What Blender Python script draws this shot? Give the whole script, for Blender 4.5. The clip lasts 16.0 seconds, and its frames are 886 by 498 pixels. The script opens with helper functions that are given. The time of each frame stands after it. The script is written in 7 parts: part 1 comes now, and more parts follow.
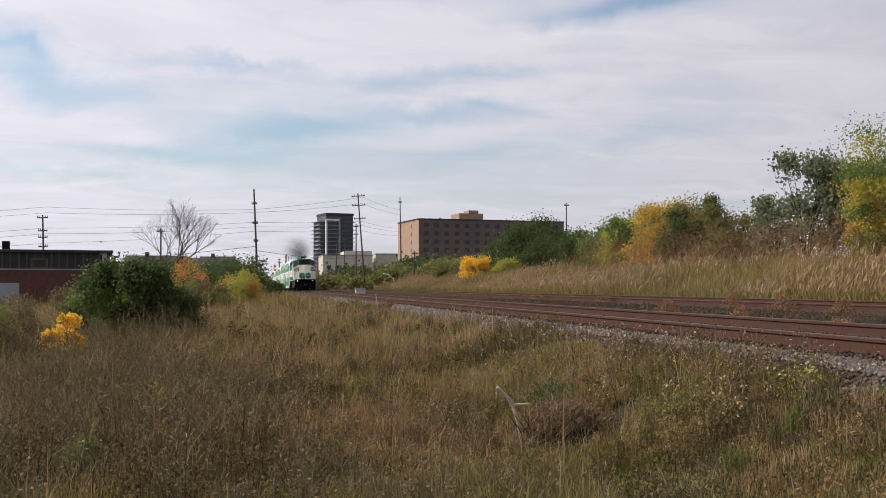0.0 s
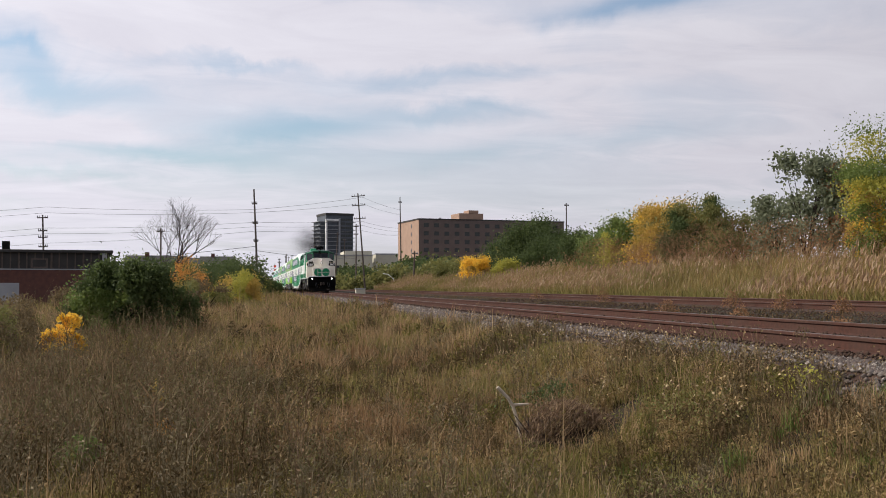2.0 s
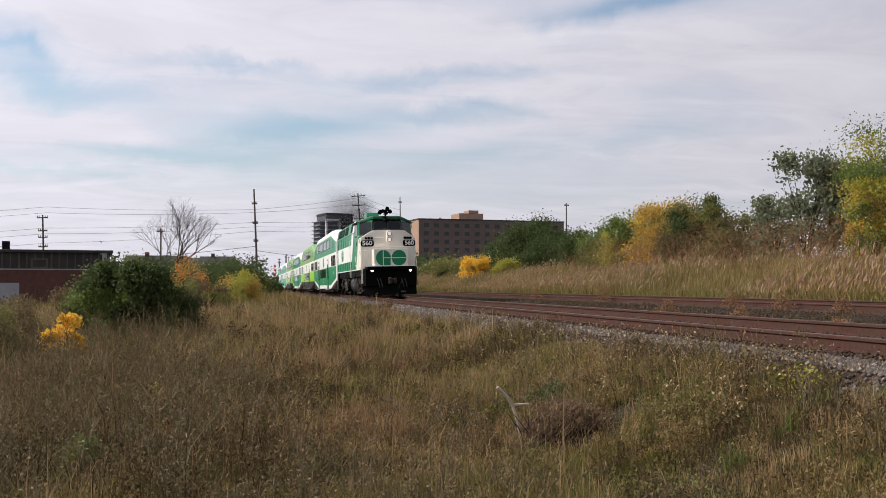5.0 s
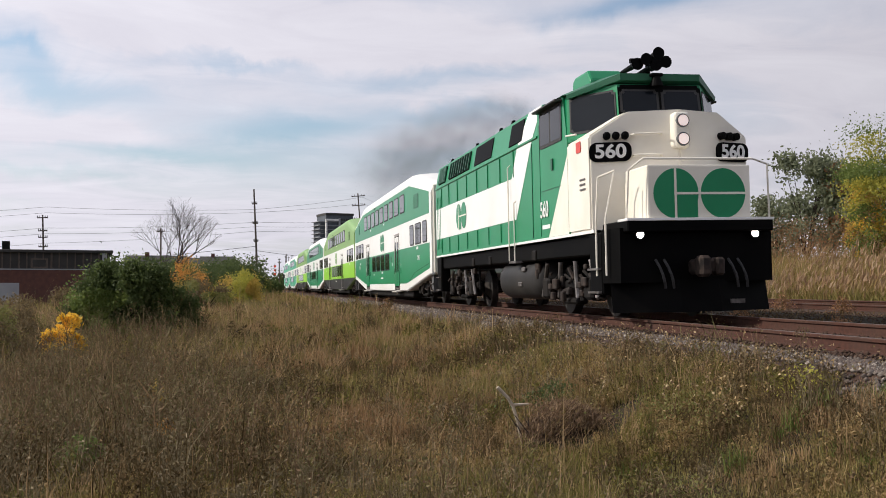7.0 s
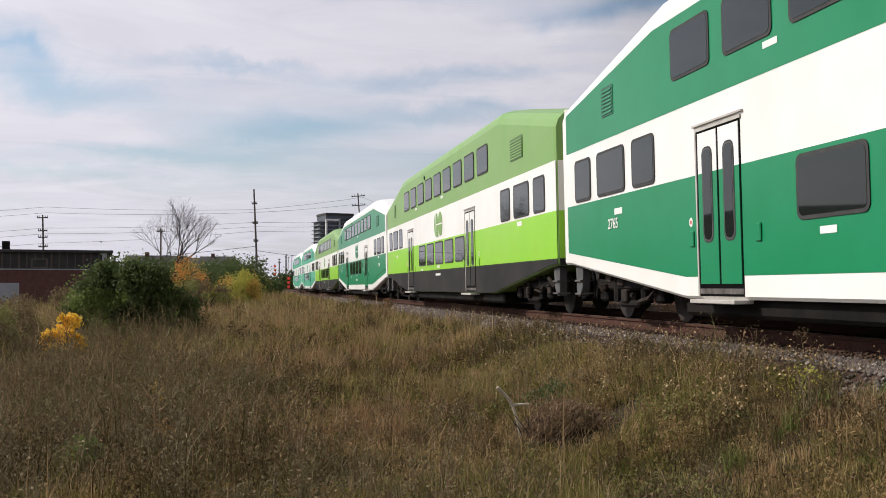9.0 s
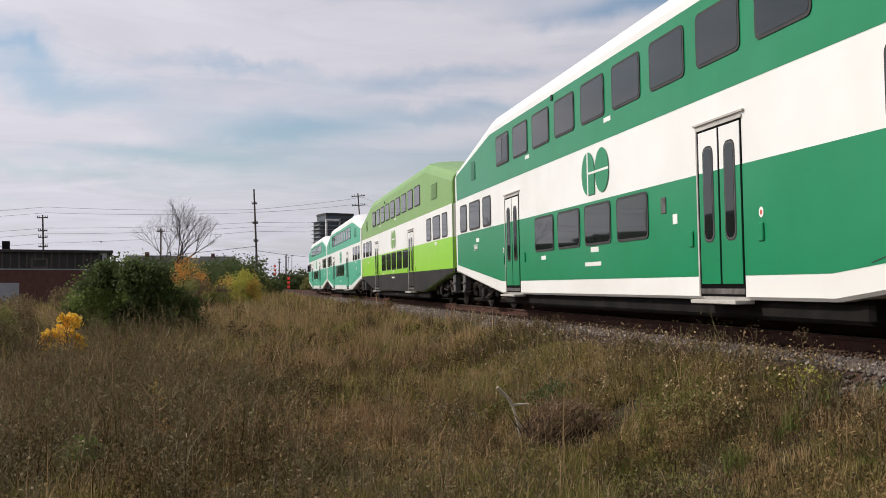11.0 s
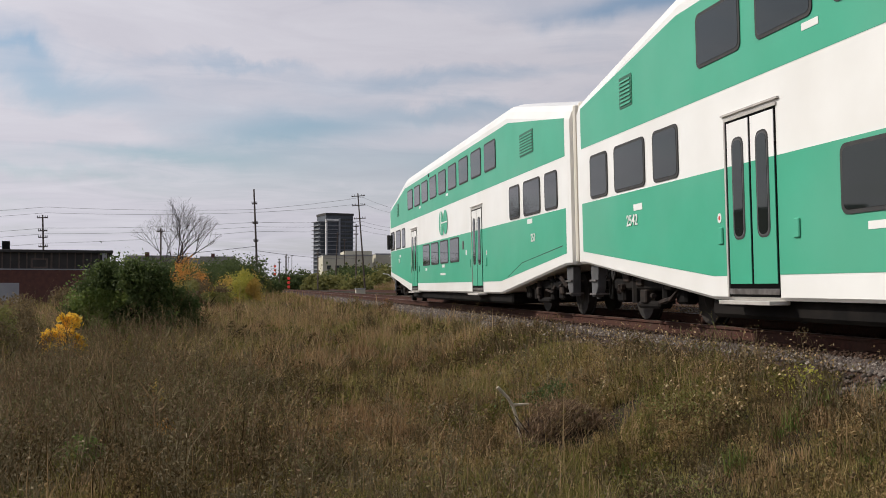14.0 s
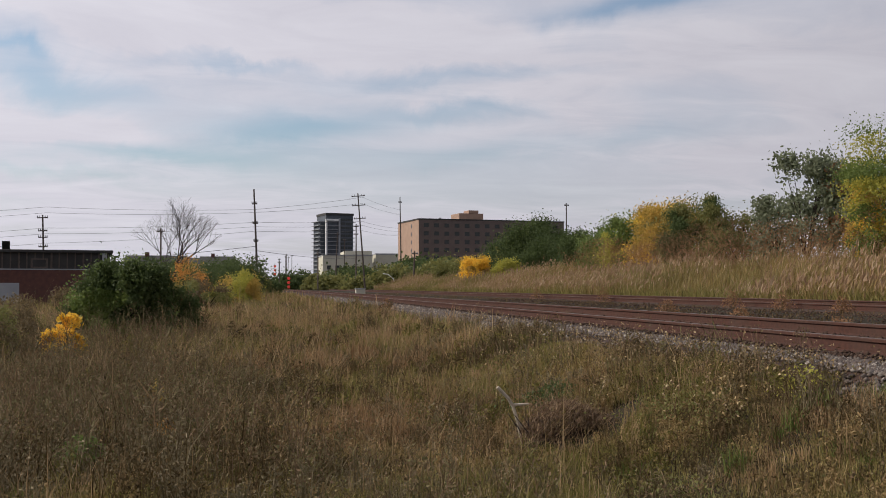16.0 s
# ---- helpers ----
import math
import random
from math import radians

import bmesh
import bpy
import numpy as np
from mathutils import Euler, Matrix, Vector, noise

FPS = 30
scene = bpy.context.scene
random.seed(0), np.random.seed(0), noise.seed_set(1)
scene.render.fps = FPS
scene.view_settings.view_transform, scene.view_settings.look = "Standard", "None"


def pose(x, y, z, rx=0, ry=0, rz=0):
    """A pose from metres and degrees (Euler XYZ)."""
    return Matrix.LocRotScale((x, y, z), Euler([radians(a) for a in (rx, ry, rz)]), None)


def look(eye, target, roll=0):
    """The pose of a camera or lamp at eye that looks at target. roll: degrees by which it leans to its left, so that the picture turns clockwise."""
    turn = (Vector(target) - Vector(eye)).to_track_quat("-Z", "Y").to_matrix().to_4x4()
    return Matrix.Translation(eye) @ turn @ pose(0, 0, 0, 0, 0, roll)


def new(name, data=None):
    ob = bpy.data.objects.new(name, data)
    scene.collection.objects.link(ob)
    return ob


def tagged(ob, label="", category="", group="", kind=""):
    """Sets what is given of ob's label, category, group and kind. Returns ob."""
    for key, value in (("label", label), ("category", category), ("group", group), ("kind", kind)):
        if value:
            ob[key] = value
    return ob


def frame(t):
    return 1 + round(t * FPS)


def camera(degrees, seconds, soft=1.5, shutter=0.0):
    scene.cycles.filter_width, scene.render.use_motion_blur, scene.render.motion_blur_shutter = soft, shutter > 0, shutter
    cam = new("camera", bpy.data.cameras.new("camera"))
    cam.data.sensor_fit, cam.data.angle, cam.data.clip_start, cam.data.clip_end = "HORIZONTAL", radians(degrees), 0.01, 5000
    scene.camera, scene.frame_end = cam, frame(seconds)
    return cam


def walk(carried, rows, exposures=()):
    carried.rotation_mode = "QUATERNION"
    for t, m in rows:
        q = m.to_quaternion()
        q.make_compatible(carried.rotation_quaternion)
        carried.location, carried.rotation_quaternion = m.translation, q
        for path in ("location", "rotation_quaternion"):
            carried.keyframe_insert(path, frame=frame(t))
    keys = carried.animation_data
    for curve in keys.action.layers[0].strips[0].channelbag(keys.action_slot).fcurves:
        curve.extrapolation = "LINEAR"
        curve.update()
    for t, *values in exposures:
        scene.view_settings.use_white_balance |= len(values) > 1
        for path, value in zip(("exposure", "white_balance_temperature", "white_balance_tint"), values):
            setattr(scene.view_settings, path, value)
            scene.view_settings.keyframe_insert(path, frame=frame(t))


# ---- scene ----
# World: the track runs along y, z = 0 at the rail tops, x to the side of the track.
cam = camera(46.4, 16.0, soft=0.9)
EYE = (0.0, 0.0, 0.555)
VIEW = look(EYE, (math.tan(radians(10.52)), 1.0, 0.555 + 0.0375), 0.0)
walk(cam, [(0.0, VIEW), (16.0, VIEW)],
     exposures=[(0.0, -0.17), (7.0, -0.17), (9.0, -0.26), (12.5, -0.44), (15.0, -0.50), (16.0, -0.40)])

TRACK_X = 7.37        # centre line of the track that the train runs on
FAR_TRACK_X = 17.72   # centre line of the second track
FAR_TRACK_Z = 0.05
CANT = radians(2.3)   # both tracks lie in a curve: the outer rail is higher
FAR_CANT = radians(3.2)
LEAN = radians(1.2)   # the cars lean less than the track on their springs
COACH = 25.9          # coupler to coupler
SHIFT = 1.09


def canted(cx, y, z, cant):
    """A place on a track that is tilted about its near rail."""
    return Matrix.Translation((cx - 0.755, y, z)) @ Matrix.Rotation(-cant, 4, "Y") @ Matrix.Translation((0.755, 0, 0))


def place_of_train(t):
    """y of the coupling between locomotive and first coach."""
    bump = -0.22 * smooth(7.2, 8.8, t) * (1 - smooth(13.5, 15.3, t))
    return bump + 162.70 - 16.614 * t - 0.27381 * t ** 2 + 0.0049876 * t ** 3 - SHIFT


# ---- world and sun ----
SUN_TO = Vector((-0.93, 0.30, 0.70)).normalized()   # towards the sun
world = bpy.data.worlds.new("world")
scene.world = world
world.use_nodes = True
wn, wl = world.node_tree.nodes, world.node_tree.links
wn.clear()


def wnode(kind, **kw):
    n = wn.new(kind)
    for k, v in kw.items():
        n.inputs[k].default_value = v
    return n


def wmath(op, a, b=None):
    n = wn.new("ShaderNodeMath")
    n.operation = op
    for i, v in enumerate((a, b)):
        if v is None:
            continue
        if isinstance(v, (int, float)):
            n.inputs[i].default_value = v
        else:
            wl.new(v, n.inputs[i])
    return n.outputs[0]


sky = wn.new("ShaderNodeTexSky")
sky.sky_type, sky.sun_disc = "NISHITA", False
sky.sun_elevation = math.asin(SUN_TO.z)
sky.sun_rotation = math.atan2(SUN_TO.x, SUN_TO.y)
sky.dust_density, sky.air_density = 2.0, 1.0
coord = wn.new("ShaderNodeTexCoord")
sep = wn.new("ShaderNodeSeparateXYZ")
wl.new(coord.outputs["Generated"], sep.inputs[0])
den = wmath("ADD", wmath("MAXIMUM", sep.outputs[2], 0.0), 0.10)
comb = wn.new("ShaderNodeCombineXYZ")
wl.new(wmath("DIVIDE", sep.outputs[0], den), comb.inputs[0])
wl.new(wmath("DIVIDE", sep.outputs[1], den), comb.inputs[1])
# high thin cloud: wide streaks and fine fibres
turn_map = wn.new("ShaderNodeMapping")
turn_map.inputs["Rotation"].default_value = (0, 0, radians(-24))
turn_map.inputs["Scale"].default_value = (0.62, 1.0, 1.0)
turn_map.inputs["Location"].default_value = (0.55, 0.35, 0.0)
wl.new(comb.outputs[0], turn_map.inputs[0])
n1 = wnode("ShaderNodeTexNoise", Scale=0.8, Detail=5.0, Roughness=0.45, Distortion=0.4)
wl.new(turn_map.outputs[0], n1.inputs["Vector"])
n2 = wnode("ShaderNodeTexNoise", Scale=2.6, Detail=7.0, Roughness=0.6, Distortion=0.8)
wl.new(turn_map.outputs[0], n2.inputs["Vector"])
dens = wmath("ADD", wmath("MULTIPLY", n1.outputs[0], 0.72), wmath("MULTIPLY", n2.outputs[0], 0.28))
ramp = wn.new("ShaderNodeMapRange")
ramp.interpolation_type = "SMOOTHSTEP"
ramp.inputs[1].default_value, ramp.inputs[2].default_value = 0.39, 0.575
wl.new(dens, ramp.inputs[0])
# haze thickens towards the horizon; the side near the sun is brighter
hz = wmath("POWER", wmath("SUBTRACT", 1.0, wmath("MAXIMUM", sep.outputs[2], 0.0)), 8.0)
# the sheets of thin cloud and the blue gaps that stand over the railway: across (along the horizon) and up, as tangents
AHEAD = Vector((math.sin(radians(10.52)), math.cos(radians(10.52)), 0.0))


def wdot(vec):
    n = wn.new("ShaderNodeVectorMath")
    n.operation = "DOT_PRODUCT"
    wl.new(coord.outputs["Generated"], n.inputs[0])
    n.inputs[1].default_value = vec
    return n.outputs["Value"]


fwd = wmath("MAXIMUM", wdot(AHEAD), 0.08)
fray = wnode("ShaderNodeTexNoise", Scale=9.0, Detail=6.0, Roughness=0.6, Distortion=0.6)
wl.new(coord.outputs["Generated"], fray.inputs["Vector"])
fray_a = wmath("MULTIPLY", wmath("SUBTRACT", fray.outputs[0], 0.5), 0.10)
across = wmath("ADD", wmath("DIVIDE", wdot(Vector((AHEAD.y, -AHEAD.x, 0.0))), fwd), wmath("MULTIPLY", fray_a, 1.6))
upward = wmath("ADD", wmath("DIVIDE", sep.outputs[2], fwd), wmath("MULTIPLY", fray_a, 0.55))


def streak(a, b, length, width, tilt, amount):
    """A soft long patch of more (or, below zero, of less) cloud."""
    c, k = math.cos(radians(tilt)), math.sin(radians(tilt))
    da, db = wmath("SUBTRACT", across, a), wmath("SUBTRACT", upward, b)
    p = wmath("ADD", wmath("MULTIPLY", da, c / length), wmath("MULTIPLY", db, k / length))
    q = wmath("ADD", wmath("MULTIPLY", da, -k / width), wmath("MULTIPLY", db, c / width))
    r2 = wmath("ADD", wmath("MULTIPLY", p, p), wmath("MULTIPLY", q, q))
    return wmath("MULTIPLY", wmath("POWER", 2.718, wmath("MULTIPLY", r2, -1.0)), 1.35 * amount)


total = wmath("ADD", 0.70, wmath("MULTIPLY", wmath("SUBTRACT", ramp.outputs[0], 0.5), 0.30))
for row in ((-0.37, 0.200, 0.10, 0.020, -8, -0.50), (-0.20, 0.218, 0.06, 0.007, -8, -0.35), (-0.13, 0.158, 0.13, 0.020, 6, -0.62),
            (0.02, 0.208, 0.12, 0.009, 3, -0.40), (-0.27, 0.130, 0.12, 0.013, -4, -0.42), (-0.42, 0.232, 0.05, 0.009, -10, -0.40),
            (0.20, 0.278, 0.09, 0.010, 8, -0.50), (0.03, 0.172, 0.07, 0.010, -6, -0.30), (0.12, 0.140, 0.16, 0.012, 5, -0.22),
            (-0.40, 0.115, 0.10, 0.008, -6, -0.30), (-0.10, 0.245, 0.20, 0.030, -4, 0.35), (-0.36, 0.152, 0.14, 0.013, -7, 0.40),
            (-0.28, 0.268, 0.20, 0.020, -6, 0.35), (0.18, 0.215, 0.20, 0.030, 8, 0.25), (0.33, 0.150, 0.20, 0.05, 10, 0.22)):
    total = wmath("ADD", total, streak(*row))
cover = wmath("MINIMUM", wmath("MAXIMUM", wmath("ADD", total, wmath("MULTIPLY", hz, 0.32)), 0.04), 1.0)
dot = wn.new("ShaderNodeVectorMath")
dot.operation = "DOT_PRODUCT"
wl.new(coord.outputs["Generated"], dot.inputs[0])
dot.inputs[1].default_value = SUN_TO
glare = wmath("ADD", 0.84, wmath("MULTIPLY", wmath("MAXIMUM", dot.outputs["Value"], -0.4), 0.42))
tone = wn.new("ShaderNodeMix")
tone.data_type = "RGBA"
wl.new(n2.outputs[0], tone.inputs[0])
tone.inputs[6].default_value = (4.8, 4.68, 5.35, 1)
tone.inputs[7].default_value = (6.8, 6.66, 7.2, 1)
lift = wn.new("ShaderNodeVectorMath")
lift.operation = "SCALE"
wl.new(tone.outputs[2], lift.inputs[0])
wl.new(glare, lift.inputs["Scale"])
clear = wn.new("ShaderNodeVectorMath")
clear.operation = "MULTIPLY"
wl.new(sky.outputs[0], clear.inputs[0])
clear.inputs[1].default_value = (0.92, 1.02, 1.06)
blend = wn.new("ShaderNodeMix")
blend.data_type = "RGBA"
wl.new(cover, blend.inputs[0])
wl.new(clear.outputs[0], blend.inputs[6])
wl.new(lift.outputs[0], blend.inputs[7])
back = wnode("ShaderNodeBackground", Strength=0.15)
wl.new(blend.outputs[2], back.inputs[0])
wout = wn.new("ShaderNodeOutputWorld")
wl.new(back.outputs[0], wout.inputs[0])

sun_data = bpy.data.lights.new("sun", "SUN")
sun_data.energy, sun_data.angle, sun_data.color = 4.7, radians(1.0), (1.0, 0.94, 0.85)
sun = new("sun", sun_data)
sun.matrix_world = look((0, 0, 60), tuple(Vector((0, 0, 60)) - SUN_TO))


# ---- materials ----
def mat(name, c1, c2=None, scale=6.0, rough=0.6, metal=0.0, bump=0.0, island=None, see=0.0,
        dirt=None, dirt_scale=0.6, dirt_amount=0.5, spec=0.5, stretch=(1, 1, 1), glow=0.0):
    """Two tones by fine noise, a third by coarse noise (stains), bump; island: two tones picked piece by piece; see: translucency."""
    m = bpy.data.materials.new(name)
    m.use_nodes = True
    nt = m.node_tree
    nd, lk = nt.nodes, nt.links
    bs = nd["Principled BSDF"]
    bs.inputs["Roughness"].default_value = rough
    bs.inputs["Metallic"].default_value = metal
    bs.inputs["Specular IOR Level"].default_value = spec
    tc = nd.new("ShaderNodeTexCoord")
    mp = nd.new("ShaderNodeMapping")
    mp.inputs["Scale"].default_value = stretch
    lk.new(tc.outputs["Object"], mp.inputs[0])
    fine = nd.new("ShaderNodeTexNoise")
    fine.inputs["Scale"].default_value = scale
    fine.inputs["Detail"].default_value = 5.0
    lk.new(mp.outputs[0], fine.inputs["Vector"])
    c2 = c2 or tuple(0.75 * c for c in c1)

    def mixed(fac, a, b):
        x = nd.new("ShaderNodeMix")
        x.data_type = "RGBA"
        for sock, v in ((x.inputs[0], fac), (x.inputs[6], a), (x.inputs[7], b)):
            if isinstance(v, tuple):
                sock.default_value = (*v[:3], 1)
            elif isinstance(v, (int, float)):
                sock.default_value = v
            else:
                lk.new(v, sock)
        return x.outputs[2]

    def ramped(fac, lo, hi):
        r = nd.new("ShaderNodeMapRange")
        r.inputs[1].default_value, r.inputs[2].default_value = lo, hi
        lk.new(fac, r.inputs[0])
        return r.outputs[0]

    colour = mixed(ramped(fine.outputs[0], 0.35, 0.65), c1, c2)
    if island:
        geo = nd.new("ShaderNodeNewGeometry")
        cr = nd.new("ShaderNodeValToRGB")
        el = cr.color_ramp.elements
        while len(el) < len(island):
            el.new(0.5)
        for i, c in enumerate(island):
            el[i].position = i / (len(island) - 1)
            el[i].color = (*c, 1)
        lk.new(geo.outputs["Random Per Island"], cr.inputs[0])
        colour = mixed(0.86, colour, cr.outputs[0])
    if dirt:
        coarse = nd.new("ShaderNodeTexNoise")
        coarse.inputs["Scale"].default_value = dirt_scale
        coarse.inputs["Detail"].default_value = 4.0
        lk.new(tc.outputs["Object"], coarse.inputs["Vector"])
        f = nd.new("ShaderNodeMath")
        f.operation = "MULTIPLY"
        lk.new(ramped(coarse.outputs[0], 0.42, 0.68), f.inputs[0])
        f.inputs[1].default_value = dirt_amount
        colour = mixed(f.outputs[0], colour, dirt)
    lk.new(colour, bs.inputs["Base Color"])
    if bump:
        b = nd.new("ShaderNodeBump")
        b.inputs["Strength"].default_value = bump
        b.inputs["Distance"].default_value = 0.02
        lk.new(fine.outputs[0], b.inputs["Height"])
        lk.new(b.outputs[0], bs.inputs["Normal"])
    if glow:
        bs.inputs["Emission Color"].default_value = (*c1, 1)
        bs.inputs["Emission Strength"].default_value = glow
    if see:
        tr = nd.new("ShaderNodeBsdfTranslucent")
        lk.new(colour, tr.inputs[0])
        mx = nd.new("ShaderNodeMixShader")
        mx.inputs[0].default_value = see
        lk.new(bs.outputs[0], mx.inputs[1])
        lk.new(tr.outputs[0], mx.inputs[2])
        lk.new(mx.outputs[0], nd["Material Output"].inputs[0])
    return m


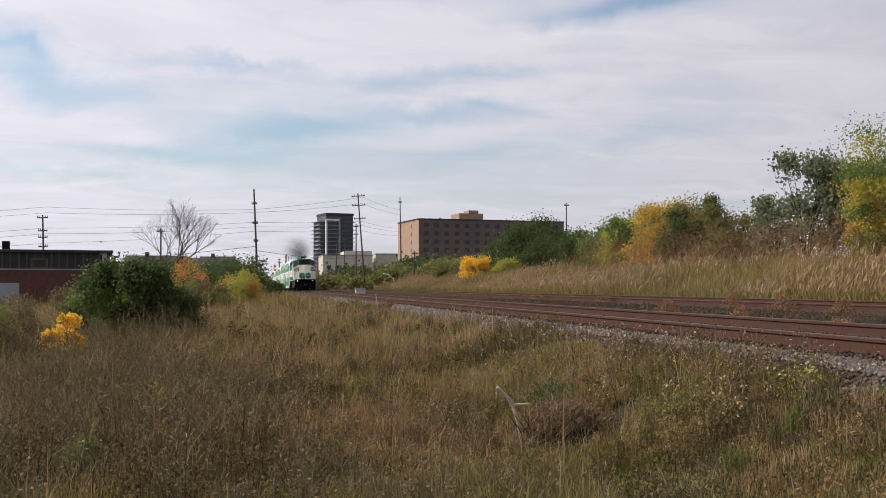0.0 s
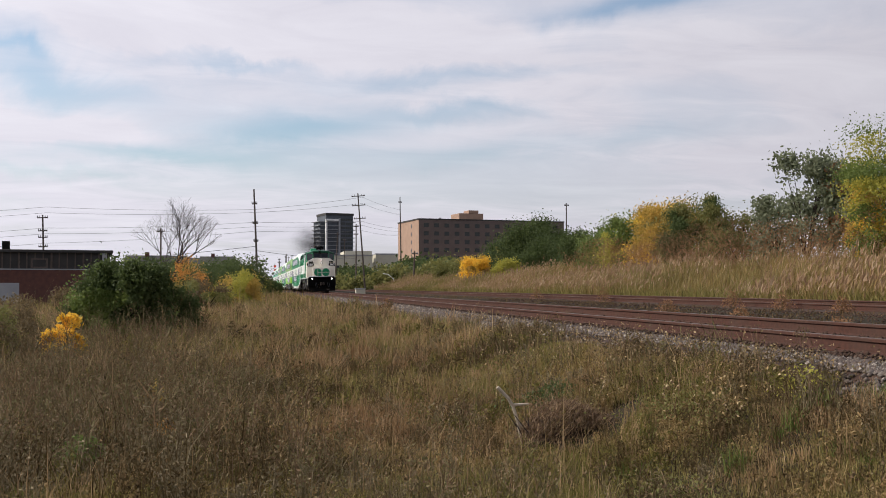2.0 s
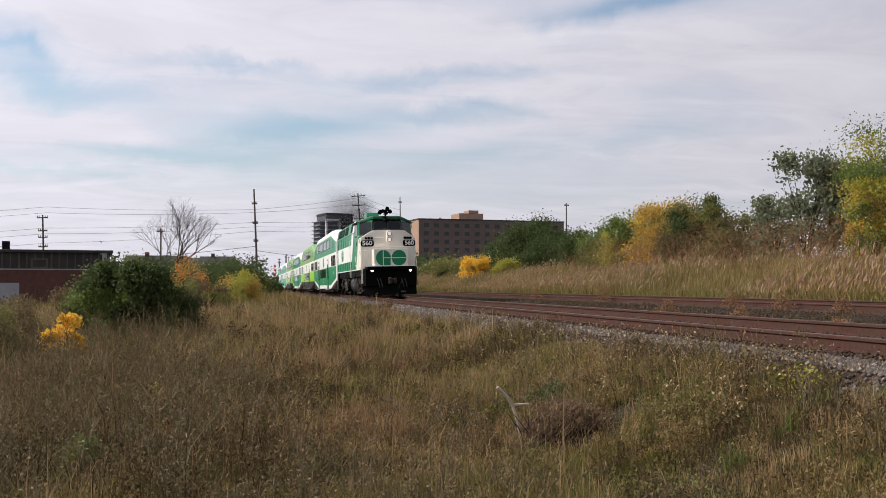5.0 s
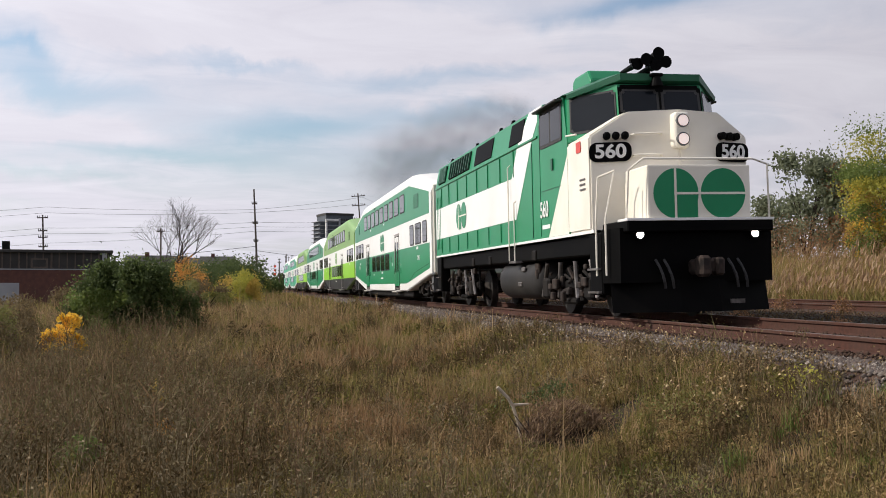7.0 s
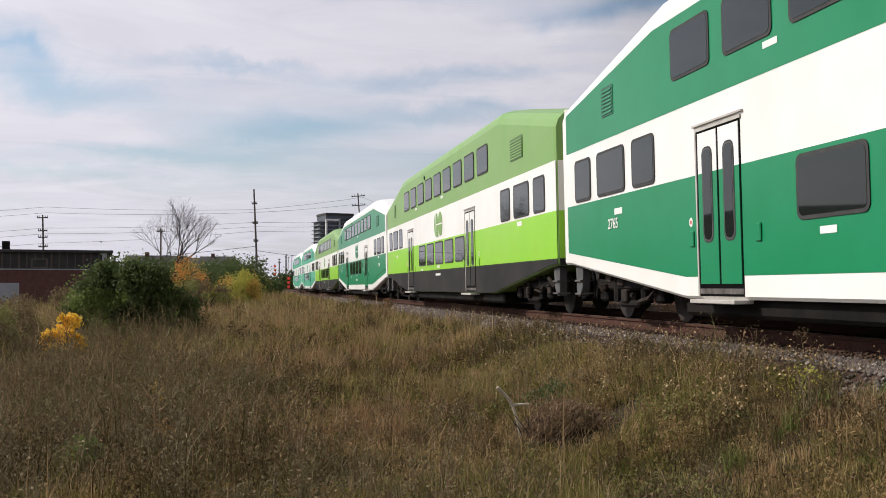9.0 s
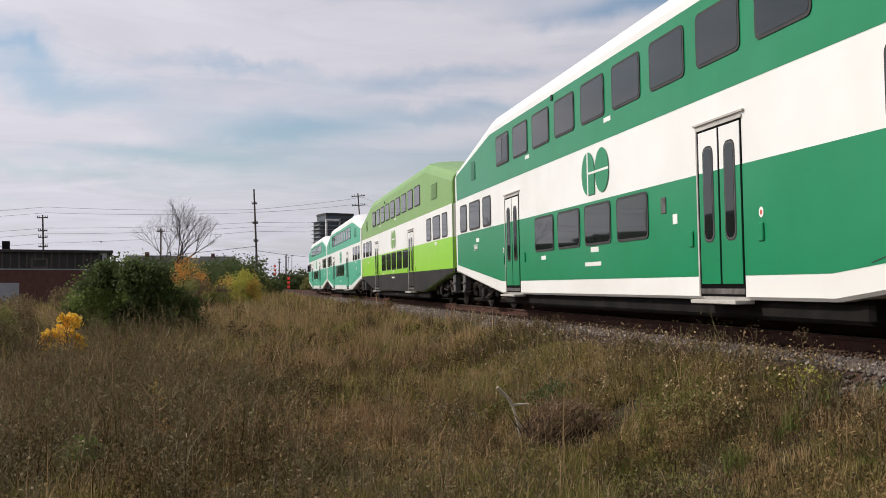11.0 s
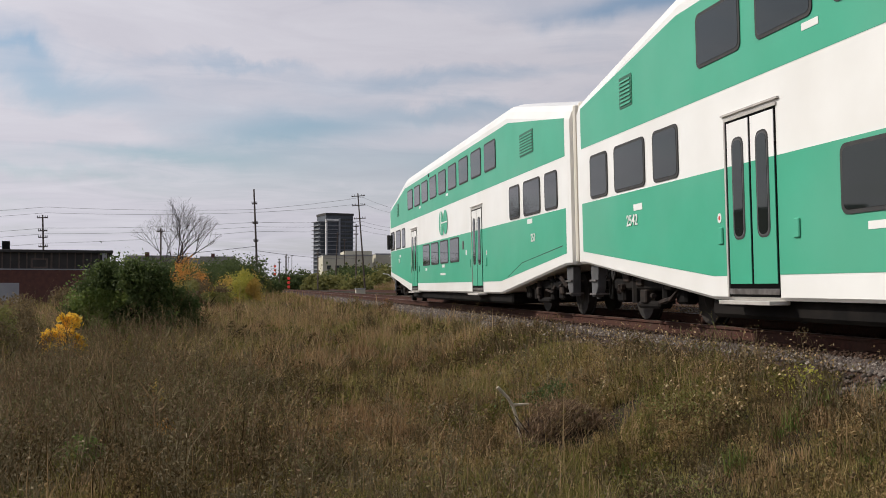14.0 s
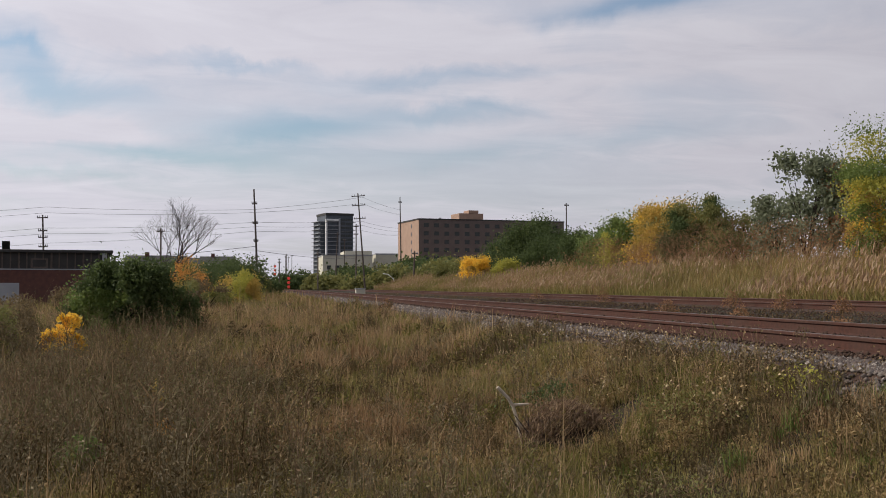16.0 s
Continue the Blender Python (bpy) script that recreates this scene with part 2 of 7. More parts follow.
DUST = (0.30, 0.26, 0.21)
M = {
    "soil": mat("soil", (0.034, 0.025, 0.015), (0.02, 0.016, 0.010), 9, 0.95, bump=0.8, dirt=(0.055, 0.042, 0.022), dirt_scale=0.25, spec=0.12),
    "grass": mat("grass", (0.34, 0.25, 0.11), (0.22, 0.19, 0.065), 0.35, 0.75, see=0.3, spec=0.2,
                 island=[(0.07, 0.052, 0.018), (0.29, 0.22, 0.068), (0.48, 0.33, 0.135), (0.14, 0.092, 0.032), (0.68, 0.50, 0.26)],
                 dirt=(0.15, 0.16, 0.045), dirt_scale=0.35, dirt_amount=0.6),
    "russet_grass": mat("russet_grass", (0.30, 0.17, 0.085), (0.20, 0.12, 0.06), 0.35, 0.75, see=0.3, spec=0.2,
                        island=[(0.07, 0.045, 0.022), (0.34, 0.20, 0.095), (0.20, 0.12, 0.055), (0.54, 0.37, 0.21)]),
    "olive_grass": mat("olive_grass", (0.15, 0.14, 0.045), (0.11, 0.12, 0.035), 0.35, 0.75, see=0.3, spec=0.2,
                       island=[(0.06, 0.058, 0.016), (0.22, 0.20, 0.052), (0.35, 0.285, 0.10), (0.11, 0.085, 0.028)]),
    "herb_dark": mat("dark_herb", (0.06, 0.05, 0.03), (0.04, 0.03, 0.02), 2, 0.85, see=0.15, spec=0.15,
                     island=[(0.040, 0.028, 0.012), (0.135, 0.090, 0.038), (0.085, 0.062, 0.024), (0.24, 0.155, 0.075)]),
    "herb_olive": mat("olive_herb", (0.11, 0.11, 0.04), (0.08, 0.08, 0.03), 2, 0.85, see=0.2, spec=0.15,
                      island=[(0.065, 0.062, 0.016), (0.165, 0.145, 0.036), (0.27, 0.215, 0.062), (0.11, 0.09, 0.028)]),
    "herb_tan": mat("tan_herb", (0.25, 0.18, 0.09), (0.18, 0.13, 0.07), 2, 0.85, see=0.2, spec=0.15,
                    island=[(0.14, 0.092, 0.038), (0.38, 0.26, 0.115), (0.26, 0.17, 0.075), (0.52, 0.38, 0.19)]),
    "herb_grey": mat("grey_herb", (0.15, 0.13, 0.08), (0.12, 0.10, 0.06), 2, 0.85, see=0.2, spec=0.15,
                     island=[(0.09, 0.07, 0.035), (0.25, 0.20, 0.115), (0.15, 0.115, 0.06), (0.38, 0.30, 0.19)]),
    "green_grass": mat("green_grass", (0.05, 0.10, 0.02), (0.09, 0.13, 0.03), 2, 0.7, see=0.3, spec=0.2,
                       island=[(0.09, 0.13, 0.03), (0.14, 0.18, 0.04), (0.18, 0.19, 0.055)]),
    "straw": mat("straw", (0.30, 0.22, 0.12), (0.22, 0.15, 0.08), 2, 0.8, see=0.3, spec=0.2,
                 island=[(0.50, 0.36, 0.19), (0.30, 0.19, 0.10), (0.42, 0.27, 0.14)]),
    "weed": mat("weed", (0.10, 0.065, 0.04), (0.06, 0.05, 0.03), 3, 0.85, see=0.15, spec=0.2,
                island=[(0.09, 0.075, 0.035), (0.20, 0.12, 0.07), (0.13, 0.13, 0.045), (0.27, 0.18, 0.11)]),
    "seed": mat("seed", (0.50, 0.40, 0.24), (0.34, 0.24, 0.11), 8, 0.9, island=[(0.46, 0.36, 0.21), (0.34, 0.22, 0.085), (0.13, 0.08, 0.045), (0.22, 0.13, 0.06)]),
    "reed": mat("reed", (0.28, 0.18, 0.075), (0.15, 0.13, 0.045), 0.5, 0.8, see=0.3, spec=0.2,
                island=[(0.17, 0.15, 0.045), (0.38, 0.24, 0.095), (0.28, 0.21, 0.07), (0.16, 0.10, 0.045), (0.50, 0.36, 0.19), (0.24, 0.22, 0.065)],
                dirt=(0.10, 0.12, 0.03), dirt_scale=0.12, dirt_amount=0.5),
    "plume": mat("plume", (0.34, 0.25, 0.17), (0.26, 0.18, 0.12), 2, 0.9, see=0.3, spec=0.1,
                 island=[(0.52, 0.38, 0.25), (0.24, 0.14, 0.08), (0.40, 0.26, 0.14)]),
    "ballast": mat("ballast", (0.075, 0.05, 0.04), (0.042, 0.028, 0.022), 14, 0.9, bump=0.8, dirt=(0.07, 0.038, 0.027), dirt_scale=0.5, dirt_amount=0.7, spec=0.12),
    "stone": mat("stone", (0.30, 0.29, 0.29), (0.2, 0.19, 0.18), 9, 0.85, bump=0.4,
                 island=[(0.022, 0.015, 0.012), (0.10, 0.07, 0.052), (0.055, 0.032, 0.023), (0.15, 0.115, 0.092), (0.036, 0.022, 0.017), (0.36, 0.31, 0.26)], spec=0.12),
    "rusty_stone": mat("rusty_stone", (0.06, 0.038, 0.028), (0.04, 0.026, 0.02), 9, 0.9, bump=0.4,
                       island=[(0.022, 0.014, 0.011), (0.075, 0.046, 0.034), (0.042, 0.025, 0.018), (0.12, 0.082, 0.062)], spec=0.1),
    "rust": mat("rust", (0.082, 0.036, 0.026), (0.055, 0.027, 0.021), 18, 0.85, bump=0.3, dirt=(0.07, 0.045, 0.035), dirt_scale=1.5, spec=0.12),
    "rail_top": mat("rail_top", (0.15, 0.095, 0.075), (0.10, 0.07, 0.055), 20, 0.5, metal=0.4),
    "tie": mat("tie", (0.075, 0.055, 0.045), (0.045, 0.035, 0.03), 12, 0.9, bump=0.6, stretch=(1, 6, 1), spec=0.12),
    "bark": mat("bark", (0.055, 0.042, 0.034), (0.03, 0.024, 0.02), 14, 0.9, bump=0.8, spec=0.12),
    "pole": mat("pole", (0.13, 0.10, 0.085), (0.08, 0.065, 0.055), 10, 0.9, stretch=(4, 4, 0.4), spec=0.12),
    "wire": mat("wire", (0.13, 0.13, 0.14), None, 5, 0.6),
    "insulator": mat("insulator", (0.20, 0.19, 0.19), None, 5, 0.3),
    "white": mat("white_paint", (0.84, 0.83, 0.80), (0.80, 0.79, 0.76), 1.2, 0.35, dirt=(0.68, 0.65, 0.59), dirt_scale=0.5, dirt_amount=0.35),
    "cream": mat("cream_paint", (0.84, 0.79, 0.69), (0.80, 0.75, 0.64), 1.5, 0.4, dirt=(0.62, 0.55, 0.45), dirt_scale=1.4, dirt_amount=0.3),
    "green": mat("green_paint", (0.005, 0.205, 0.078), (0.008, 0.225, 0.09), 1.5, 0.32, dirt=(0.03, 0.24, 0.12), dirt_scale=0.5, dirt_amount=0.35, spec=0.35),
    "teal": mat("faded_green_paint", (0.045, 0.36, 0.215), (0.055, 0.39, 0.24), 1.2, 0.42, dirt=(0.12, 0.40, 0.27), dirt_scale=0.4, dirt_amount=0.5),
    "lime": mat("lime_paint", (0.25, 0.58, 0.018), (0.28, 0.60, 0.03), 1.2, 0.35, dirt=(0.33, 0.56, 0.10), dirt_scale=0.4, dirt_amount=0.35),
    "sage_shade": mat("shaded_sage_paint", (0.085, 0.16, 0.045), (0.07, 0.14, 0.04), 1.5, 0.5),
    "roof_green": mat("dark_green_paint", (0.012, 0.10, 0.05), (0.015, 0.12, 0.06), 1.5, 0.45, dirt=(0.03, 0.07, 0.045), dirt_scale=0.8, dirt_amount=0.5),
    "sage": mat("sage_paint", (0.18, 0.345, 0.08), (0.20, 0.36, 0.095), 1.2, 0.4, dirt=(0.25, 0.36, 0.15), dirt_scale=0.4, dirt_amount=0.35),
    "charcoal": mat("charcoal_paint", (0.016, 0.015, 0.015), (0.020, 0.019, 0.019), 2, 0.55, spec=0.2, dirt=(0.06, 0.052, 0.045), dirt_scale=0.8, dirt_amount=0.35),
    "black": mat("black_paint", (0.002, 0.002, 0.0022), (0.003, 0.0028, 0.0028), 3, 0.55, spec=0.04, dirt=(0.008, 0.007, 0.006), dirt_scale=1.0, dirt_amount=0.4),
    "rubber": mat("rubber", (0.025, 0.025, 0.026), (0.04, 0.038, 0.037), 5, 0.75),
    "glass": mat("dark_glass", (0.010, 0.014, 0.013), (0.016, 0.020, 0.018), 0.7, 0.03, spec=0.48),
    "dull_grey": mat("dull_grey_paint", (0.10, 0.10, 0.105), (0.07, 0.07, 0.072), 4, 0.6, dirt=(0.05, 0.045, 0.04), dirt_scale=2),
    "door_grey": mat("door_grey", (0.50, 0.47, 0.43), (0.40, 0.37, 0.34), 4, 0.5),
    "rigging": mat("rusty_rigging", (0.055, 0.038, 0.030), (0.02, 0.016, 0.014), 7, 0.8, dirt=(0.012, 0.010, 0.009), dirt_scale=3, dirt_amount=0.85, spec=0.2),
    "bleached": mat("bleached_wood", (0.50, 0.42, 0.32), (0.36, 0.29, 0.21), 12, 0.85),
    "blue_paint": mat("blue_paint", (0.08, 0.24, 0.50), (0.07, 0.20, 0.45), 4, 0.5),
    "cab_glass": mat("cab_glass", (0.006, 0.008, 0.011), (0.010, 0.012, 0.016), 0.7, 0.08, spec=0.22),
    "steel": mat("steel", (0.26, 0.24, 0.23), (0.15, 0.135, 0.125), 8, 0.45, metal=0.6, dirt=(0.05, 0.04, 0.033), dirt_scale=2, dirt_amount=0.7),
    "wheel": mat("wheel_steel", (0.022, 0.019, 0.017), (0.012, 0.011, 0.010), 8, 0.65, metal=0.2, dirt=(0.06, 0.042, 0.032), dirt_scale=3),
    "grime": mat("running_gear", (0.009, 0.008, 0.0075), (0.005, 0.0045, 0.0045), 6, 0.75, spec=0.12, dirt=(0.03, 0.024, 0.02), dirt_scale=2.0, dirt_amount=0.45),
    "lamp": mat("lit_lamp", (1.0, 0.90, 0.85), (1.0, 0.90, 0.85), 1, 0.3, glow=9.0),
    "lamp_dim": mat("head_lamp", (1.0, 0.82, 0.76), (1.0, 0.82, 0.76), 1, 0.2, glow=0.45),
    "red": mat("red_lens", (0.62, 0.05, 0.03), (0.5, 0.04, 0.03), 3, 0.4, glow=0.35),
    "red_paint": mat("red_paint", (0.60, 0.07, 0.05), (0.55, 0.06, 0.05), 3, 0.5),
}


def smoke_material():
    """Thin dark exhaust haze, densest in the middle of each puff."""
    m = bpy.data.materials.new("exhaust_haze")
    m.use_nodes = True
    nd, lk = m.node_tree.nodes, m.node_tree.links
    bs = nd["Principled BSDF"]
    bs.inputs["Base Color"].default_value = (0.05, 0.045, 0.045, 1)
    bs.inputs["Roughness"].default_value = 1.0
    bs.inputs["Specular IOR Level"].default_value = 0.0
    tc = nd.new("ShaderNodeTexCoord")
    flat = nd.new("ShaderNodeVectorMath")
    flat.operation = "MULTIPLY"
    flat.inputs[1].default_value = (1, 0, 1)
    lk.new(tc.outputs["Object"], flat.inputs[0])
    ln = nd.new("ShaderNodeVectorMath")
    ln.operation = "LENGTH"
    lk.new(flat.outputs[0], ln.inputs[0])
    fall = nd.new("ShaderNodeMapRange")
    fall.interpolation_type = "SMOOTHERSTEP"
    for i, v in ((1, 0.0), (2, 0.97), (3, 0.5), (4, 0.0)):
        fall.inputs[i].default_value = v
    lk.new(ln.outputs["Value"], fall.inputs[0])
    nz = nd.new("ShaderNodeTexNoise")
    nz.inputs["Scale"].default_value, nz.inputs["Detail"].default_value = 2.2, 4.0
    lk.new(tc.outputs["Object"], nz.inputs["Vector"])
    mul = nd.new("ShaderNodeMath")
    mul.operation = "MULTIPLY"
    lk.new(fall.outputs[0], mul.inputs[0])
    lk.new(nz.outputs[0], mul.inputs[1])
    tr = nd.new("ShaderNodeBsdfTransparent")
    mx = nd.new("ShaderNodeMixShader")
    lk.new(mul.outputs[0], mx.inputs[0])
    lk.new(tr.outputs[0], mx.inputs[1])
    lk.new(bs.outputs[0], mx.inputs[2])
    lk.new(mx.outputs[0], nd["Material Output"].inputs[0])
    return m


M["smoke"] = smoke_material()


# ---- builders ----
def part(name, bm, material, parent, label="", smooth=False):
    """Links a bmesh as one mesh object under a thing or a part."""
    me = bpy.data.meshes.new(name)
    bm.normal_update()
    bm.to_mesh(me)
    bm.free()
    if smooth:
        me.polygons.foreach_set("use_smooth", [True] * len(me.polygons))
    me.materials.append(M[material] if isinstance(material, str) else material)
    ob = new(name, me)
    ob.parent = parent
    if label:
        tagged(ob, label)
    return ob


def thing(name, label, category, at=None, group="", kind=""):
    ob = new(name)
    ob.empty_display_size = 0.3
    if at is not None:
        ob.matrix_basis = at
    return tagged(ob, label, category, group, kind)


def raw(name, verts, faces, material, parent=None, smooth=False):
    me = bpy.data.meshes.new(name)
    me.from_pydata(verts, [], faces)
    me.update()
    if smooth:
        me.polygons.foreach_set("use_smooth", [True] * len(me.polygons))
    me.materials.append(M[material] if isinstance(material, str) else material)
    ob = new(name, me)
    ob.parent = parent
    return ob


def box(bm, x0, x1, y0, y1, z0, z1, bevel=0.0, segments=1):
    m = Matrix.Translation(((x0 + x1) / 2, (y0 + y1) / 2, (z0 + z1) / 2)) @ Matrix.Diagonal((x1 - x0, y1 - y0, z1 - z0, 1))
    made = bmesh.ops.create_cube(bm, size=1, matrix=m)
    if bevel:
        edges = list({e for v in made["verts"] for e in v.link_edges})
        bmesh.ops.bevel(bm, geom=edges, offset=bevel, segments=segments, affect="EDGES", profile=0.5)
    return bm


def boxed(*a, **k):
    return box(bmesh.new(), *a, **k)


def rod(bm, a, b, r, r2=None, sides=8):
    a, b = Vector(a), Vector(b)
    d = b - a
    m = Matrix.Translation((a + b) / 2) @ d.to_track_quat("Z", "Y").to_matrix().to_4x4()
    bmesh.ops.create_cone(bm, cap_ends=True, segments=sides, radius1=r, radius2=r if r2 is None else r2, depth=d.length, matrix=m)
    return bm


def pipe(points, r, sides=6):
    bm = bmesh.new()
    for a, b in zip(points, points[1:]):
        rod(bm, a, b, r, sides=sides)
    return bm


def slab(points, x0, x1, bevel=0.0):
    """A polygon of (y, z) made solid between x0 and x1."""
    bm = bmesh.new()
    f = bm.faces.new([bm.verts.new((x0, y, z)) for y, z in points])
    ext = bmesh.ops.extrude_face_region(bm, geom=[f])
    bmesh.ops.translate(bm, verts=[v for v in ext["geom"] if isinstance(v, bmesh.types.BMVert)], vec=(x1 - x0, 0, 0))
    bmesh.ops.recalc_face_normals(bm, faces=bm.faces)
    if bevel:
        bmesh.ops.bevel(bm, geom=bm.edges[:], offset=bevel, segments=2, affect="EDGES", profile=0.5)
    return bm


def rounded(y0, y1, z0, z1, r, n=4):
    pts = []
    for cy, cz, a0 in ((y1 - r, z1 - r, 0), (y0 + r, z1 - r, 90), (y0 + r, z0 + r, 180), (y1 - r, z0 + r, 270)):
        for i in range(n + 1):
            a = radians(a0 + 90 * i / n)
            pts.append((cy + r * math.cos(a), cz + r * math.sin(a)))
    return pts


def ellipse(cy, cz, ry, rz, a0=0, a1=360, n=24):
    return [(cy + ry * math.cos(radians(a0 + (a1 - a0) * i / n)), cz + rz * math.sin(radians(a0 + (a1 - a0) * i / n)))
            for i in range(n + (0 if a1 - a0 == 360 else 1))]


def fbm(x, y, s, seed=0.0):
    return noise.noise(Vector((x * s, y * s, seed))) + 0.5 * noise.noise(Vector((x * s * 2.1, y * s * 2.1, seed + 7)))


def smooth(a, b, x):
    t = min(1.0, max(0.0, (x - a) / (b - a)))
    return t * t * (3 - 2 * t)


def ground_z(x, y):
    """Height of the earth under grass and stones."""
    z = -1.27 + 0.40 * smooth(14, 40, y) + 0.25 * smooth(40, 75, y) * smooth(-14, 2, x)
    z += 0.08 * fbm(x, y, 0.22) + 0.03 * fbm(x, y, 0.9, 3)
    z -= 0.6 * smooth(-5, -22, x)
    z += (-0.42 - z) * smooth(3.1, 5.2, x)                     # foot of the ballast bed
    z += (FAR_TRACK_Z - 0.22 - z) * smooth(9.6, 15.0, x)
    bank = smooth(19.5, 26.0, x) * 0.9 + smooth(26, 48, x) * 0.9
    far = smooth(150, 400, y)
    z += bank * (1 - far)
    return z


# ---- ground and tracks ----
def make_ground():
    xs = sorted(set([-2500, -900, -400, -200, -120, -80, -60, -45] + [-36 + 1.5 * i for i in range(25)]
                    + [0.5 * i for i in range(56)] + [28, 30, 33, 36, 40, 46, 54, 70, 100, 160, 300, 700, 2500]))
    ys = sorted(set([-400, -100, -40, -20, -10, -5] + [0.5 * i for i in range(60)] + [30 + 2 * i for i in range(30)]
                    + [90 + 6 * i for i in range(20)] + [220, 260, 320, 400, 550, 800, 1200, 2000, 3500]))
    verts = [(x, y, ground_z(x, y)) for y in ys for x in xs]
    n = len(xs)
    faces = [(j * n + i, j * n + i + 1, (j + 1) * n + i + 1, (j + 1) * n + i) for j in range(len(ys) - 1) for i in range(n - 1)]
    ob = raw("ground", verts, faces, "soil", smooth=True)
    tagged(ob, "brown earth under dry autumn grass beside the railway", "ground", kind="structure")


make_ground()


def make_bed(name, cx, z0, label, cant):
    """Ballast bed: a long ridge of crushed stone with uneven flanks."""
    ys = [-40 + 1.0 * i for i in range(140)] + [100 + 5 * i for i in range(60)] + [400, 500, 700]
    prof = [(-3.3, -1.0), (-2.6, -0.60), (-2.3, -0.42), (-1.75, -0.20), (-1.3, -0.17), (-0.7, -0.175), (0, -0.18), (0.7, -0.175), (1.3, -0.17), (1.75, -0.2), (2.5, -0.40), (3.2, -0.80)]
    verts = []
    for y in ys:
        for i, (px, pz) in enumerate(prof):
            verts.append((cx + px + 0.12 * fbm(y, i, 0.7, 5), y, z0 + pz + math.tan(cant) * (min(max(px, -1.6), 1.9) + 0.755) + 0.03 * fbm(px + y, i, 1.3)))
    n = len(prof)
    faces = [(j * n + i, j * n + i + 1, (j + 1) * n + i + 1, (j + 1) * n + i) for j in range(len(ys) - 1) for i in range(n - 1)]
    ob = raw(name, verts, faces, "ballast", smooth=True)
    tagged(ob, label, "ballast bed", kind="structure")
    return ob


near_bed = make_bed("ballast_bed", TRACK_X, 0.0, "grey and rust-stained crushed stone bed under the track", CANT)
far_bed = make_bed("ballast_bed", FAR_TRACK_X, FAR_TRACK_Z, "weedy rust-brown stone bed under the second track", FAR_CANT)


def rail_mesh(y0, y1):
    """Flat-bottomed rail: foot, web and head, 172 mm high."""
    half = [(0.072, -0.172), (0.072, -0.160), (0.012, -0.142), (0.010, -0.045), (0.036, -0.036), (0.037, -0.008), (0.028, 0.0)]
    prof = half + [(-x, z) for x, z in reversed(half)]
    bm = bmesh.new()
    rings = [[bm.verts.new((x, y, z)) for x, z in prof] for y in (y0, y1)]
    n = len(prof)
    for i in range(n):
        bm.faces.new((rings[0][i], rings[0][(i + 1) % n], rings[1][(i + 1) % n], rings[1][i]))
    bm.faces.new(rings[0])
    bm.faces.new(rings[1])
    bmesh.ops.recalc_face_normals(bm, faces=bm.faces)
    return bm


def make_track(cx, z0, label, ties_to, cant):
    track = thing("railway_track", label, "railway track", canted(cx, 0, z0, cant), group="railway tracks")
    for side in (-0.755, 0.755):
        rail = part("rail", rail_mesh(-40, 600), "rust", track, "rusty brown steel rail")
        rail.location = (side, 0, 0)
        top = part("rail_head", boxed(-0.024, 0.024, -40, 600, 0.0005, 0.004), "rail_top", rail, "worn running surface")
    base = boxed(-1.3, 1.3, -0.115, 0.115, -0.36, -0.178, bevel=0.012)
    tie = part("tie", base, "tie", track)
    tie.location = (0, -6, 0)
    plate = part("tie_plate", boxed(-0.11, 0.11, -0.09, 0.09, -0.1785, -0.165, bevel=0.004), "rust", tie)
    plate.location = (-0.755, 0, 0)
    for i in range(1, ties_to):
        y = -6 + 0.52 * i
        t = new("tie", tie.data)
        t.parent = track
        t.location = (random.uniform(-0.03, 0.03), y + random.uniform(-0.03, 0.03), random.uniform(-0.012, 0.012))
        t.rotation_euler = (0, 0, random.uniform(-0.015, 0.015))
        p = new("tie_plate", plate.data)
        p.parent = t
        p.location = (-0.755, 0, 0)
    return track


make_track(TRACK_X, 0.0, "rusty railway track on weathered wooden ties", 150, CANT)
make_track(FAR_TRACK_X, FAR_TRACK_Z, "rusty second railway track grown with weeds", 120, FAR_CANT)


# ---- train ----
BODY0, BODY1 = 0.22, 25.68     # body ends, from the leading coupling


def rigging(bogie_part, y, half, n, z0, z1, x0, x1):
    """Brake rods and brackets that show outside the side frame, each a piece of its own."""
    rr = random.Random(int(abs(y) * 10))
    for k in range(n):
        yy, zz, x = y + rr.uniform(-half, half), rr.uniform(z0, z1), -rr.uniform(x0, x1)
        if k % 2:
            bm = bmesh.new()
            rod(bm, (x, yy, zz), (x + 0.05, yy + rr.uniform(-0.4, 0.4), zz + rr.uniform(-0.25, 0.18)), rr.uniform(0.02, 0.042), sides=6)
            part("brake_rod", bm, "rigging", bogie_part)
        else:
            a, c = rr.uniform(0.06, 0.14), rr.uniform(0.05, 0.12)
            part("bracket", boxed(x - 0.03, x + 0.06, yy - a, yy + a, zz - c, zz + c, bevel=0.02), "rigging", bogie_part)


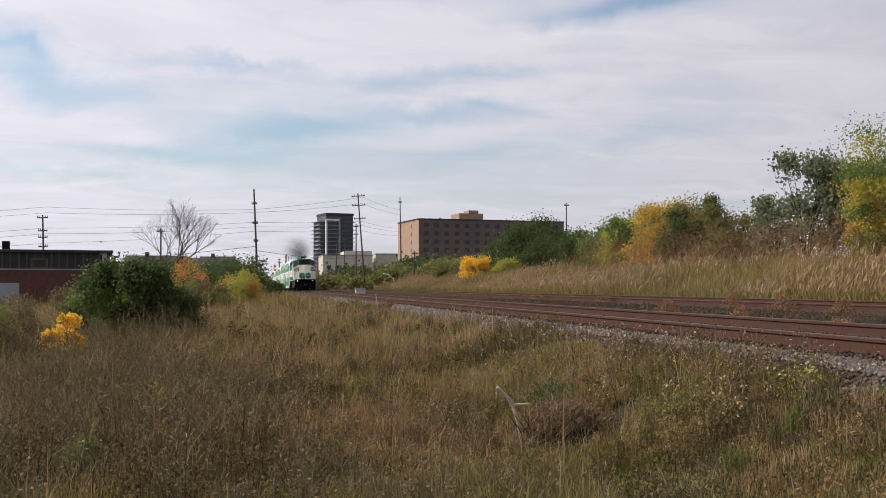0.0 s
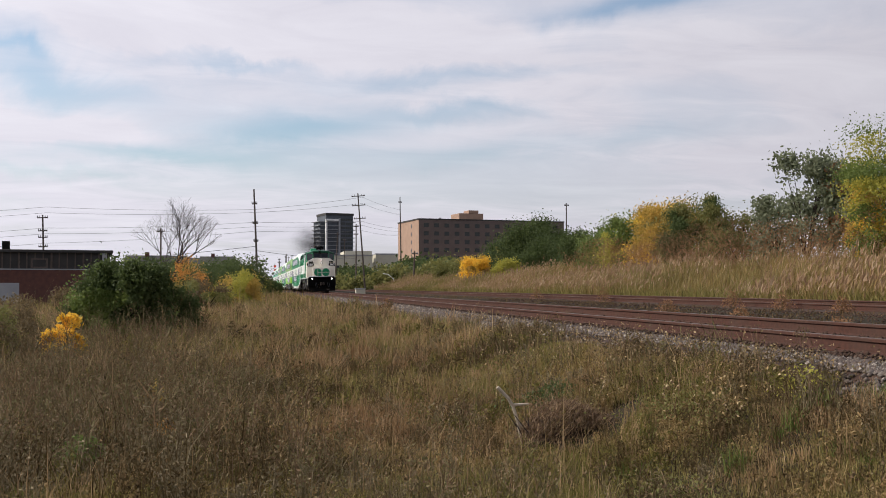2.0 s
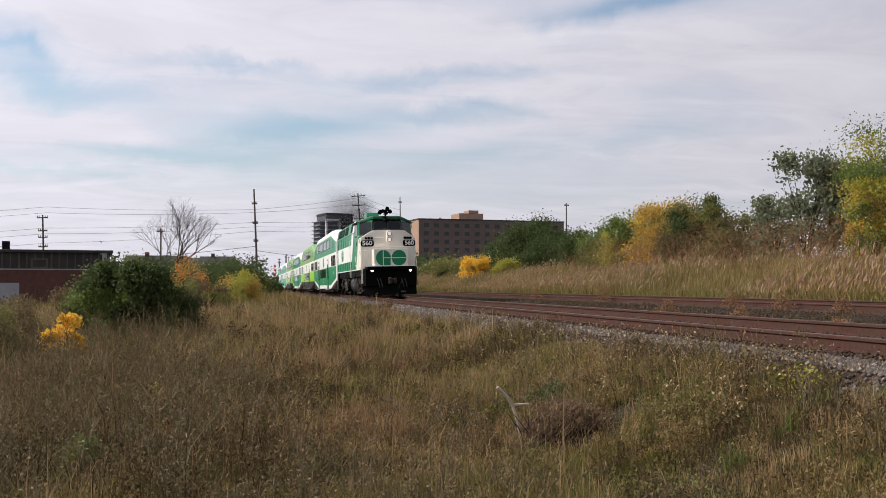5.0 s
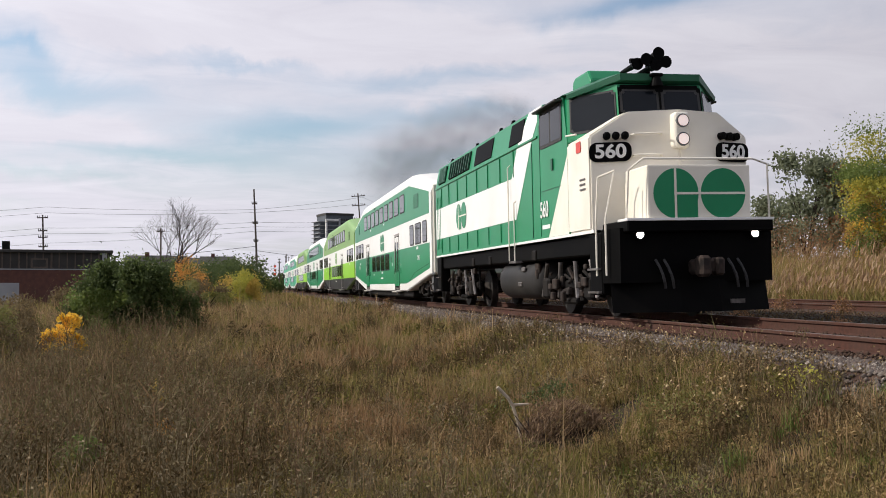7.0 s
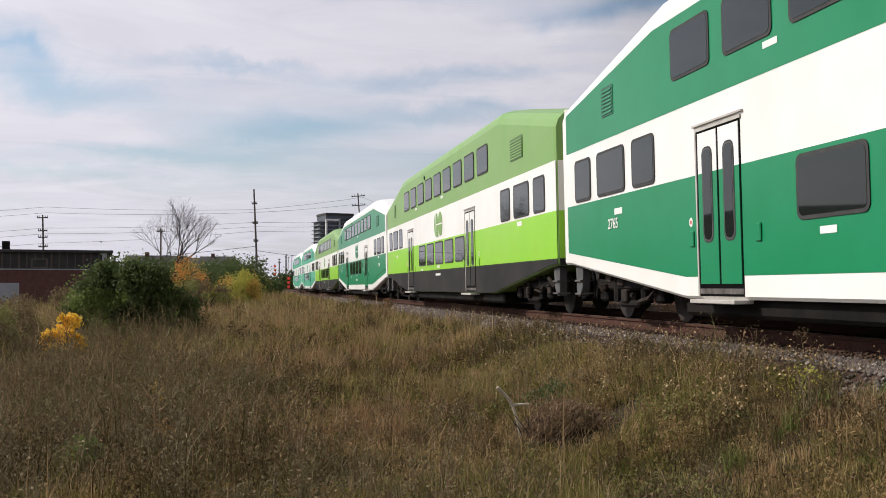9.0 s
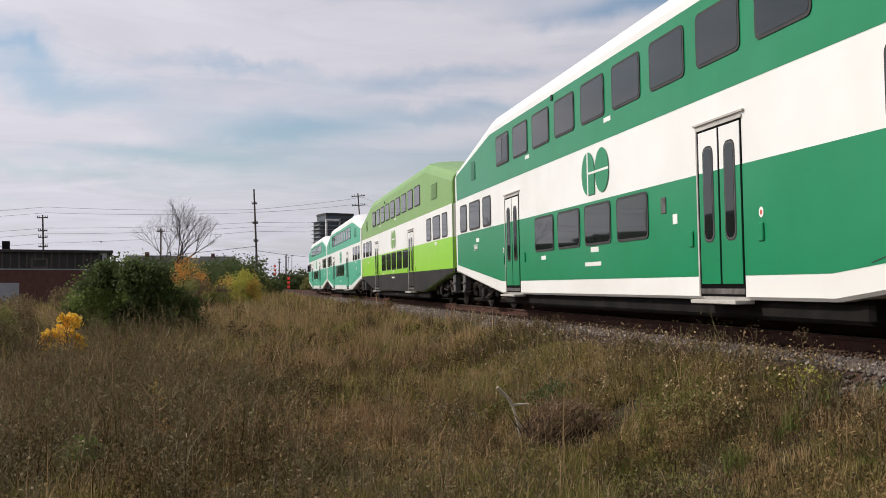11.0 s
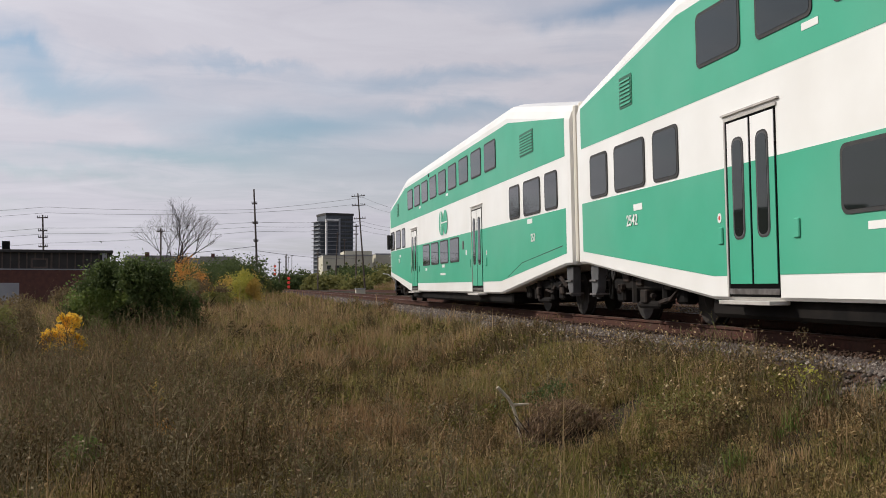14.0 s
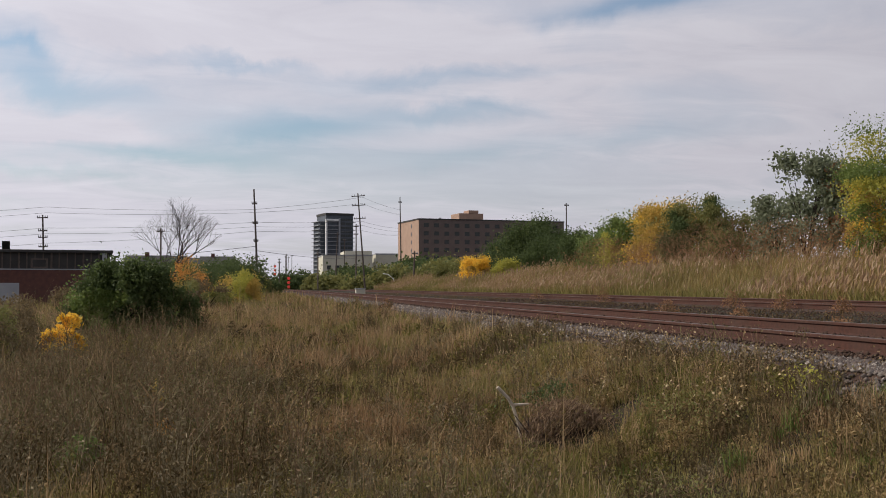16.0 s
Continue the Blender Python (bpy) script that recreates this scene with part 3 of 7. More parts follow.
def bogie(car, y, wheel_r, base, axles=2, width=1.16):
    b = part("bogie", boxed(-0.9, 0.9, y - 0.28, y + 0.28, 0.38, 0.72, bevel=0.06), "grime", car, "dirty steel bogie")
    for s in (-1, 1):
        bm = bmesh.new()
        box(bm, s * width - 0.09, s * width + 0.09, y - base / 2 - 0.35, y + base / 2 + 0.35, 0.50, 0.70, bevel=0.04)
        for k in (-1, 1):
            box(bm, s * width - 0.11, s * width + 0.11, y + k * base / 2 - 0.17, y + k * base / 2 + 0.17, 0.30, 0.62, bevel=0.04)
            rod(bm, (s * (width + 0.03), y + k * base / 4, 0.30), (s * (width + 0.03), y + k * base / 4, 0.72), 0.10, sides=10)
            rod(bm, (s * (width + 0.05), y + k * (base / 2 + 0.05), 0.62), (s * (width + 0.05), y + k * base / 4, 0.86), 0.035, sides=6)
        box(bm, s * width - 0.12, s * width + 0.12, y - 0.45, y + 0.45, 0.22, 0.34, bevel=0.04)
        part("side_frame", bm, "grime", b)
        if axles == 2 and s == -1 and wheel_r < 0.5:
            rigging(b, y, 1.6, 14, 0.3, 0.78, 1.22, 1.36)
    for k in range(axles):
        ay = y - base / 2 + base * k / (axles - 1)
        bm = bmesh.new()
        rod(bm, (-0.75, ay, wheel_r), (0.75, ay, wheel_r), 0.08, sides=10)
        for s in (-1, 1):
            rod(bm, (s * 0.69, ay, wheel_r), (s * 0.82, ay, wheel_r), wheel_r, sides=28)
            rod(bm, (s * 0.66, ay, wheel_r), (s * 0.69, ay, wheel_r), wheel_r + 0.028, sides=28)
            rod(bm, (s * 0.82, ay, wheel_r), (s * 0.835, ay, wheel_r), wheel_r * 0.5, wheel_r * 0.36, sides=16)
        part("wheelset", bm, "wheel", b, "worn steel wheels on an axle")
    return b


def coach_shell():
    """Bi-level body: roof and floor both slope towards the ends; rounded shoulders."""
    def top(y):
        e = min(y - BODY0, BODY1 - y)
        return 4.05 + (4.82 - 4.05) * min(1.0, e / 4.7)

    def low(y):
        e = min(y - BODY0, BODY1 - y)
        return 0.98 - 0.58 * min(1.0, max(0.0, (e - 0.35) / 5.2))

    ys = [BODY0, BODY0 + 0.12, BODY0 + 0.35, BODY0 + 2.5, BODY0 + 4.55, BODY0 + 4.7, BODY0 + 4.9, BODY0 + 5.55, 9, 12.95]
    ys = ys + [25.9 - y for y in reversed(ys[:-1])]
    bm = bmesh.new()
    rings = []
    for i, y in enumerate(ys):
        h, b = top(y), low(y)
        w = 1.5 - (0.02 if i in (0, len(ys) - 1) else 0.0)
        half = [(w - 0.04, b), (w, b + 0.04), (w, h - 0.34), (w - 0.05, h - 0.19), (w - 0.16, h - 0.07), (w - 0.42, h), (w - 0.9, h + 0.04)]
        ring = [(-x, z) for x, z in half] + [(x, z) for x, z in reversed(half)]
        rings.append([bm.verts.new((x, y, z)) for x, z in ring])
    n = len(rings[0])
    for a, b in zip(rings, rings[1:]):
        for i in range(n):
            bm.faces.new((a[i], a[(i + 1) % n], b[(i + 1) % n], b[i]))
    bm.faces.new(rings[0])
    bm.faces.new(rings[-1])
    bmesh.ops.recalc_face_normals(bm, faces=bm.faces)
    return bm


def both(name, pts, x, thick, material, car, label="", sides=(-1, 1)):
    """A flat panel of (y, z) outline proud of one or both sides of a car."""
    made = []
    for s in sides:
        made.append(part(name, slab(pts, s * (x - 0.004), s * (x + thick)), material, car, label))
    return made


def window(car, y0, y1, z0, z1, r=0.10, x=1.505, name="window"):
    for s in (-1, 1):
        w = part(name, slab(rounded(y0, y1, z0, z1, r), s * x, s * (x + 0.012)), "rubber", car, "window in a black rubber seal")
        part("pane", slab(rounded(y0 + 0.045, y1 - 0.045, z0 + 0.045, z1 - 0.045, r * 0.8), s * (x + 0.010), s * (x + 0.016)), "glass", w, "dark tinted glass")


def mark(car, cy, cz, w, h, material, x=1.512, sides=(-1,)):
    """The operator's mark as two plain rounded shapes with white gaps."""
    for s in sides:
        rx = w * 0.245
        k = part("emblem", slab(ellipse(cy + w * 0.255, cz, rx, h / 2, 0, 360, 28), s * x, s * (x + 0.006)), material, car, "emblem of two rounded shapes")
        part("emblem", slab(ellipse(cy - w * 0.255, cz, rx, h / 2, 0, 360, 28), s * x, s * (x + 0.006)), material, car, "emblem of two rounded shapes")
        a = x + 0.004
        wht = "cream" if car.name.startswith("locomotive") else "white"
        part("emblem_gap", slab([(cy - w / 2, cz - 0.02), (cy + w * 0.26, cz - 0.02), (cy + w * 0.26, cz + 0.02), (cy - w / 2, cz + 0.02)], s * a, s * (a + 0.006)), wht, k)
        part("emblem", slab([(cy + w * 0.02, cz - h / 2), (cy + w * 0.23, cz - h / 2), (cy + w * 0.23, cz - 0.03), (cy + w * 0.02, cz - 0.03)], s * x, s * (x + 0.005)), material, k)
        part("emblem_gap", slab([(cy + w * 0.24, cz - h / 2), (cy + w * 0.28, cz - h / 2), (cy + w * 0.28, cz + h / 2), (cy + w * 0.24, cz + h / 2)], s * a, s * (a + 0.006)), wht, k)


def lettering(car, text, size, at, facing, material, bold=0.0):
    """Numbers as thin solid letters of the built-in font."""
    cu = bpy.data.curves.new("number", "FONT")
    cu.body, cu.size, cu.extrude, cu.align_x, cu.align_y, cu.offset = text, size, 0.004, "CENTER", "CENTER", bold
    tmp = bpy.data.objects.new("number", cu)
    me = bpy.data.meshes.new_from_object(tmp)
    bpy.data.objects.remove(tmp)
    me.materials.clear()
    me.materials.append(M[material])
    ob = new("number", me)
    ob.parent = car
    ob.matrix_basis = Matrix.Translation(at) @ facing
    return ob


LEFT_FACE = pose(0, 0, 0, 90, 0, -90)      # reads from the -x side


def door(car, y0, y1, colours, z0=0.44, z1=2.60):
    """A pair of sliding leaves in a frame, each with a slit window, and a folding step."""
    lower, upper = colours
    ym = (y0 + y1) / 2
    for s in (-1, 1):
        d = part("door", slab([(y0 - 0.03, z0), (y1 + 0.045, z0), (y1 + 0.045, z1 + 0.03), (y0 - 0.03, z1 + 0.03)], s * 1.502, s * 1.509), "black", car, "double sliding door with black seals")
        part("door_jamb", slab([(y1 + 0.045, z0), (y1 + 0.085, z0), (y1 + 0.085, z1 + 0.07), (y0 - 0.06, z1 + 0.07), (y0 - 0.06, z1 + 0.03), (y1 + 0.045, z1 + 0.03)], s * 1.502, s * 1.522), "door_grey", d, "grey metal door jamb")
        for a, b in ((y0, ym - 0.028), (ym + 0.028, y1)):
            zs = 1.12 if lower == "lime" else z0 + 0.16
            leaf = part("leaf", slab([(a, zs), (b, zs), (b, 2.06), (a, 2.06)], s * 1.506, s * 1.518), lower, d)
            if lower == "lime":
                part("kick_panel", slab([(a, z0 + 0.16), (b, z0 + 0.16), (b, 1.12), (a, 1.12)], s * 1.506, s * 1.518), "charcoal", leaf)
            part("leaf", slab([(a, 2.06), (b, 2.06), (b, z1), (a, z1)], s * 1.506, s * 1.518), upper, d)
            c = (a + b) / 2
            part("seal", slab(rounded(c - 0.155, c + 0.155, 1.14, 2.40, 0.11), s * 1.516, s * 1.522), "rubber", leaf)
            part("rim", slab(rounded(c - 0.135, c + 0.135, 1.16, 2.38, 0.10), s * 1.521, s * 1.525), "dull_grey", leaf)
            part("pane", slab(rounded(c - 0.115, c + 0.115, 1.18, 2.36, 0.09), s * 1.524, s * 1.529), "glass", leaf, "slit of dark glass")
        part("drip_rail", slab([(y0 - 0.12, z1 + 0.10), (y1 + 0.14, z1 + 0.10), (y1 + 0.14, z1 + 0.125), (y0 - 0.12, z1 + 0.125)], s * 1.502, s * 1.535), "door_grey", d)
        part("sill", boxed(min(s * 1.50, s * 1.515), max(s * 1.50, s * 1.515), y0 - 0.03, y1 + 0.045, z0 + 0.03, z0 + 0.10, bevel=0.006), "steel", d)
        bm = boxed(min(s * 1.40, s * 1.66), max(s * 1.40, s * 1.66), y0 - 0.06, y1 + 0.06, z0 - 0.09, z0 - 0.04, bevel=0.008)
        part("step", bm, "door_grey", d, "bright metal step")


def coach(name, label, style, cab=False, number="", slider=False):
    c = thing(name, label, "railway coach", group="coaches of the train")
    green = {"dark": "green", "teal": "teal", "lime": "lime"}[style]
    lime = style == "lime"
    part("body", coach_shell(), "sage" if lime else "white", c, "double-deck body with sloping ends", smooth=False)
    e = 0.16
    a0, a1 = BODY0 + e, BODY1 - e
    if lime:
        both("band", [(BODY0 + 0.02, 2.06), (BODY1 - 0.02, 2.06), (BODY1 - 0.02, 3.05), (BODY0 + 0.02, 3.05)], 1.5, 0.004, "white", c, "white band")
        both("lower_panel", [(BODY0 + 0.02, 1.12), (BODY1 - 0.02, 1.12), (BODY1 - 0.02, 2.06), (BODY0 + 0.02, 2.06)], 1.5, 0.004, "lime", c, "bright lime-green panel")
        both("skirt", [(BODY0 + 0.02, 1.02), (BODY0 + 0.5, 1.00), (BODY0 + 5.6, 0.42), (BODY1 - 5.6, 0.42), (BODY1 - 0.5, 1.00), (BODY1 - 0.02, 1.02), (BODY1 - 0.02, 1.12), (BODY0 + 0.02, 1.12)], 1.5, 0.004, "charcoal", c, "charcoal skirt")
    else:
        both("upper_panel", [(a0 + 0.12, 3.05), (a1 - 0.12, 3.05), (a1 - 0.12, 3.78), (BODY1 - 4.6, 4.36), (BODY0 + 4.6, 4.36), (a0 + 0.12, 3.78)], 1.5, 0.004, green, c, "green upper panel")
        both("lower_panel", [(a0 + 0.12, 2.06), (a1 - 0.12, 2.06), (a1 - 0.12, 1.20), (BODY1 - 5.6, 0.70), (BODY0 + 5.6, 0.70), (a0 + 0.12, 1.20)], 1.5, 0.004, green, c, "green lower panel")
        both("seam", [(BODY0 + 0.5, 1.36), (BODY0 + 3.6, 1.10), (BODY0 + 4.9, 0.80), (BODY0 + 4.9, 0.788), (BODY0 + 3.6, 1.088), (BODY0 + 0.5, 1.345)], 1.5, 0.007, "rubber", c)
    # windows: three at each end between the decks, nine above, four or five below
    for y0, y1 in ((0.78, 1.66), (2.0, 3.33), (3.66, 4.58)):
        window(c, BODY0 + y0, BODY0 + y1, 2.10, 2.86)
        if not cab:
            window(c, BODY1 - y1, BODY1 - y0, 2.10, 2.86)
    if cab:
        for y0, y1 in ((0.32, 1.45), (1.88, 3.22), (3.6, 4.45)):
            window(c, BODY1 - y1, BODY1 - y0, 2.10, 2.86)
    for i in range(9):
        y = BODY1 - 5.27 - 1.64 * i
        window(c, y - 1.25, y, 3.46, 4.19)
        if slider and i == 0:
            for s in (-1, 1):
                fr = part("sliding_window", slab(rounded(y - 1.20, y - 0.05, 3.50, 4.15, 0.06), s * 1.514, s * 1.526), "dull_grey", c, "opened sliding window in a grey frame")
                part("pane", slab(rounded(y - 1.16, y - 0.72, 3.55, 4.10, 0.03), s * 1.525, s * 1.531), "cab_glass", fr)
                part("pane", slab(rounded(y - 0.64, y - 0.10, 3.55, 4.10, 0.03), s * 1.525, s * 1.531), "glass", fr)
    n = 5 if lime else 4
    for i in range(n):
        y = BODY1 - 8.6 - 1.65 * i
        window(c, y - 1.36, y, 1.29, 2.01)
    lo, up = green, "white"
    for d0 in (6.13, 16.78):
        door(c, BODY1 - d0 - 1.14, BODY1 - d0 + 0.03, (lo, up))
    # vents near the ends of the upper deck
    for y, w in ((BODY0 + 3.0, 1.1), (BODY1 - 2.6, 0.55)):
        for s in (-1, 1):
            # backing in a darker green: the shade behind the slats put into its colour
            v = part("vent", slab(rounded(y - w / 2, y + w / 2, 3.42, 3.92, 0.03), s * 1.503, s * 1.512), "roof_green" if not lime else "sage_shade", c, "louvred vent")
            for k in range(7):
                z = 3.46 + 0.062 * k
                part("slat", slab([(y - w / 2 + 0.05, z), (y + w / 2 - 0.05, z), (y + w / 2 - 0.05, z + 0.03), (y - w / 2 + 0.05, z + 0.03)], s * 1.511, s * 1.524), "sage" if lime else green, v)
    mark(c, BODY1 - 12.52, 2.56, 1.42, 0.76, "sage" if lime else green)
    # small plates, handles and unreadable lettering
    for y, z, w, h, m in ((9.2, 1.12, 0.32, 0.08, "white"), (12.4, 1.17, 0.42, 0.09, "white"), (12.3, 0.93, 0.85, 0.07, "white"), (8.1, 3.33, 0.34, 0.08, "white"),
                          (15.9, 1.45, 0.16, 0.14, "white"), (22.6, 1.92, 0.40, 0.10, "white"), (13.2, 3.33, 0.34, 0.08, "white"), (3.0, 1.75, 0.36, 0.1, "white")):
        part("plate", slab([(BODY1 - y - w / 2, z), (BODY1 - y + w / 2, z), (BODY1 - y + w / 2, z + h), (BODY1 - y - w / 2, z + h)], -1.503, -1.509), m, c, "small white plate")
    for y in (5.85, 7.72, 16.45, 18.4):
        bm = boxed(-1.53, -1.505, BODY1 - y - 0.06, BODY1 - y + 0.06, 1.10, 1.32, bevel=0.012)
        part("door_handle", bm, green, c, "green hand hold beside the door")
    for y in (15.5,):
        part("hatch", boxed(-1.518, -1.503, BODY1 - y - 0.09, BODY1 - y + 0.09, 1.62, 1.86, bevel=0.008), "steel", c)
    part("marker_lamp", boxed(-1.53, -1.503, BODY1 - 10.1, BODY1 - 10.0, 4.24, 4.36, bevel=0.01), "rubber", c)
    for d0 in (6.13, 16.78):
        y = BODY1 - d0 + 0.32 if d0 < 10 else BODY1 - d0 - 1.62
        part("notice", slab(ellipse(y, 1.44, 0.055, 0.065, 0, 360, 16), -1.503, -1.508), "white", c, "small round notice")
        part("notice", slab(ellipse(y, 1.44, 0.025, 0.03, 0, 360, 16), -1.507, -1.510), "red_paint", c)
    if number:
        lettering(c, number, 0.24, (-1.512, BODY0 + 2.6, 1.60), LEFT_FACE, "white", 0.003)
        lettering(c, number, 0.24, (-1.512, BODY1 - 2.75, 1.60), LEFT_FACE, "white", 0.003)
    # ends: gangway bellows, coupler, hoses
    for y, s in ((BODY0, -1), (BODY1, 1)):
        if cab and s == 1:
            bm = boxed(-1.05, 1.05, y - 0.02, y + 0.035, 2.15, 3.05, bevel=0.03)
            part("cab_window", bm, "glass", c, "wide dark cab window")
            for k in (-1, 1):
                fr = part("cab_side_window", slab(rounded(y - 1.40, y - 0.37, 2.15, 2.81, 0.05), k * 1.514, k * 1.524), "dull_grey", c, "sliding cab window in a grey frame")
                part("pane", slab(rounded(y - 1.36, y - 0.92, 2.19, 2.77, 0.03), k * 1.523, k * 1.528), "cab_glass", fr)
                part("pane", slab(rounded(y - 0.86, y - 0.41, 2.19, 2.77, 0.03), k * 1.523, k * 1.528), "glass", fr)
                part("mirror", boxed(k * 1.58 - 0.07, k * 1.58 + 0.07, y - 0.26, y - 0.10, 2.16, 2.78, bevel=0.02), "rubber", c, "black rear-view mirror")
                part("grab_iron", pipe([(k * 1.505, y - 0.5, 1.88), (k * 1.56, y - 0.45, 1.88), (k * 1.56, y - 0.05, 1.88)], 0.015), "white", c)
                part("grab_iron", pipe([(k * 1.505, y - 0.5, 1.45), (k * 1.56, y - 0.45, 1.45), (k * 1.56, y - 0.05, 1.45)], 0.015), "white", c)
                part("tail_lamp", boxed(k * 1.0 - 0.1, k * 1.0 + 0.1, y - 0.02, y + 0.05, 1.35, 1.5, bevel=0.02), "red", c)
            part("plough", slab([(y - 0.95, 0.98), (y - 0.04, 0.98), (y - 0.02, 0.78), (y - 0.22, 0.42), (y - 0.50, 0.20), (y - 0.62, 0.20), (y - 0.66, 0.6)], -1.34, 1.34, bevel=0.03), "black", c, "black end sill and plough")
        else:
            bm = boxed(-0.62, 0.62, min(y, y + s * 0.20), max(y, y + s * 0.20), 1.05, 3.35, bevel=0.05)
            part("gangway", bm, "rubber", c, "black rubber gangway")
            if lime:
                for z0, z1, m in ((2.06, 3.05, "white"), (1.12, 2.06, "lime"), (0.99, 1.12, "charcoal")):
                    part("end_panel", boxed(-1.46, 1.46, min(y, y + s * 0.012), max(y, y + s * 0.012), z0, z1), m, c)
            else:
                part("end_post", boxed(-1.42, -0.9, min(y, y + s * 0.09), max(y, y + s * 0.09), 1.02, 3.98, bevel=0.03), "cream", c)
        bm = bmesh.new()
        box(bm, -0.14, 0.14, min(y - s * 0.6, y + s * 0.20), max(y - s * 0.6, y + s * 0.20), 0.72, 0.98, bevel=0.04)
        part("coupler", bm, "grime", c)
        for k in (-1.05, -0.8, -0.5):
            pts = [(k, y - s * 0.1, 0.95)] + [(k, y + s * (0.02 + 0.16 * math.sin(u * 0.52)), 0.95 - 0.62 * math.sin(u * 0.52)) for u in range(1, 6)] + [(k, y + s * 0.18, 0.85)]
            part("hose", pipe(pts, 0.03), "rubber", c, "black air hose")
        st = part("steps", slab([(y - s * 0.30, 0.95), (y - s * 0.72, 0.95), (y - s * 0.66, 0.55), (y - s * 0.52, 0.38), (y - s * 0.34, 0.38)], -1.38, -1.22, bevel=0.015), "dull_grey", c, "grey end steps")
        for z in (0.42, 0.66):
            part("tread", boxed(-1.42, -1.16, y - s * 0.5 - 0.17, y - s * 0.5 + 0.17, z, z + 0.03), "steel", st)
    for y in (2.95, 22.95):
        bogie(c, y, 0.42, 2.5)
    bm = bmesh.new()
    # underframe dropped low and near black, standing in for the shade under the coach
    box(bm, -1.34, 1.34, 5.4, 20.5, 0.16, 0.42, bevel=0.05)
    part("underframe", bm, "grime", c)
    return c


def locomotive():
    """Road locomotive with a full-width cowl and a tall cab; its rear coupling is at y = 0, its front towards -y."""
    c = thing("locomotive", "green and cream diesel locomotive with lit ditch lights", "locomotive")
    W = 1.5
    # cowl behind the cab: vertical sides, sloping upper sides with intakes, flat roof
    prof = [(-W, 1.55), (-W, 3.70), (-1.37, 4.36), (-0.7, 4.50), (0.7, 4.50), (1.37, 4.36), (W, 3.70), (W, 1.55)]
    bm = bmesh.new()
    rings = [[bm.verts.new((x, y, z)) for x, z in prof] for y in (-12.9, -0.85)]
    n = len(prof)
    for i in range(n):
        bm.faces.new((rings[0][i], rings[0][(i + 1) % n], rings[1][(i + 1) % n], rings[1][i]))
    bm.faces.new(rings[0]), bm.faces.new(rings[1])
    bmesh.ops.recalc_face_normals(bm, faces=bm.faces)
    part("cowl", bm, "green", c, "green engine cowl")
    part("stripe", slab([(-0.86, 2.08), (-0.86, 3.03), (-10.7, 3.03), (-11.25, 3.70), (-12.5, 3.70), (-11.05, 2.08)], -W + 0.004, -W - 0.005), "white", c, "white stripe that climbs towards the cab")
    part("stripe", slab([(-0.86, 2.08), (-0.86, 3.03), (-10.7, 3.03), (-11.25, 3.70), (-12.5, 3.70), (-11.05, 2.08)], W - 0.004, W + 0.005), "cream", c)
    bm = bmesh.new()   # the stripe goes on over the sloping shoulder
    q = [(-W - 0.006, -11.25, 3.70), (-W - 0.006, -12.5, 3.70), (-1.376, -12.86, 4.365), (-1.376, -11.85, 4.365)]
    f = bm.faces.new([bm.verts.new(p) for p in q])
    ext = bmesh.ops.extrude_face_region(bm, geom=[f])
    bmesh.ops.translate(bm, verts=[v for v in ext["geom"] if isinstance(v, bmesh.types.BMVert)], vec=(0.02, 0, -0.02))
    bmesh.ops.recalc_face_normals(bm, faces=bm.faces)
    part("stripe", bm, "white", c)
    # door panels and seams of the cowl
    for y in [-1.9, -3.1, -4.4, -5.7, -7.0, -8.3, -9.6, -10.9]:
        both("seam", [(y, 1.62), (y + 0.03, 1.62), (y + 0.03, 2.06), (y, 2.06)], W, 0.022, "green", c, sides=(-1,))
        both("seam", [(y, 3.05), (y + 0.03, 3.05), (y + 0.03, 3.64), (y, 3.64)], W, 0.022, "green", c, sides=(-1,))
    part("gutter", boxed(-W - 0.03, -W + 0.01, -12.9, -0.85, 3.66, 3.71, bevel=0.008), "green", c)
    for y in (-1.15, -1.4, -1.65):
        both("louvre", [(y, 1.75), (y + 0.05, 1.75), (y + 0.05, 3.4), (y, 3.4)], W, 0.012, "green", c, sides=(-1,))
    # intakes in the sloping shoulder
    slope = math.atan2(4.36 - 3.70, W - 1.37)
    for y0, y1, kind in ((-2.5, -1.4, 0), (-6.0, -3.1, 1), (-8.65, -6.65, 2), (-11.6, -10.45, 2)):
        bm = bmesh.new()
        box(bm, -0.02, 0.03, y0, y1, 0.08, 0.60, bevel=0.01)
        bmesh.ops.transform(bm, matrix=Matrix.Translation((-W, 0, 3.70)) @ Matrix.Rotation(math.pi / 2 - slope, 4, "Y"), verts=bm.verts)
        intake = part("intake", bm, "black", c, "dark air intake")
        if kind < 2:
            for k in range(9):
                y = y0 + 0.06 + (y1 - y0 - 0.12) * k / 8
                bm = bmesh.new()
                box(bm, -0.055, -0.015, y - 0.03, y + 0.03, 0.10, 0.58)
                bmesh.ops.transform(bm, matrix=Matrix.Translation((-W, 0, 3.70)) @ Matrix.Rotation(math.pi / 2 - slope, 4, "Y"), verts=bm.verts)
                part("slat", bm, "roof_green", intake)
    for y in (-2.8, -6.3, -9.0, -10.2):
        part("lifting_lug", boxed(-1.34, -1.26, y - 0.06, y + 0.06, 4.30, 4.46, bevel=0.02), "black", c)
    part("exhaust_stack", boxed(-0.35, 0.35, -7.2, -6.2, 4.5, 4.72, bevel=0.05), "black", c)
    for y in (-2.6, -4.2):
        bm = bmesh.new()
        rod(bm, (0, y, 4.5), (0, y, 4.62), 0.62, sides=24)
        part("radiator_fan", bm, "black", c)
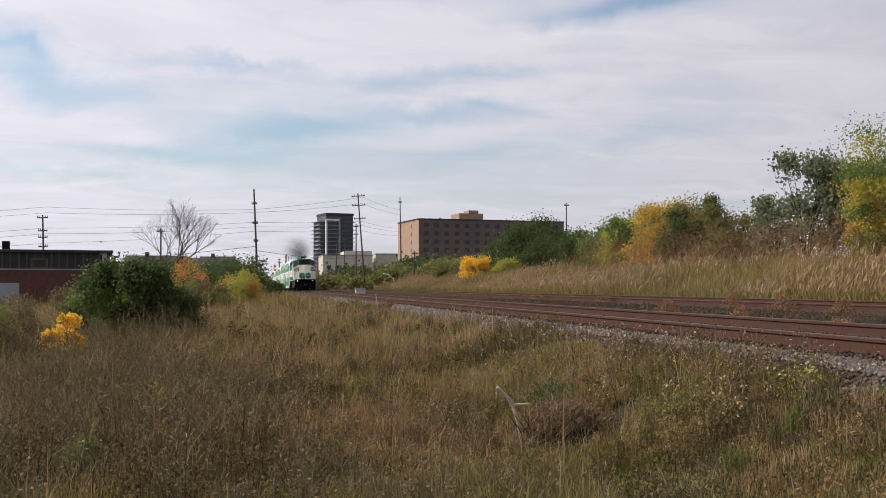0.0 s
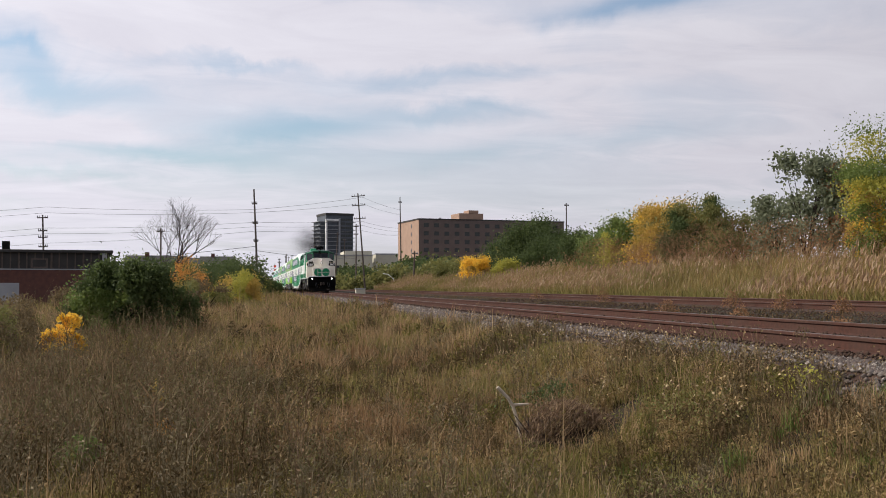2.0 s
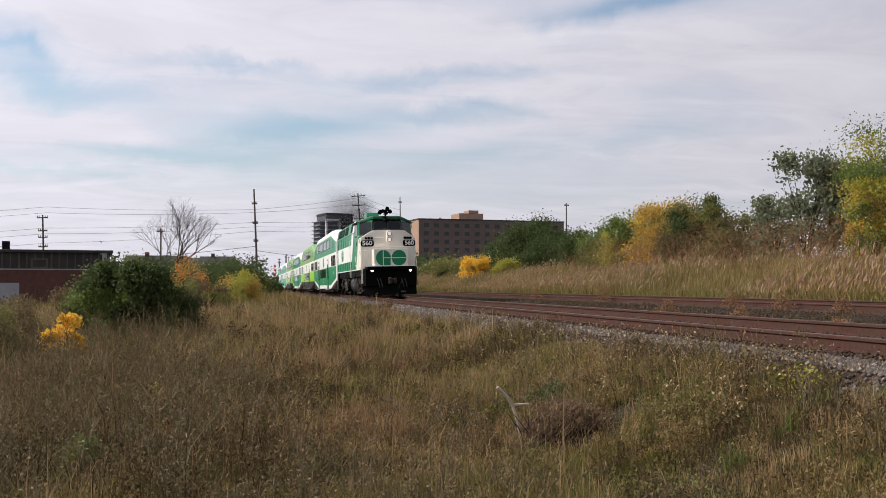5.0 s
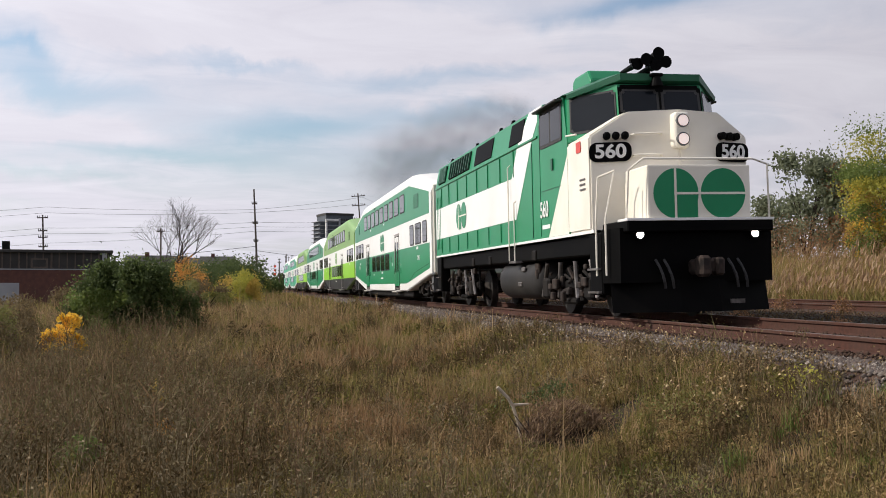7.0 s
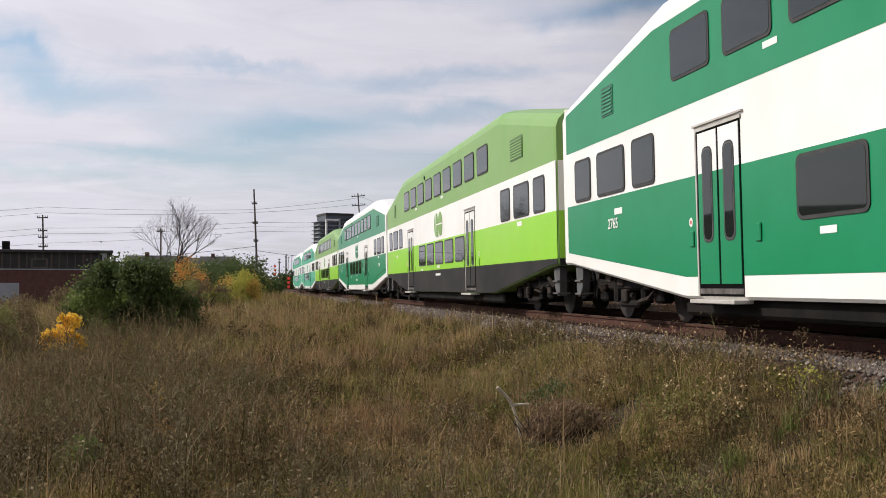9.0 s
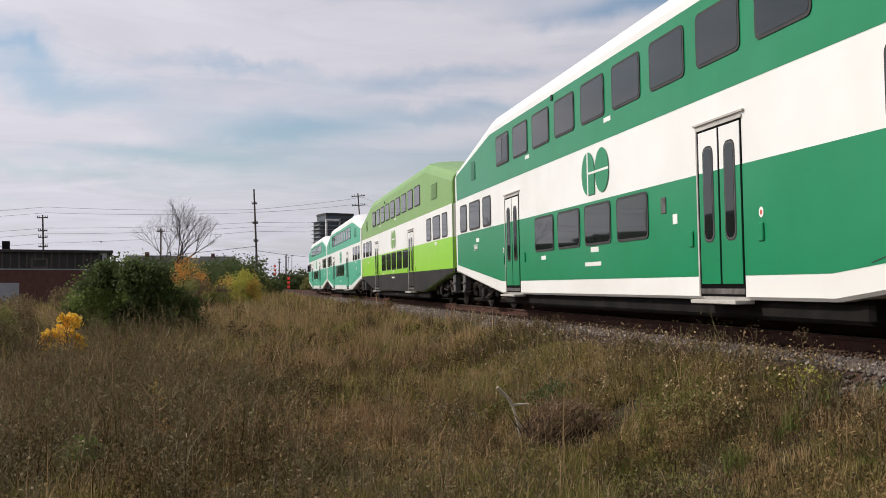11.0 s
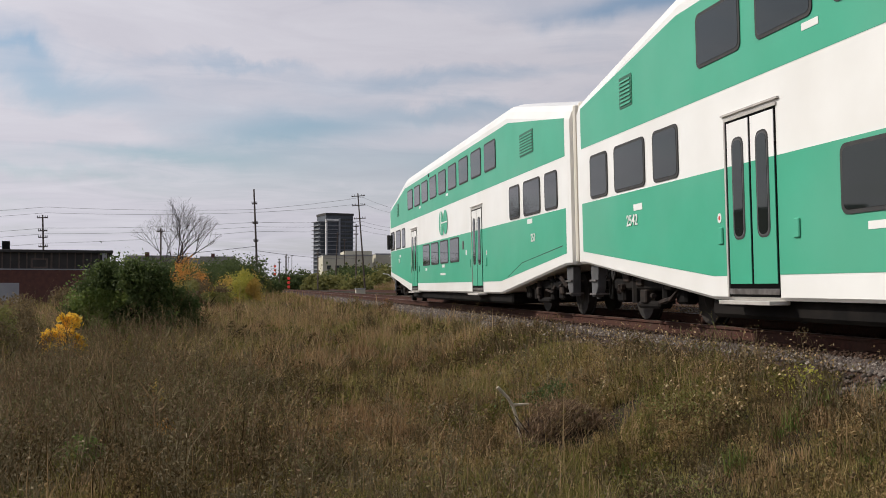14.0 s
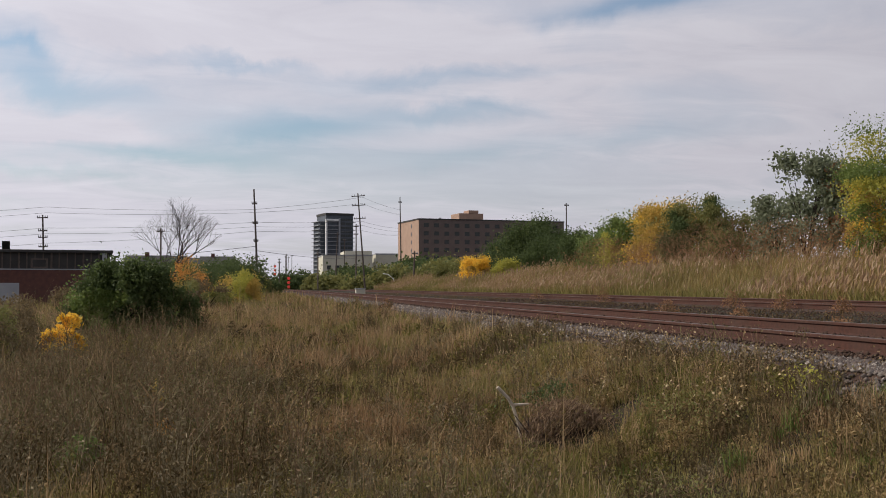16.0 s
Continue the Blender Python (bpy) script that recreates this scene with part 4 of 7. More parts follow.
    mark(c, -4.9, 2.58, 1.40, 0.74, "green")
    # cab: side walls and a faceted roof
    yb, yf = -12.9, -14.93          # back of the cab, front corner at the side
    part("cab", slab([(yb, 1.55), (yb, 4.20), (yf + 0.22, 4.20), (yf, 3.30), (yf, 1.55)], -W, W), "green", c, "green cab")
    bm = bmesh.new()   # roof cap with a faceted shape
    rp = [(-1.55, 4.20), (-0.80, 4.52), (0.78, 4.52), (1.55, 4.20)]
    rr = [[bm.verts.new((x, y, z)) for x, z in rp] for y in (yb + 0.02, yf + 0.1)]
    rr.append([bm.verts.new((x * 0.97, yf - (0.98 if abs(x) < 1.2 else 0.04), z - (0.10 if abs(x) < 1.2 else 0.02))) for x, z in rp])
    rr.append([bm.verts.new((x * 0.97, yf - (0.96 if abs(x) < 1.2 else 0.02), z - (0.22 if abs(x) < 1.2 else 0.10))) for x, z in rp])
    for a, b in zip(rr, rr[1:]):
        for i in range(3):
            bm.faces.new((a[i], a[i + 1], b[i + 1], b[i]))
        bm.faces.new((a[3], a[0], b[0], b[3]))
    bm.faces.new(rr[0]), bm.faces.new(rr[-1])
    bmesh.ops.recalc_face_normals(bm, faces=bm.faces)
    part("cab_roof", bm, "roof_green", c, "dark green faceted cab roof")
    # windshields: two centre panes and angled corner panes on a dark band
    wf = bmesh.new()
    ZL, ZT = 3.28, 4.24
    pts_low = [(-1.49, yf - 0.02), (-0.82, yf - 1.02), (0.82, yf - 1.02), (1.49, yf - 0.02)]
    pts_top = [(-1.46, yf + 0.10), (-0.80, yf - 0.86), (0.80, yf - 0.86), (1.46, yf + 0.10)]
    lowv = [wf.verts.new((x, y, ZL)) for x, y in pts_low]
    topv = [wf.verts.new((x, y, ZT)) for x, y in pts_top]
    bl, br = wf.verts.new((-1.46, yb, ZL)), wf.verts.new((1.46, yb, ZL))
    tl, tr = wf.verts.new((-1.44, yb, ZT)), wf.verts.new((1.44, yb, ZT))
    for i in range(3):
        wf.faces.new((lowv[i], lowv[i + 1], topv[i + 1], topv[i]))
    wf.faces.new((bl, lowv[0], topv[0], tl)), wf.faces.new((lowv[3], br, tr, topv[3]))
    wf.faces.new((tl, *topv, tr)), wf.faces.new((bl, *lowv, br)), wf.faces.new((bl, br, tr, tl))
    bmesh.ops.recalc_face_normals(wf, faces=wf.faces)
    part("windshield_frame", wf, "green", c, "green windshield surround")

    def pane_on(i, u0, u1, v0, v1, name, material, out=0.012, parent=None):
        """A pane on facet i of the windshield, in fractions of the facet."""
        a, b = Vector((*pts_low[i], ZL)), Vector((*pts_low[i + 1], ZL))
        d, e = Vector((*pts_top[i], ZT)), Vector((*pts_top[i + 1], ZT))
        nrm = (b - a).cross(d - a).normalized()
        if nrm.y > 0:
            nrm.negate()
        bm = bmesh.new()
        cs = []
        for u, v in ((u0, v0), (u1, v0), (u1, v1), (u0, v1)):
            p, q = a.lerp(b, u), d.lerp(e, u)
            cs.append(p.lerp(q, v))
        f = bm.faces.new([bm.verts.new(p - nrm * 0.01) for p in cs])
        ex = bmesh.ops.extrude_face_region(bm, geom=[f])
        bmesh.ops.translate(bm, verts=[v for v in ex["geom"] if isinstance(v, bmesh.types.BMVert)], vec=nrm * (out + 0.01))
        bmesh.ops.recalc_face_normals(bm, faces=bm.faces)
        bmesh.ops.bevel(bm, geom=[e2 for e2 in bm.edges if abs((e2.verts[0].co - e2.verts[1].co).normalized().dot(nrm)) > 0.9], offset=0.05, segments=3, affect="EDGES")
        return part(name, bm, material, parent or c)

    # black plate round the centre panes: soot, and roof shade painted in
    pane_on(1, 0.0, 1.0, 0.02, 0.99, "soot_shade_panel", "black", 0.005)
    for i, spans in ((0, ((0.06, 0.96),)), (1, ((0.02, 0.485), (0.515, 0.98))), (2, ((0.04, 0.94),))):
        for u0, u1 in spans:
            seal = pane_on(i, u0, u1, 0.14 if i != 1 else 0.40, 0.90, "windshield", "rubber")
            pane_on(i, u0 + 0.03, u1 - 0.03, 0.19 if i != 1 else 0.44, 0.86, "pane", "cab_glass", 0.018, seal)
    part("wiper", pipe([(-0.55, yf - 1.01, 3.70), (-0.1, yf - 1.01, 3.73)], 0.012), "steel", c)
    # cab side window and door lines
    for s in (-1, 1):
        w = part("side_window", slab(rounded(-14.62, -13.1, 3.38, 4.12, 0.07), s * 1.502, s * 1.515), "rubber", c, "sliding cab window")
        part("pane", slab(rounded(-14.56, -13.9, 3.44, 4.06, 0.05), s * 1.513, s * 1.518), "cab_glass", w)
        part("pane", slab(rounded(-13.82, -13.16, 3.44, 4.06, 0.05), s * 1.513, s * 1.518), "cab_glass", w)
        part("window_visor", boxed(min(s * 1.5, s * 1.66), max(s * 1.5, s * 1.66), -14.7, -13.05, 4.12, 4.16, bevel=0.01), "rubber", w)
    both("seam", [(-13.05, 1.6), (-13.03, 1.6), (-13.03, 3.9), (-13.05, 3.9)], W, 0.008, "roof_green", c, sides=(-1,))
    both("seam", [(-12.45, 1.6), (-12.42, 1.6), (-12.42, 3.6), (-12.45, 3.6)], W, 0.012, "roof_green", c, sides=(-1,))
    both("seam", [(-13.1, 2.52), (-14.5, 2.52), (-14.5, 2.508), (-13.1, 2.508)], W, 0.008, "roof_green", c, sides=(-1,))
    part("latch", boxed(-1.53, -1.50, -14.0, -13.89, 2.87, 3.10, bevel=0.01), "roof_green", c)
    # cream nose side, in front of a slanting edge
    both("nose_side", [(-13.6, 1.56), (-14.925, 3.06), (-14.925, 1.56)], W, 0.005, "cream", c, "cream nose side", sides=(-1, 1))
    for k in range(3):
        both("louvre", [(-15.95, 2.30 + 0.09 * k), (-15.65, 2.30 + 0.09 * k), (-15.65, 2.33 + 0.09 * k), (-15.95, 2.33 + 0.09 * k)], W, 0.014, "steel", c, sides=(-1,))
    part("placard", slab(rounded(-15.75, -15.48, 3.0, 3.2, 0.03), -1.508, -1.512), "red_paint", c, "small red placard")
    lettering(c, "560", 0.46, (-1.512, -13.33, 2.12), LEFT_FACE @ Matrix.Diagonal((0.85, 1, 1, 1)), "white", 0.006)
    both("plate", [(-13.7, 1.74), (-13.15, 1.74), (-13.15, 1.82), (-13.7, 1.82)], W, 0.006, "white", c, sides=(-1,))
    # nose: an upright hood with sloping shoulders, and a box before it on the platform
    bm = bmesh.new()
    hood = [(-1.5, 1.56), (-1.5, 3.23), (-0.87, 3.64), (0.87, 3.64), (1.5, 3.23), (1.5, 1.56)]
    rings = [[bm.verts.new((x, -14.90, z)) for x, z in hood]]   # the front is a shallow wedge with its ridge in the middle
    rings.append([bm.verts.new((x, -16.66 + 0.313 * abs(x), z)) for x, z in hood])
    for a, b in zip(rings, rings[1:]):
        for i in range(6):
            bm.faces.new((a[i], a[(i + 1) % 6], b[(i + 1) % 6], b[i]))
    bm.faces.new(rings[0])
    lo = [bm.verts.new((0, -16.66, 1.56)), bm.verts.new((0, -16.66, 3.64))]
    f = rings[1]
    bm.faces.new((f[0], f[1], f[2], lo[1], lo[0]))
    bm.faces.new((lo[0], lo[1], f[3], f[4], f[5]))
    bmesh.ops.remove_doubles(bm, verts=bm.verts, dist=0.001)
    bmesh.ops.recalc_face_normals(bm, faces=bm.faces)
    bmesh.ops.bevel(bm, geom=[e for e in bm.edges if e.calc_length() > 0.3], offset=0.03, segments=2, affect="EDGES")
    nose = part("nose", bm, "cream", c, "cream nose hood with sloping shoulders")
    part("nose_box", boxed(-0.92, 0.92, -17.42, -16.2, 1.68, 2.58, bevel=0.03, segments=2), "cream", nose, "cream box before the nose")
    # emblem on the nose front
    FRONT = pose(0, 0, 0, 90, 0, 0)

    def front_shape(pts, y, thick, material, name, parent=nose, label=""):
        b = bmesh.new()
        f = b.faces.new([b.verts.new((x, y, z)) for x, z in pts])
        ex = bmesh.ops.extrude_face_region(b, geom=[f])
        bmesh.ops.translate(b, verts=[v for v in ex["geom"] if isinstance(v, bmesh.types.BMVert)], vec=(0, -thick, 0))
        bmesh.ops.recalc_face_normals(b, faces=b.faces)
        return part(name, b, material, parent, label)

    for cx in (-0.42, 0.42):
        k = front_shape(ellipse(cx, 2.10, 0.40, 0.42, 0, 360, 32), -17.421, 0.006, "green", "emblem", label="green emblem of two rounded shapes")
    front_shape([(-0.45, 1.66), (-0.41, 1.66), (-0.41, 2.54), (-0.45, 2.54)], -17.427, 0.006, "cream", "emblem_gap")
    front_shape([(-0.42, 2.08), (0.84, 2.08), (0.84, 2.12), (-0.42, 2.12)], -17.427, 0.006, "cream", "emblem_gap")
    front_shape([(-0.40, 1.69), (-0.04, 1.69), (-0.04, 2.07), (-0.40, 2.07)], -17.425, 0.006, "green", "emblem")
    # number boards and marker lamps at the outer ends of the hood's front
    for side in (-1, 1):
        facet = Matrix.Translation((0, -16.66, 0)) @ Matrix.Rotation(side * math.atan(0.313), 4, "Z")
        bm = bmesh.new()
        f = bm.faces.new([bm.verts.new((side * 1.20 + x, 0.02, z)) for x, z in rounded(-0.37, 0.37, 2.76, 3.10, 0.13, 6)])
        ex = bmesh.ops.extrude_face_region(bm, geom=[f])
        bmesh.ops.translate(bm, verts=[v for v in ex["geom"] if isinstance(v, bmesh.types.BMVert)], vec=(0, -0.06, 0))
        bmesh.ops.recalc_face_normals(bm, faces=bm.faces)
        bmesh.ops.transform(bm, matrix=facet, verts=bm.verts)
        part("number_board", bm, "black", c, "black rounded number board")
        lettering(c, "560", 0.33, facet @ Vector((side * 1.20, -0.045, 2.93)), Matrix.Rotation(side * math.atan(0.313), 4, "Z") @ FRONT @ Matrix.Diagonal((1.12, 1, 1, 1)), "white", 0.010)
        for k in (-1, 0, 1):
            bm = bmesh.new()
            rod(bm, (side * 1.10 + 0.16 * k, 0.02, 3.21), (side * 1.10 + 0.16 * k, -0.10, 3.21), 0.068, sides=16)
            rod(bm, (side * 1.10 + 0.16 * k, -0.095, 3.21), (side * 1.10 + 0.16 * k, -0.11, 3.21), 0.05, 0.03, sides=16)
            bmesh.ops.transform(bm, matrix=facet, verts=bm.verts)
            part("marker_lamp", bm, "black", c, "dark marker lamp")
    # headlamp pair in an upright housing
    b = boxed(-0.15, 0.15, -16.82, -16.3, 2.95, 3.58, bevel=0.07, segments=3)
    hl = part("headlight", b, "cream", c, "twin headlight housing")
    for z in (3.10, 3.42):
        b = bmesh.new()
        rod(b, (0, -16.80, z), (0, -16.845, z), 0.125, 0.115, sides=20)
        part("rim", b, "dull_grey", hl)
        b = bmesh.new()
        rod(b, (0, -16.84, z), (0, -16.852, z), 0.095, sides=20)
        part("lens", b, "lamp_dim", hl, "glowing round lens")
    # handrails and ladders on the nose
    rails = [[(-1.22, -17.2, 1.60), (-1.20, -17.3, 2.50), (-1.0, -17.45, 2.68), (0.95, -17.45, 2.68), (1.35, -17.2, 2.62), (1.42, -17.1, 1.62)],
             [(-1.53, -16.55, 0.75), (-1.53, -16.55, 1.7), (-1.50, -16.62, 2.45), (-1.30, -16.9, 2.54)],
             [(-1.5, -16.95, 0.75), (-1.5, -16.95, 1.7), (-1.36, -17.05, 2.5)],
             [(-0.80, -16.40, 3.22), (-0.78, -16.55, 3.22), (-0.34, -16.70, 3.22), (-0.30, -16.55, 3.22)],
             [(-0.80, -16.40, 2.85), (-0.78, -16.55, 2.85), (-0.34, -16.70, 2.85), (-0.30, -16.55, 2.85)],
             [(-1.54, -14.98, 3.40), (-1.54, -15.6, 3.34)]]
    for p in rails:
        part("handrail", pipe(p, 0.018, 6), "cream", c, "cream handrail")
    for y, z in ((-10.55, 3.3), (-11.05, 2.45)):
        part("handrail", pipe([(-1.56, y, 1.15), (-1.56, y, z), (-1.50, y, z + 0.05)], 0.016, 6), "cream", c)
    part("step", boxed(-1.56, -1.3, -11.1, -10.5, 1.10, 1.15), "steel", c, "bright metal step")
    # end sill, pilot, plough, ditch lights, coupler
    part("anticlimber", boxed(-1.3, 1.3, -17.46, -16.2, 1.46, 1.66, bevel=0.02), "black", c)
    part("sill_edge", boxed(-1.31, 1.31, -17.48, -17.0, 1.645, 1.69, bevel=0.005), "white", c, "white sill edge")
    bm = bmesh.new()
    plan = [(-1.5, -16.75), (-1.36, -17.25), (1.36, -17.25), (1.5, -16.75)]
    r0 = [bm.verts.new((x, y, 0.62)) for x, y in plan]
    r1 = [bm.verts.new((x, y, 1.54)) for x, y in plan]
    for i in range(4):
        bm.faces.new((r0[i], r0[(i + 1) % 4], r1[(i + 1) % 4], r1[i]))
    bm.faces.new(r0), bm.faces.new(r1)
    bmesh.ops.recalc_face_normals(bm, faces=bm.faces)
    part("pilot", bm, "black", c, "black pilot plate")
    bm = bmesh.new()
    plan = [(-1.42, -17.0), (-0.35, -17.42), (0.35, -17.42), (1.42, -17.0)]
    r0 = [bm.verts.new((x, y, 0.12)) for x, y in plan]
    r1 = [bm.verts.new((x, y + 0.12, 0.66)) for x, y in plan]
    for i in range(4):
        bm.faces.new((r0[i], r0[(i + 1) % 4], r1[(i + 1) % 4], r1[i]))
    bm.faces.new(r0), bm.faces.new(r1)
    bmesh.ops.recalc_face_normals(bm, faces=bm.faces)
    part("snow_plough", bm, "black", c, "dark steel snow plough")
    for x in (-1.03, 1.03):
        b = bmesh.new()
        rod(b, (x, -17.2, 1.42), (x, -17.32, 1.42), 0.09, sides=18)
        d = part("ditch_light", b, "black", c)
        b = bmesh.new()
        rod(b, (x, -17.30, 1.42), (x, -17.335, 1.42), 0.062, sides=18)
        part("lens", b, "lamp", d, "bright lit lens")
    b = bmesh.new()
    box(b, -0.16, 0.16, -17.75, -16.9, 0.74, 1.0, bevel=0.05)
    box(b, -0.22, -0.02, -17.88, -17.6, 0.70, 1.05, bevel=0.05)
    box(b, 0.08, 0.24, -17.82, -17.55, 0.72, 1.02, bevel=0.04)
    part("coupler", b, "rigging", c, "worn steel knuckle coupler")
    for x in (-0.75, -0.6, 0.55, 0.72):
        pts = [(x, -17.26, 1.0)] + [(x + 0.03 * u, -17.28 - 0.14 * math.sin(u * 0.6), 1.0 - 0.12 * u) for u in range(1, 5)]
        part("hose", pipe(pts, 0.025), "rubber", c, "hanging air hose")
    part("hose_bracket", boxed(0.5, 0.75, -17.45, -17.40, 0.25, 0.32), "steel", c)
    # frame, fuel tank, trucks, steps
    part("sill_stripe", boxed(-1.52, -1.48, -16.4, -0.85, 1.50, 1.555, bevel=0.004), "white", c, "white stripe along the sill")
    part("frame", boxed(-1.42, 1.42, -16.8, -0.7, 1.12, 1.50, bevel=0.03), "black", c, "black underframe")
    b = bmesh.new()   # rounded tank that lies along the frame
    prof = [(p, q) for p, q in rounded(-1.40, 1.40, 0.28, 1.16, 0.36, 6)]
    ends = ((-12.25, 0.80), (-12.05, 0.95), (-11.8, 1.0), (-9.1, 1.0), (-8.85, 0.95), (-8.7, 0.80))
    rings = [[b.verts.new((x * (0.6 + 0.4 * k), y, 0.72 + (z - 0.72) * k)) for x, z in prof] for y, k in ends]
    for p, q in zip(rings, rings[1:]):
        for i in range(len(prof)):
            b.faces.new((p[i], p[(i + 1) % len(prof)], q[(i + 1) % len(prof)], q[i]))
    b.faces.new(rings[0]), b.faces.new(rings[-1])
    bmesh.ops.recalc_face_normals(b, faces=b.faces)
    part("fuel_tank", b, "charcoal", c, "dark rounded fuel tank", smooth=True)
    for y, z in ((-11.2, 0.95), (-10.9, 0.62)):
        part("filler_cap", boxed(-1.43, -1.37, y - 0.14, y + 0.14, z - 0.05, z + 0.05, bevel=0.015), "steel", c)
    for y in (-3.8, -14.1):
        t = bogie(c, y, 0.508, 2.75, 2, 1.14)
        for k in (-1.75, -0.6, 0.6, 1.75):
            part("brake_cylinder", pipe([(-1.28, y + k, 0.35), (-1.28, y + k * 0.8, 1.05)], 0.05, 8), "steel", t)
        for k in (-1.375, 1.375):
            part("axle_box", boxed(-1.36, -1.18, y + k - 0.22, y + k + 0.22, 0.32, 0.74, bevel=0.05), "grime", t)
        rigging(t, y, 2.1, 30, 0.35, 1.05, 1.24, 1.42)
        part("sand_pipe", pipe([(-1.2, y - 1.95, 1.1), (-1.2, y - 2.0, 0.5), (-0.9, y - 1.95, 0.2)], 0.03), "grime", t)
    for y in (-16.4, -1.2):
        st = part("steps", boxed(-1.5, -1.2, y - 0.32, y + 0.32, 0.42, 1.5, bevel=0.03), "black", c, "black step well")
        for z in (0.45, 0.85):
            part("tread", boxed(-1.56, -1.18, y - 0.28, y + 0.28, z, z + 0.035), "steel", st)
    for y in (-12.2, -8.0, -6.0):
        part("equipment_box", boxed(-1.45, -1.25, y - 0.15, y + 0.15, 1.12, 1.34, bevel=0.02), "grime", c)
    # roof: air conditioner, bell and horns
    b = slab([(-13.75, 4.3), (-13.8, 4.66), (-13.95, 4.72), (-14.7, 4.72), (-14.9, 4.5), (-14.9, 4.3)], -1.0, -0.30, bevel=0.05)
    part("air_conditioner", b, "green", c, "green roof air conditioner")
    b = bmesh.new()
    rod(b, (0, -15.3, 4.3), (0, -15.3, 4.80), 0.05)
    rod(b, (-0.35, -15.3, 4.78), (0.30, -15.3, 4.80), 0.05)
    hb = part("horn_bracket", b, "black", c)
    for x, z, l in ((-0.20, 4.72, 0.9), (0.06, 4.85, 0.8), (0.22, 4.70, 0.7), (-0.02, 4.62, 0.9), (-0.36, 4.64, 0.8)):
        b = bmesh.new()
        rod(b, (x, -15.3 + l * 0.5, z), (x, -15.3 - l * 0.3, z), 0.04, 0.06, 10)
        rod(b, (x, -15.3 - l * 0.3, z), (x, -15.3 - l * 0.5, z), 0.06, 0.115, 14)
        part("horn", b, "black", hb, "black air horn")
    b = bmesh.new()
    rod(b, (-0.10, -15.95, 4.18), (-0.10, -15.95, 4.36), 0.13, 0.06, 14)
    box(b, -0.22, 0.02, -16.0, -15.7, 4.36, 4.42, bevel=0.02)
    part("bell", b, "black", c)
    return c


loco = locomotive()


def exhaust():
    """Trail of thin dark exhaust: shallow domes that travel behind the stack."""
    puffs = []
    for dy, dz, r, dx in ((-6.5, 5.2, 0.9, -0.2), (-3.0, 5.7, 1.5, 0.0), (2.5, 6.1, 2.0, 0.2), (8.5, 6.5, 2.6, 0.3), (16.0, 6.9, 3.1, 0.4), (25.0, 7.3, 3.6, 0.5)):
        bm = bmesh.new()
        rings = []
        for j in range(7):
            a = radians(2 + 13 * j)
            rings.append([bm.verts.new((math.sin(a) * math.cos(k * math.pi / 12), 0.45 * (1 - math.cos(a)) + 0.05 * math.sin(k * math.pi / 4) * math.sin(a) ** 2, 0.8 * math.sin(a) * math.sin(k * math.pi / 12))) for k in range(24)])
        for p, q in zip(rings, rings[1:]):
            for k in range(24):
                bm.faces.new((p[k], p[(k + 1) % 24], q[(k + 1) % 24], q[k]))
        bm.faces.new(rings[0])
        th = thing("smoke_puff", "thin drifting puff of dark diesel exhaust", "smoke", group="exhaust trail")
        pf = part("haze", bm, "smoke", th, smooth=True)
        pf.scale = (r, r, r)
        pf.visible_shadow = False
        puffs.append((th, dx, dy, dz))
    return puffs


puffs = exhaust()

train = [loco,
         coach("coach", "dark green and white double-deck coach with clean paint", "dark", number="2765"),
         coach("coach", "lime and sage green double-deck coach with charcoal skirt", "lime"),
         coach("coach", "dark green and white double-deck coach with an opened window", "dark", number="2444", slider=True),
         coach("coach", "lime and sage green double-deck coach with an opened window", "lime", slider=True),
         coach("coach", "faded green and white double-deck coach with weathered paint", "teal", number="2542"),
         coach("cab_coach", "faded green and white double-deck cab coach at the tail", "teal", cab=True, number="251")]


# ---- plants ----
rng = np.random.default_rng(11)


def foliage(name, *tones, see=0.38):
    tones = [(1.62 * t[0], 1.55 * t[1], 1.30 * t[2]) for t in tones]
    mean = tuple(sum(t[i] for t in tones) / len(tones) for i in range(3))
    return mat(name, mean, None, 1.5, 0.7, see=see, spec=0.25, island=list(tones))


LEAF = {
    "dark": foliage("dark_green_leaves", (0.030, 0.046, 0.018), (0.060, 0.082, 0.030), (0.042, 0.060, 0.024)),
    "green": foliage("green_leaves", (0.065, 0.10, 0.032), (0.115, 0.15, 0.046), (0.09, 0.12, 0.04)),
    "lime": foliage("yellow_green_leaves", (0.21, 0.22, 0.05), (0.32, 0.29, 0.06), (0.16, 0.18, 0.045)),
    "yellow": foliage("yellow_leaves", (0.52, 0.33, 0.035), (0.60, 0.42, 0.07), (0.38, 0.26, 0.045)),
    "gold": foliage("golden_leaves", (0.30, 0.22, 0.055), (0.38, 0.25, 0.07), (0.19, 0.16, 0.045)),
    "orange": foliage("orange_leaves", (0.44, 0.21, 0.05), (0.30, 0.14, 0.05), (0.50, 0.31, 0.09)),
    "grey": foliage("grey_green_leaves", (0.085, 0.10, 0.068), (0.16, 0.18, 0.135), (0.065, 0.078, 0.05)),
    "brown": foliage("russet_leaves", (0.19, 0.10, 0.058), (0.11, 0.068, 0.042), (0.25, 0.14, 0.085)),
    "dry": foliage("dry_brown_leaves", (0.085, 0.065, 0.04), (0.13, 0.098, 0.058), (0.05, 0.04, 0.025)),
    "olive": foliage("olive_leaves", (0.11, 0.115, 0.045), (0.15, 0.145, 0.055), (0.075, 0.085, 0.034)),
}


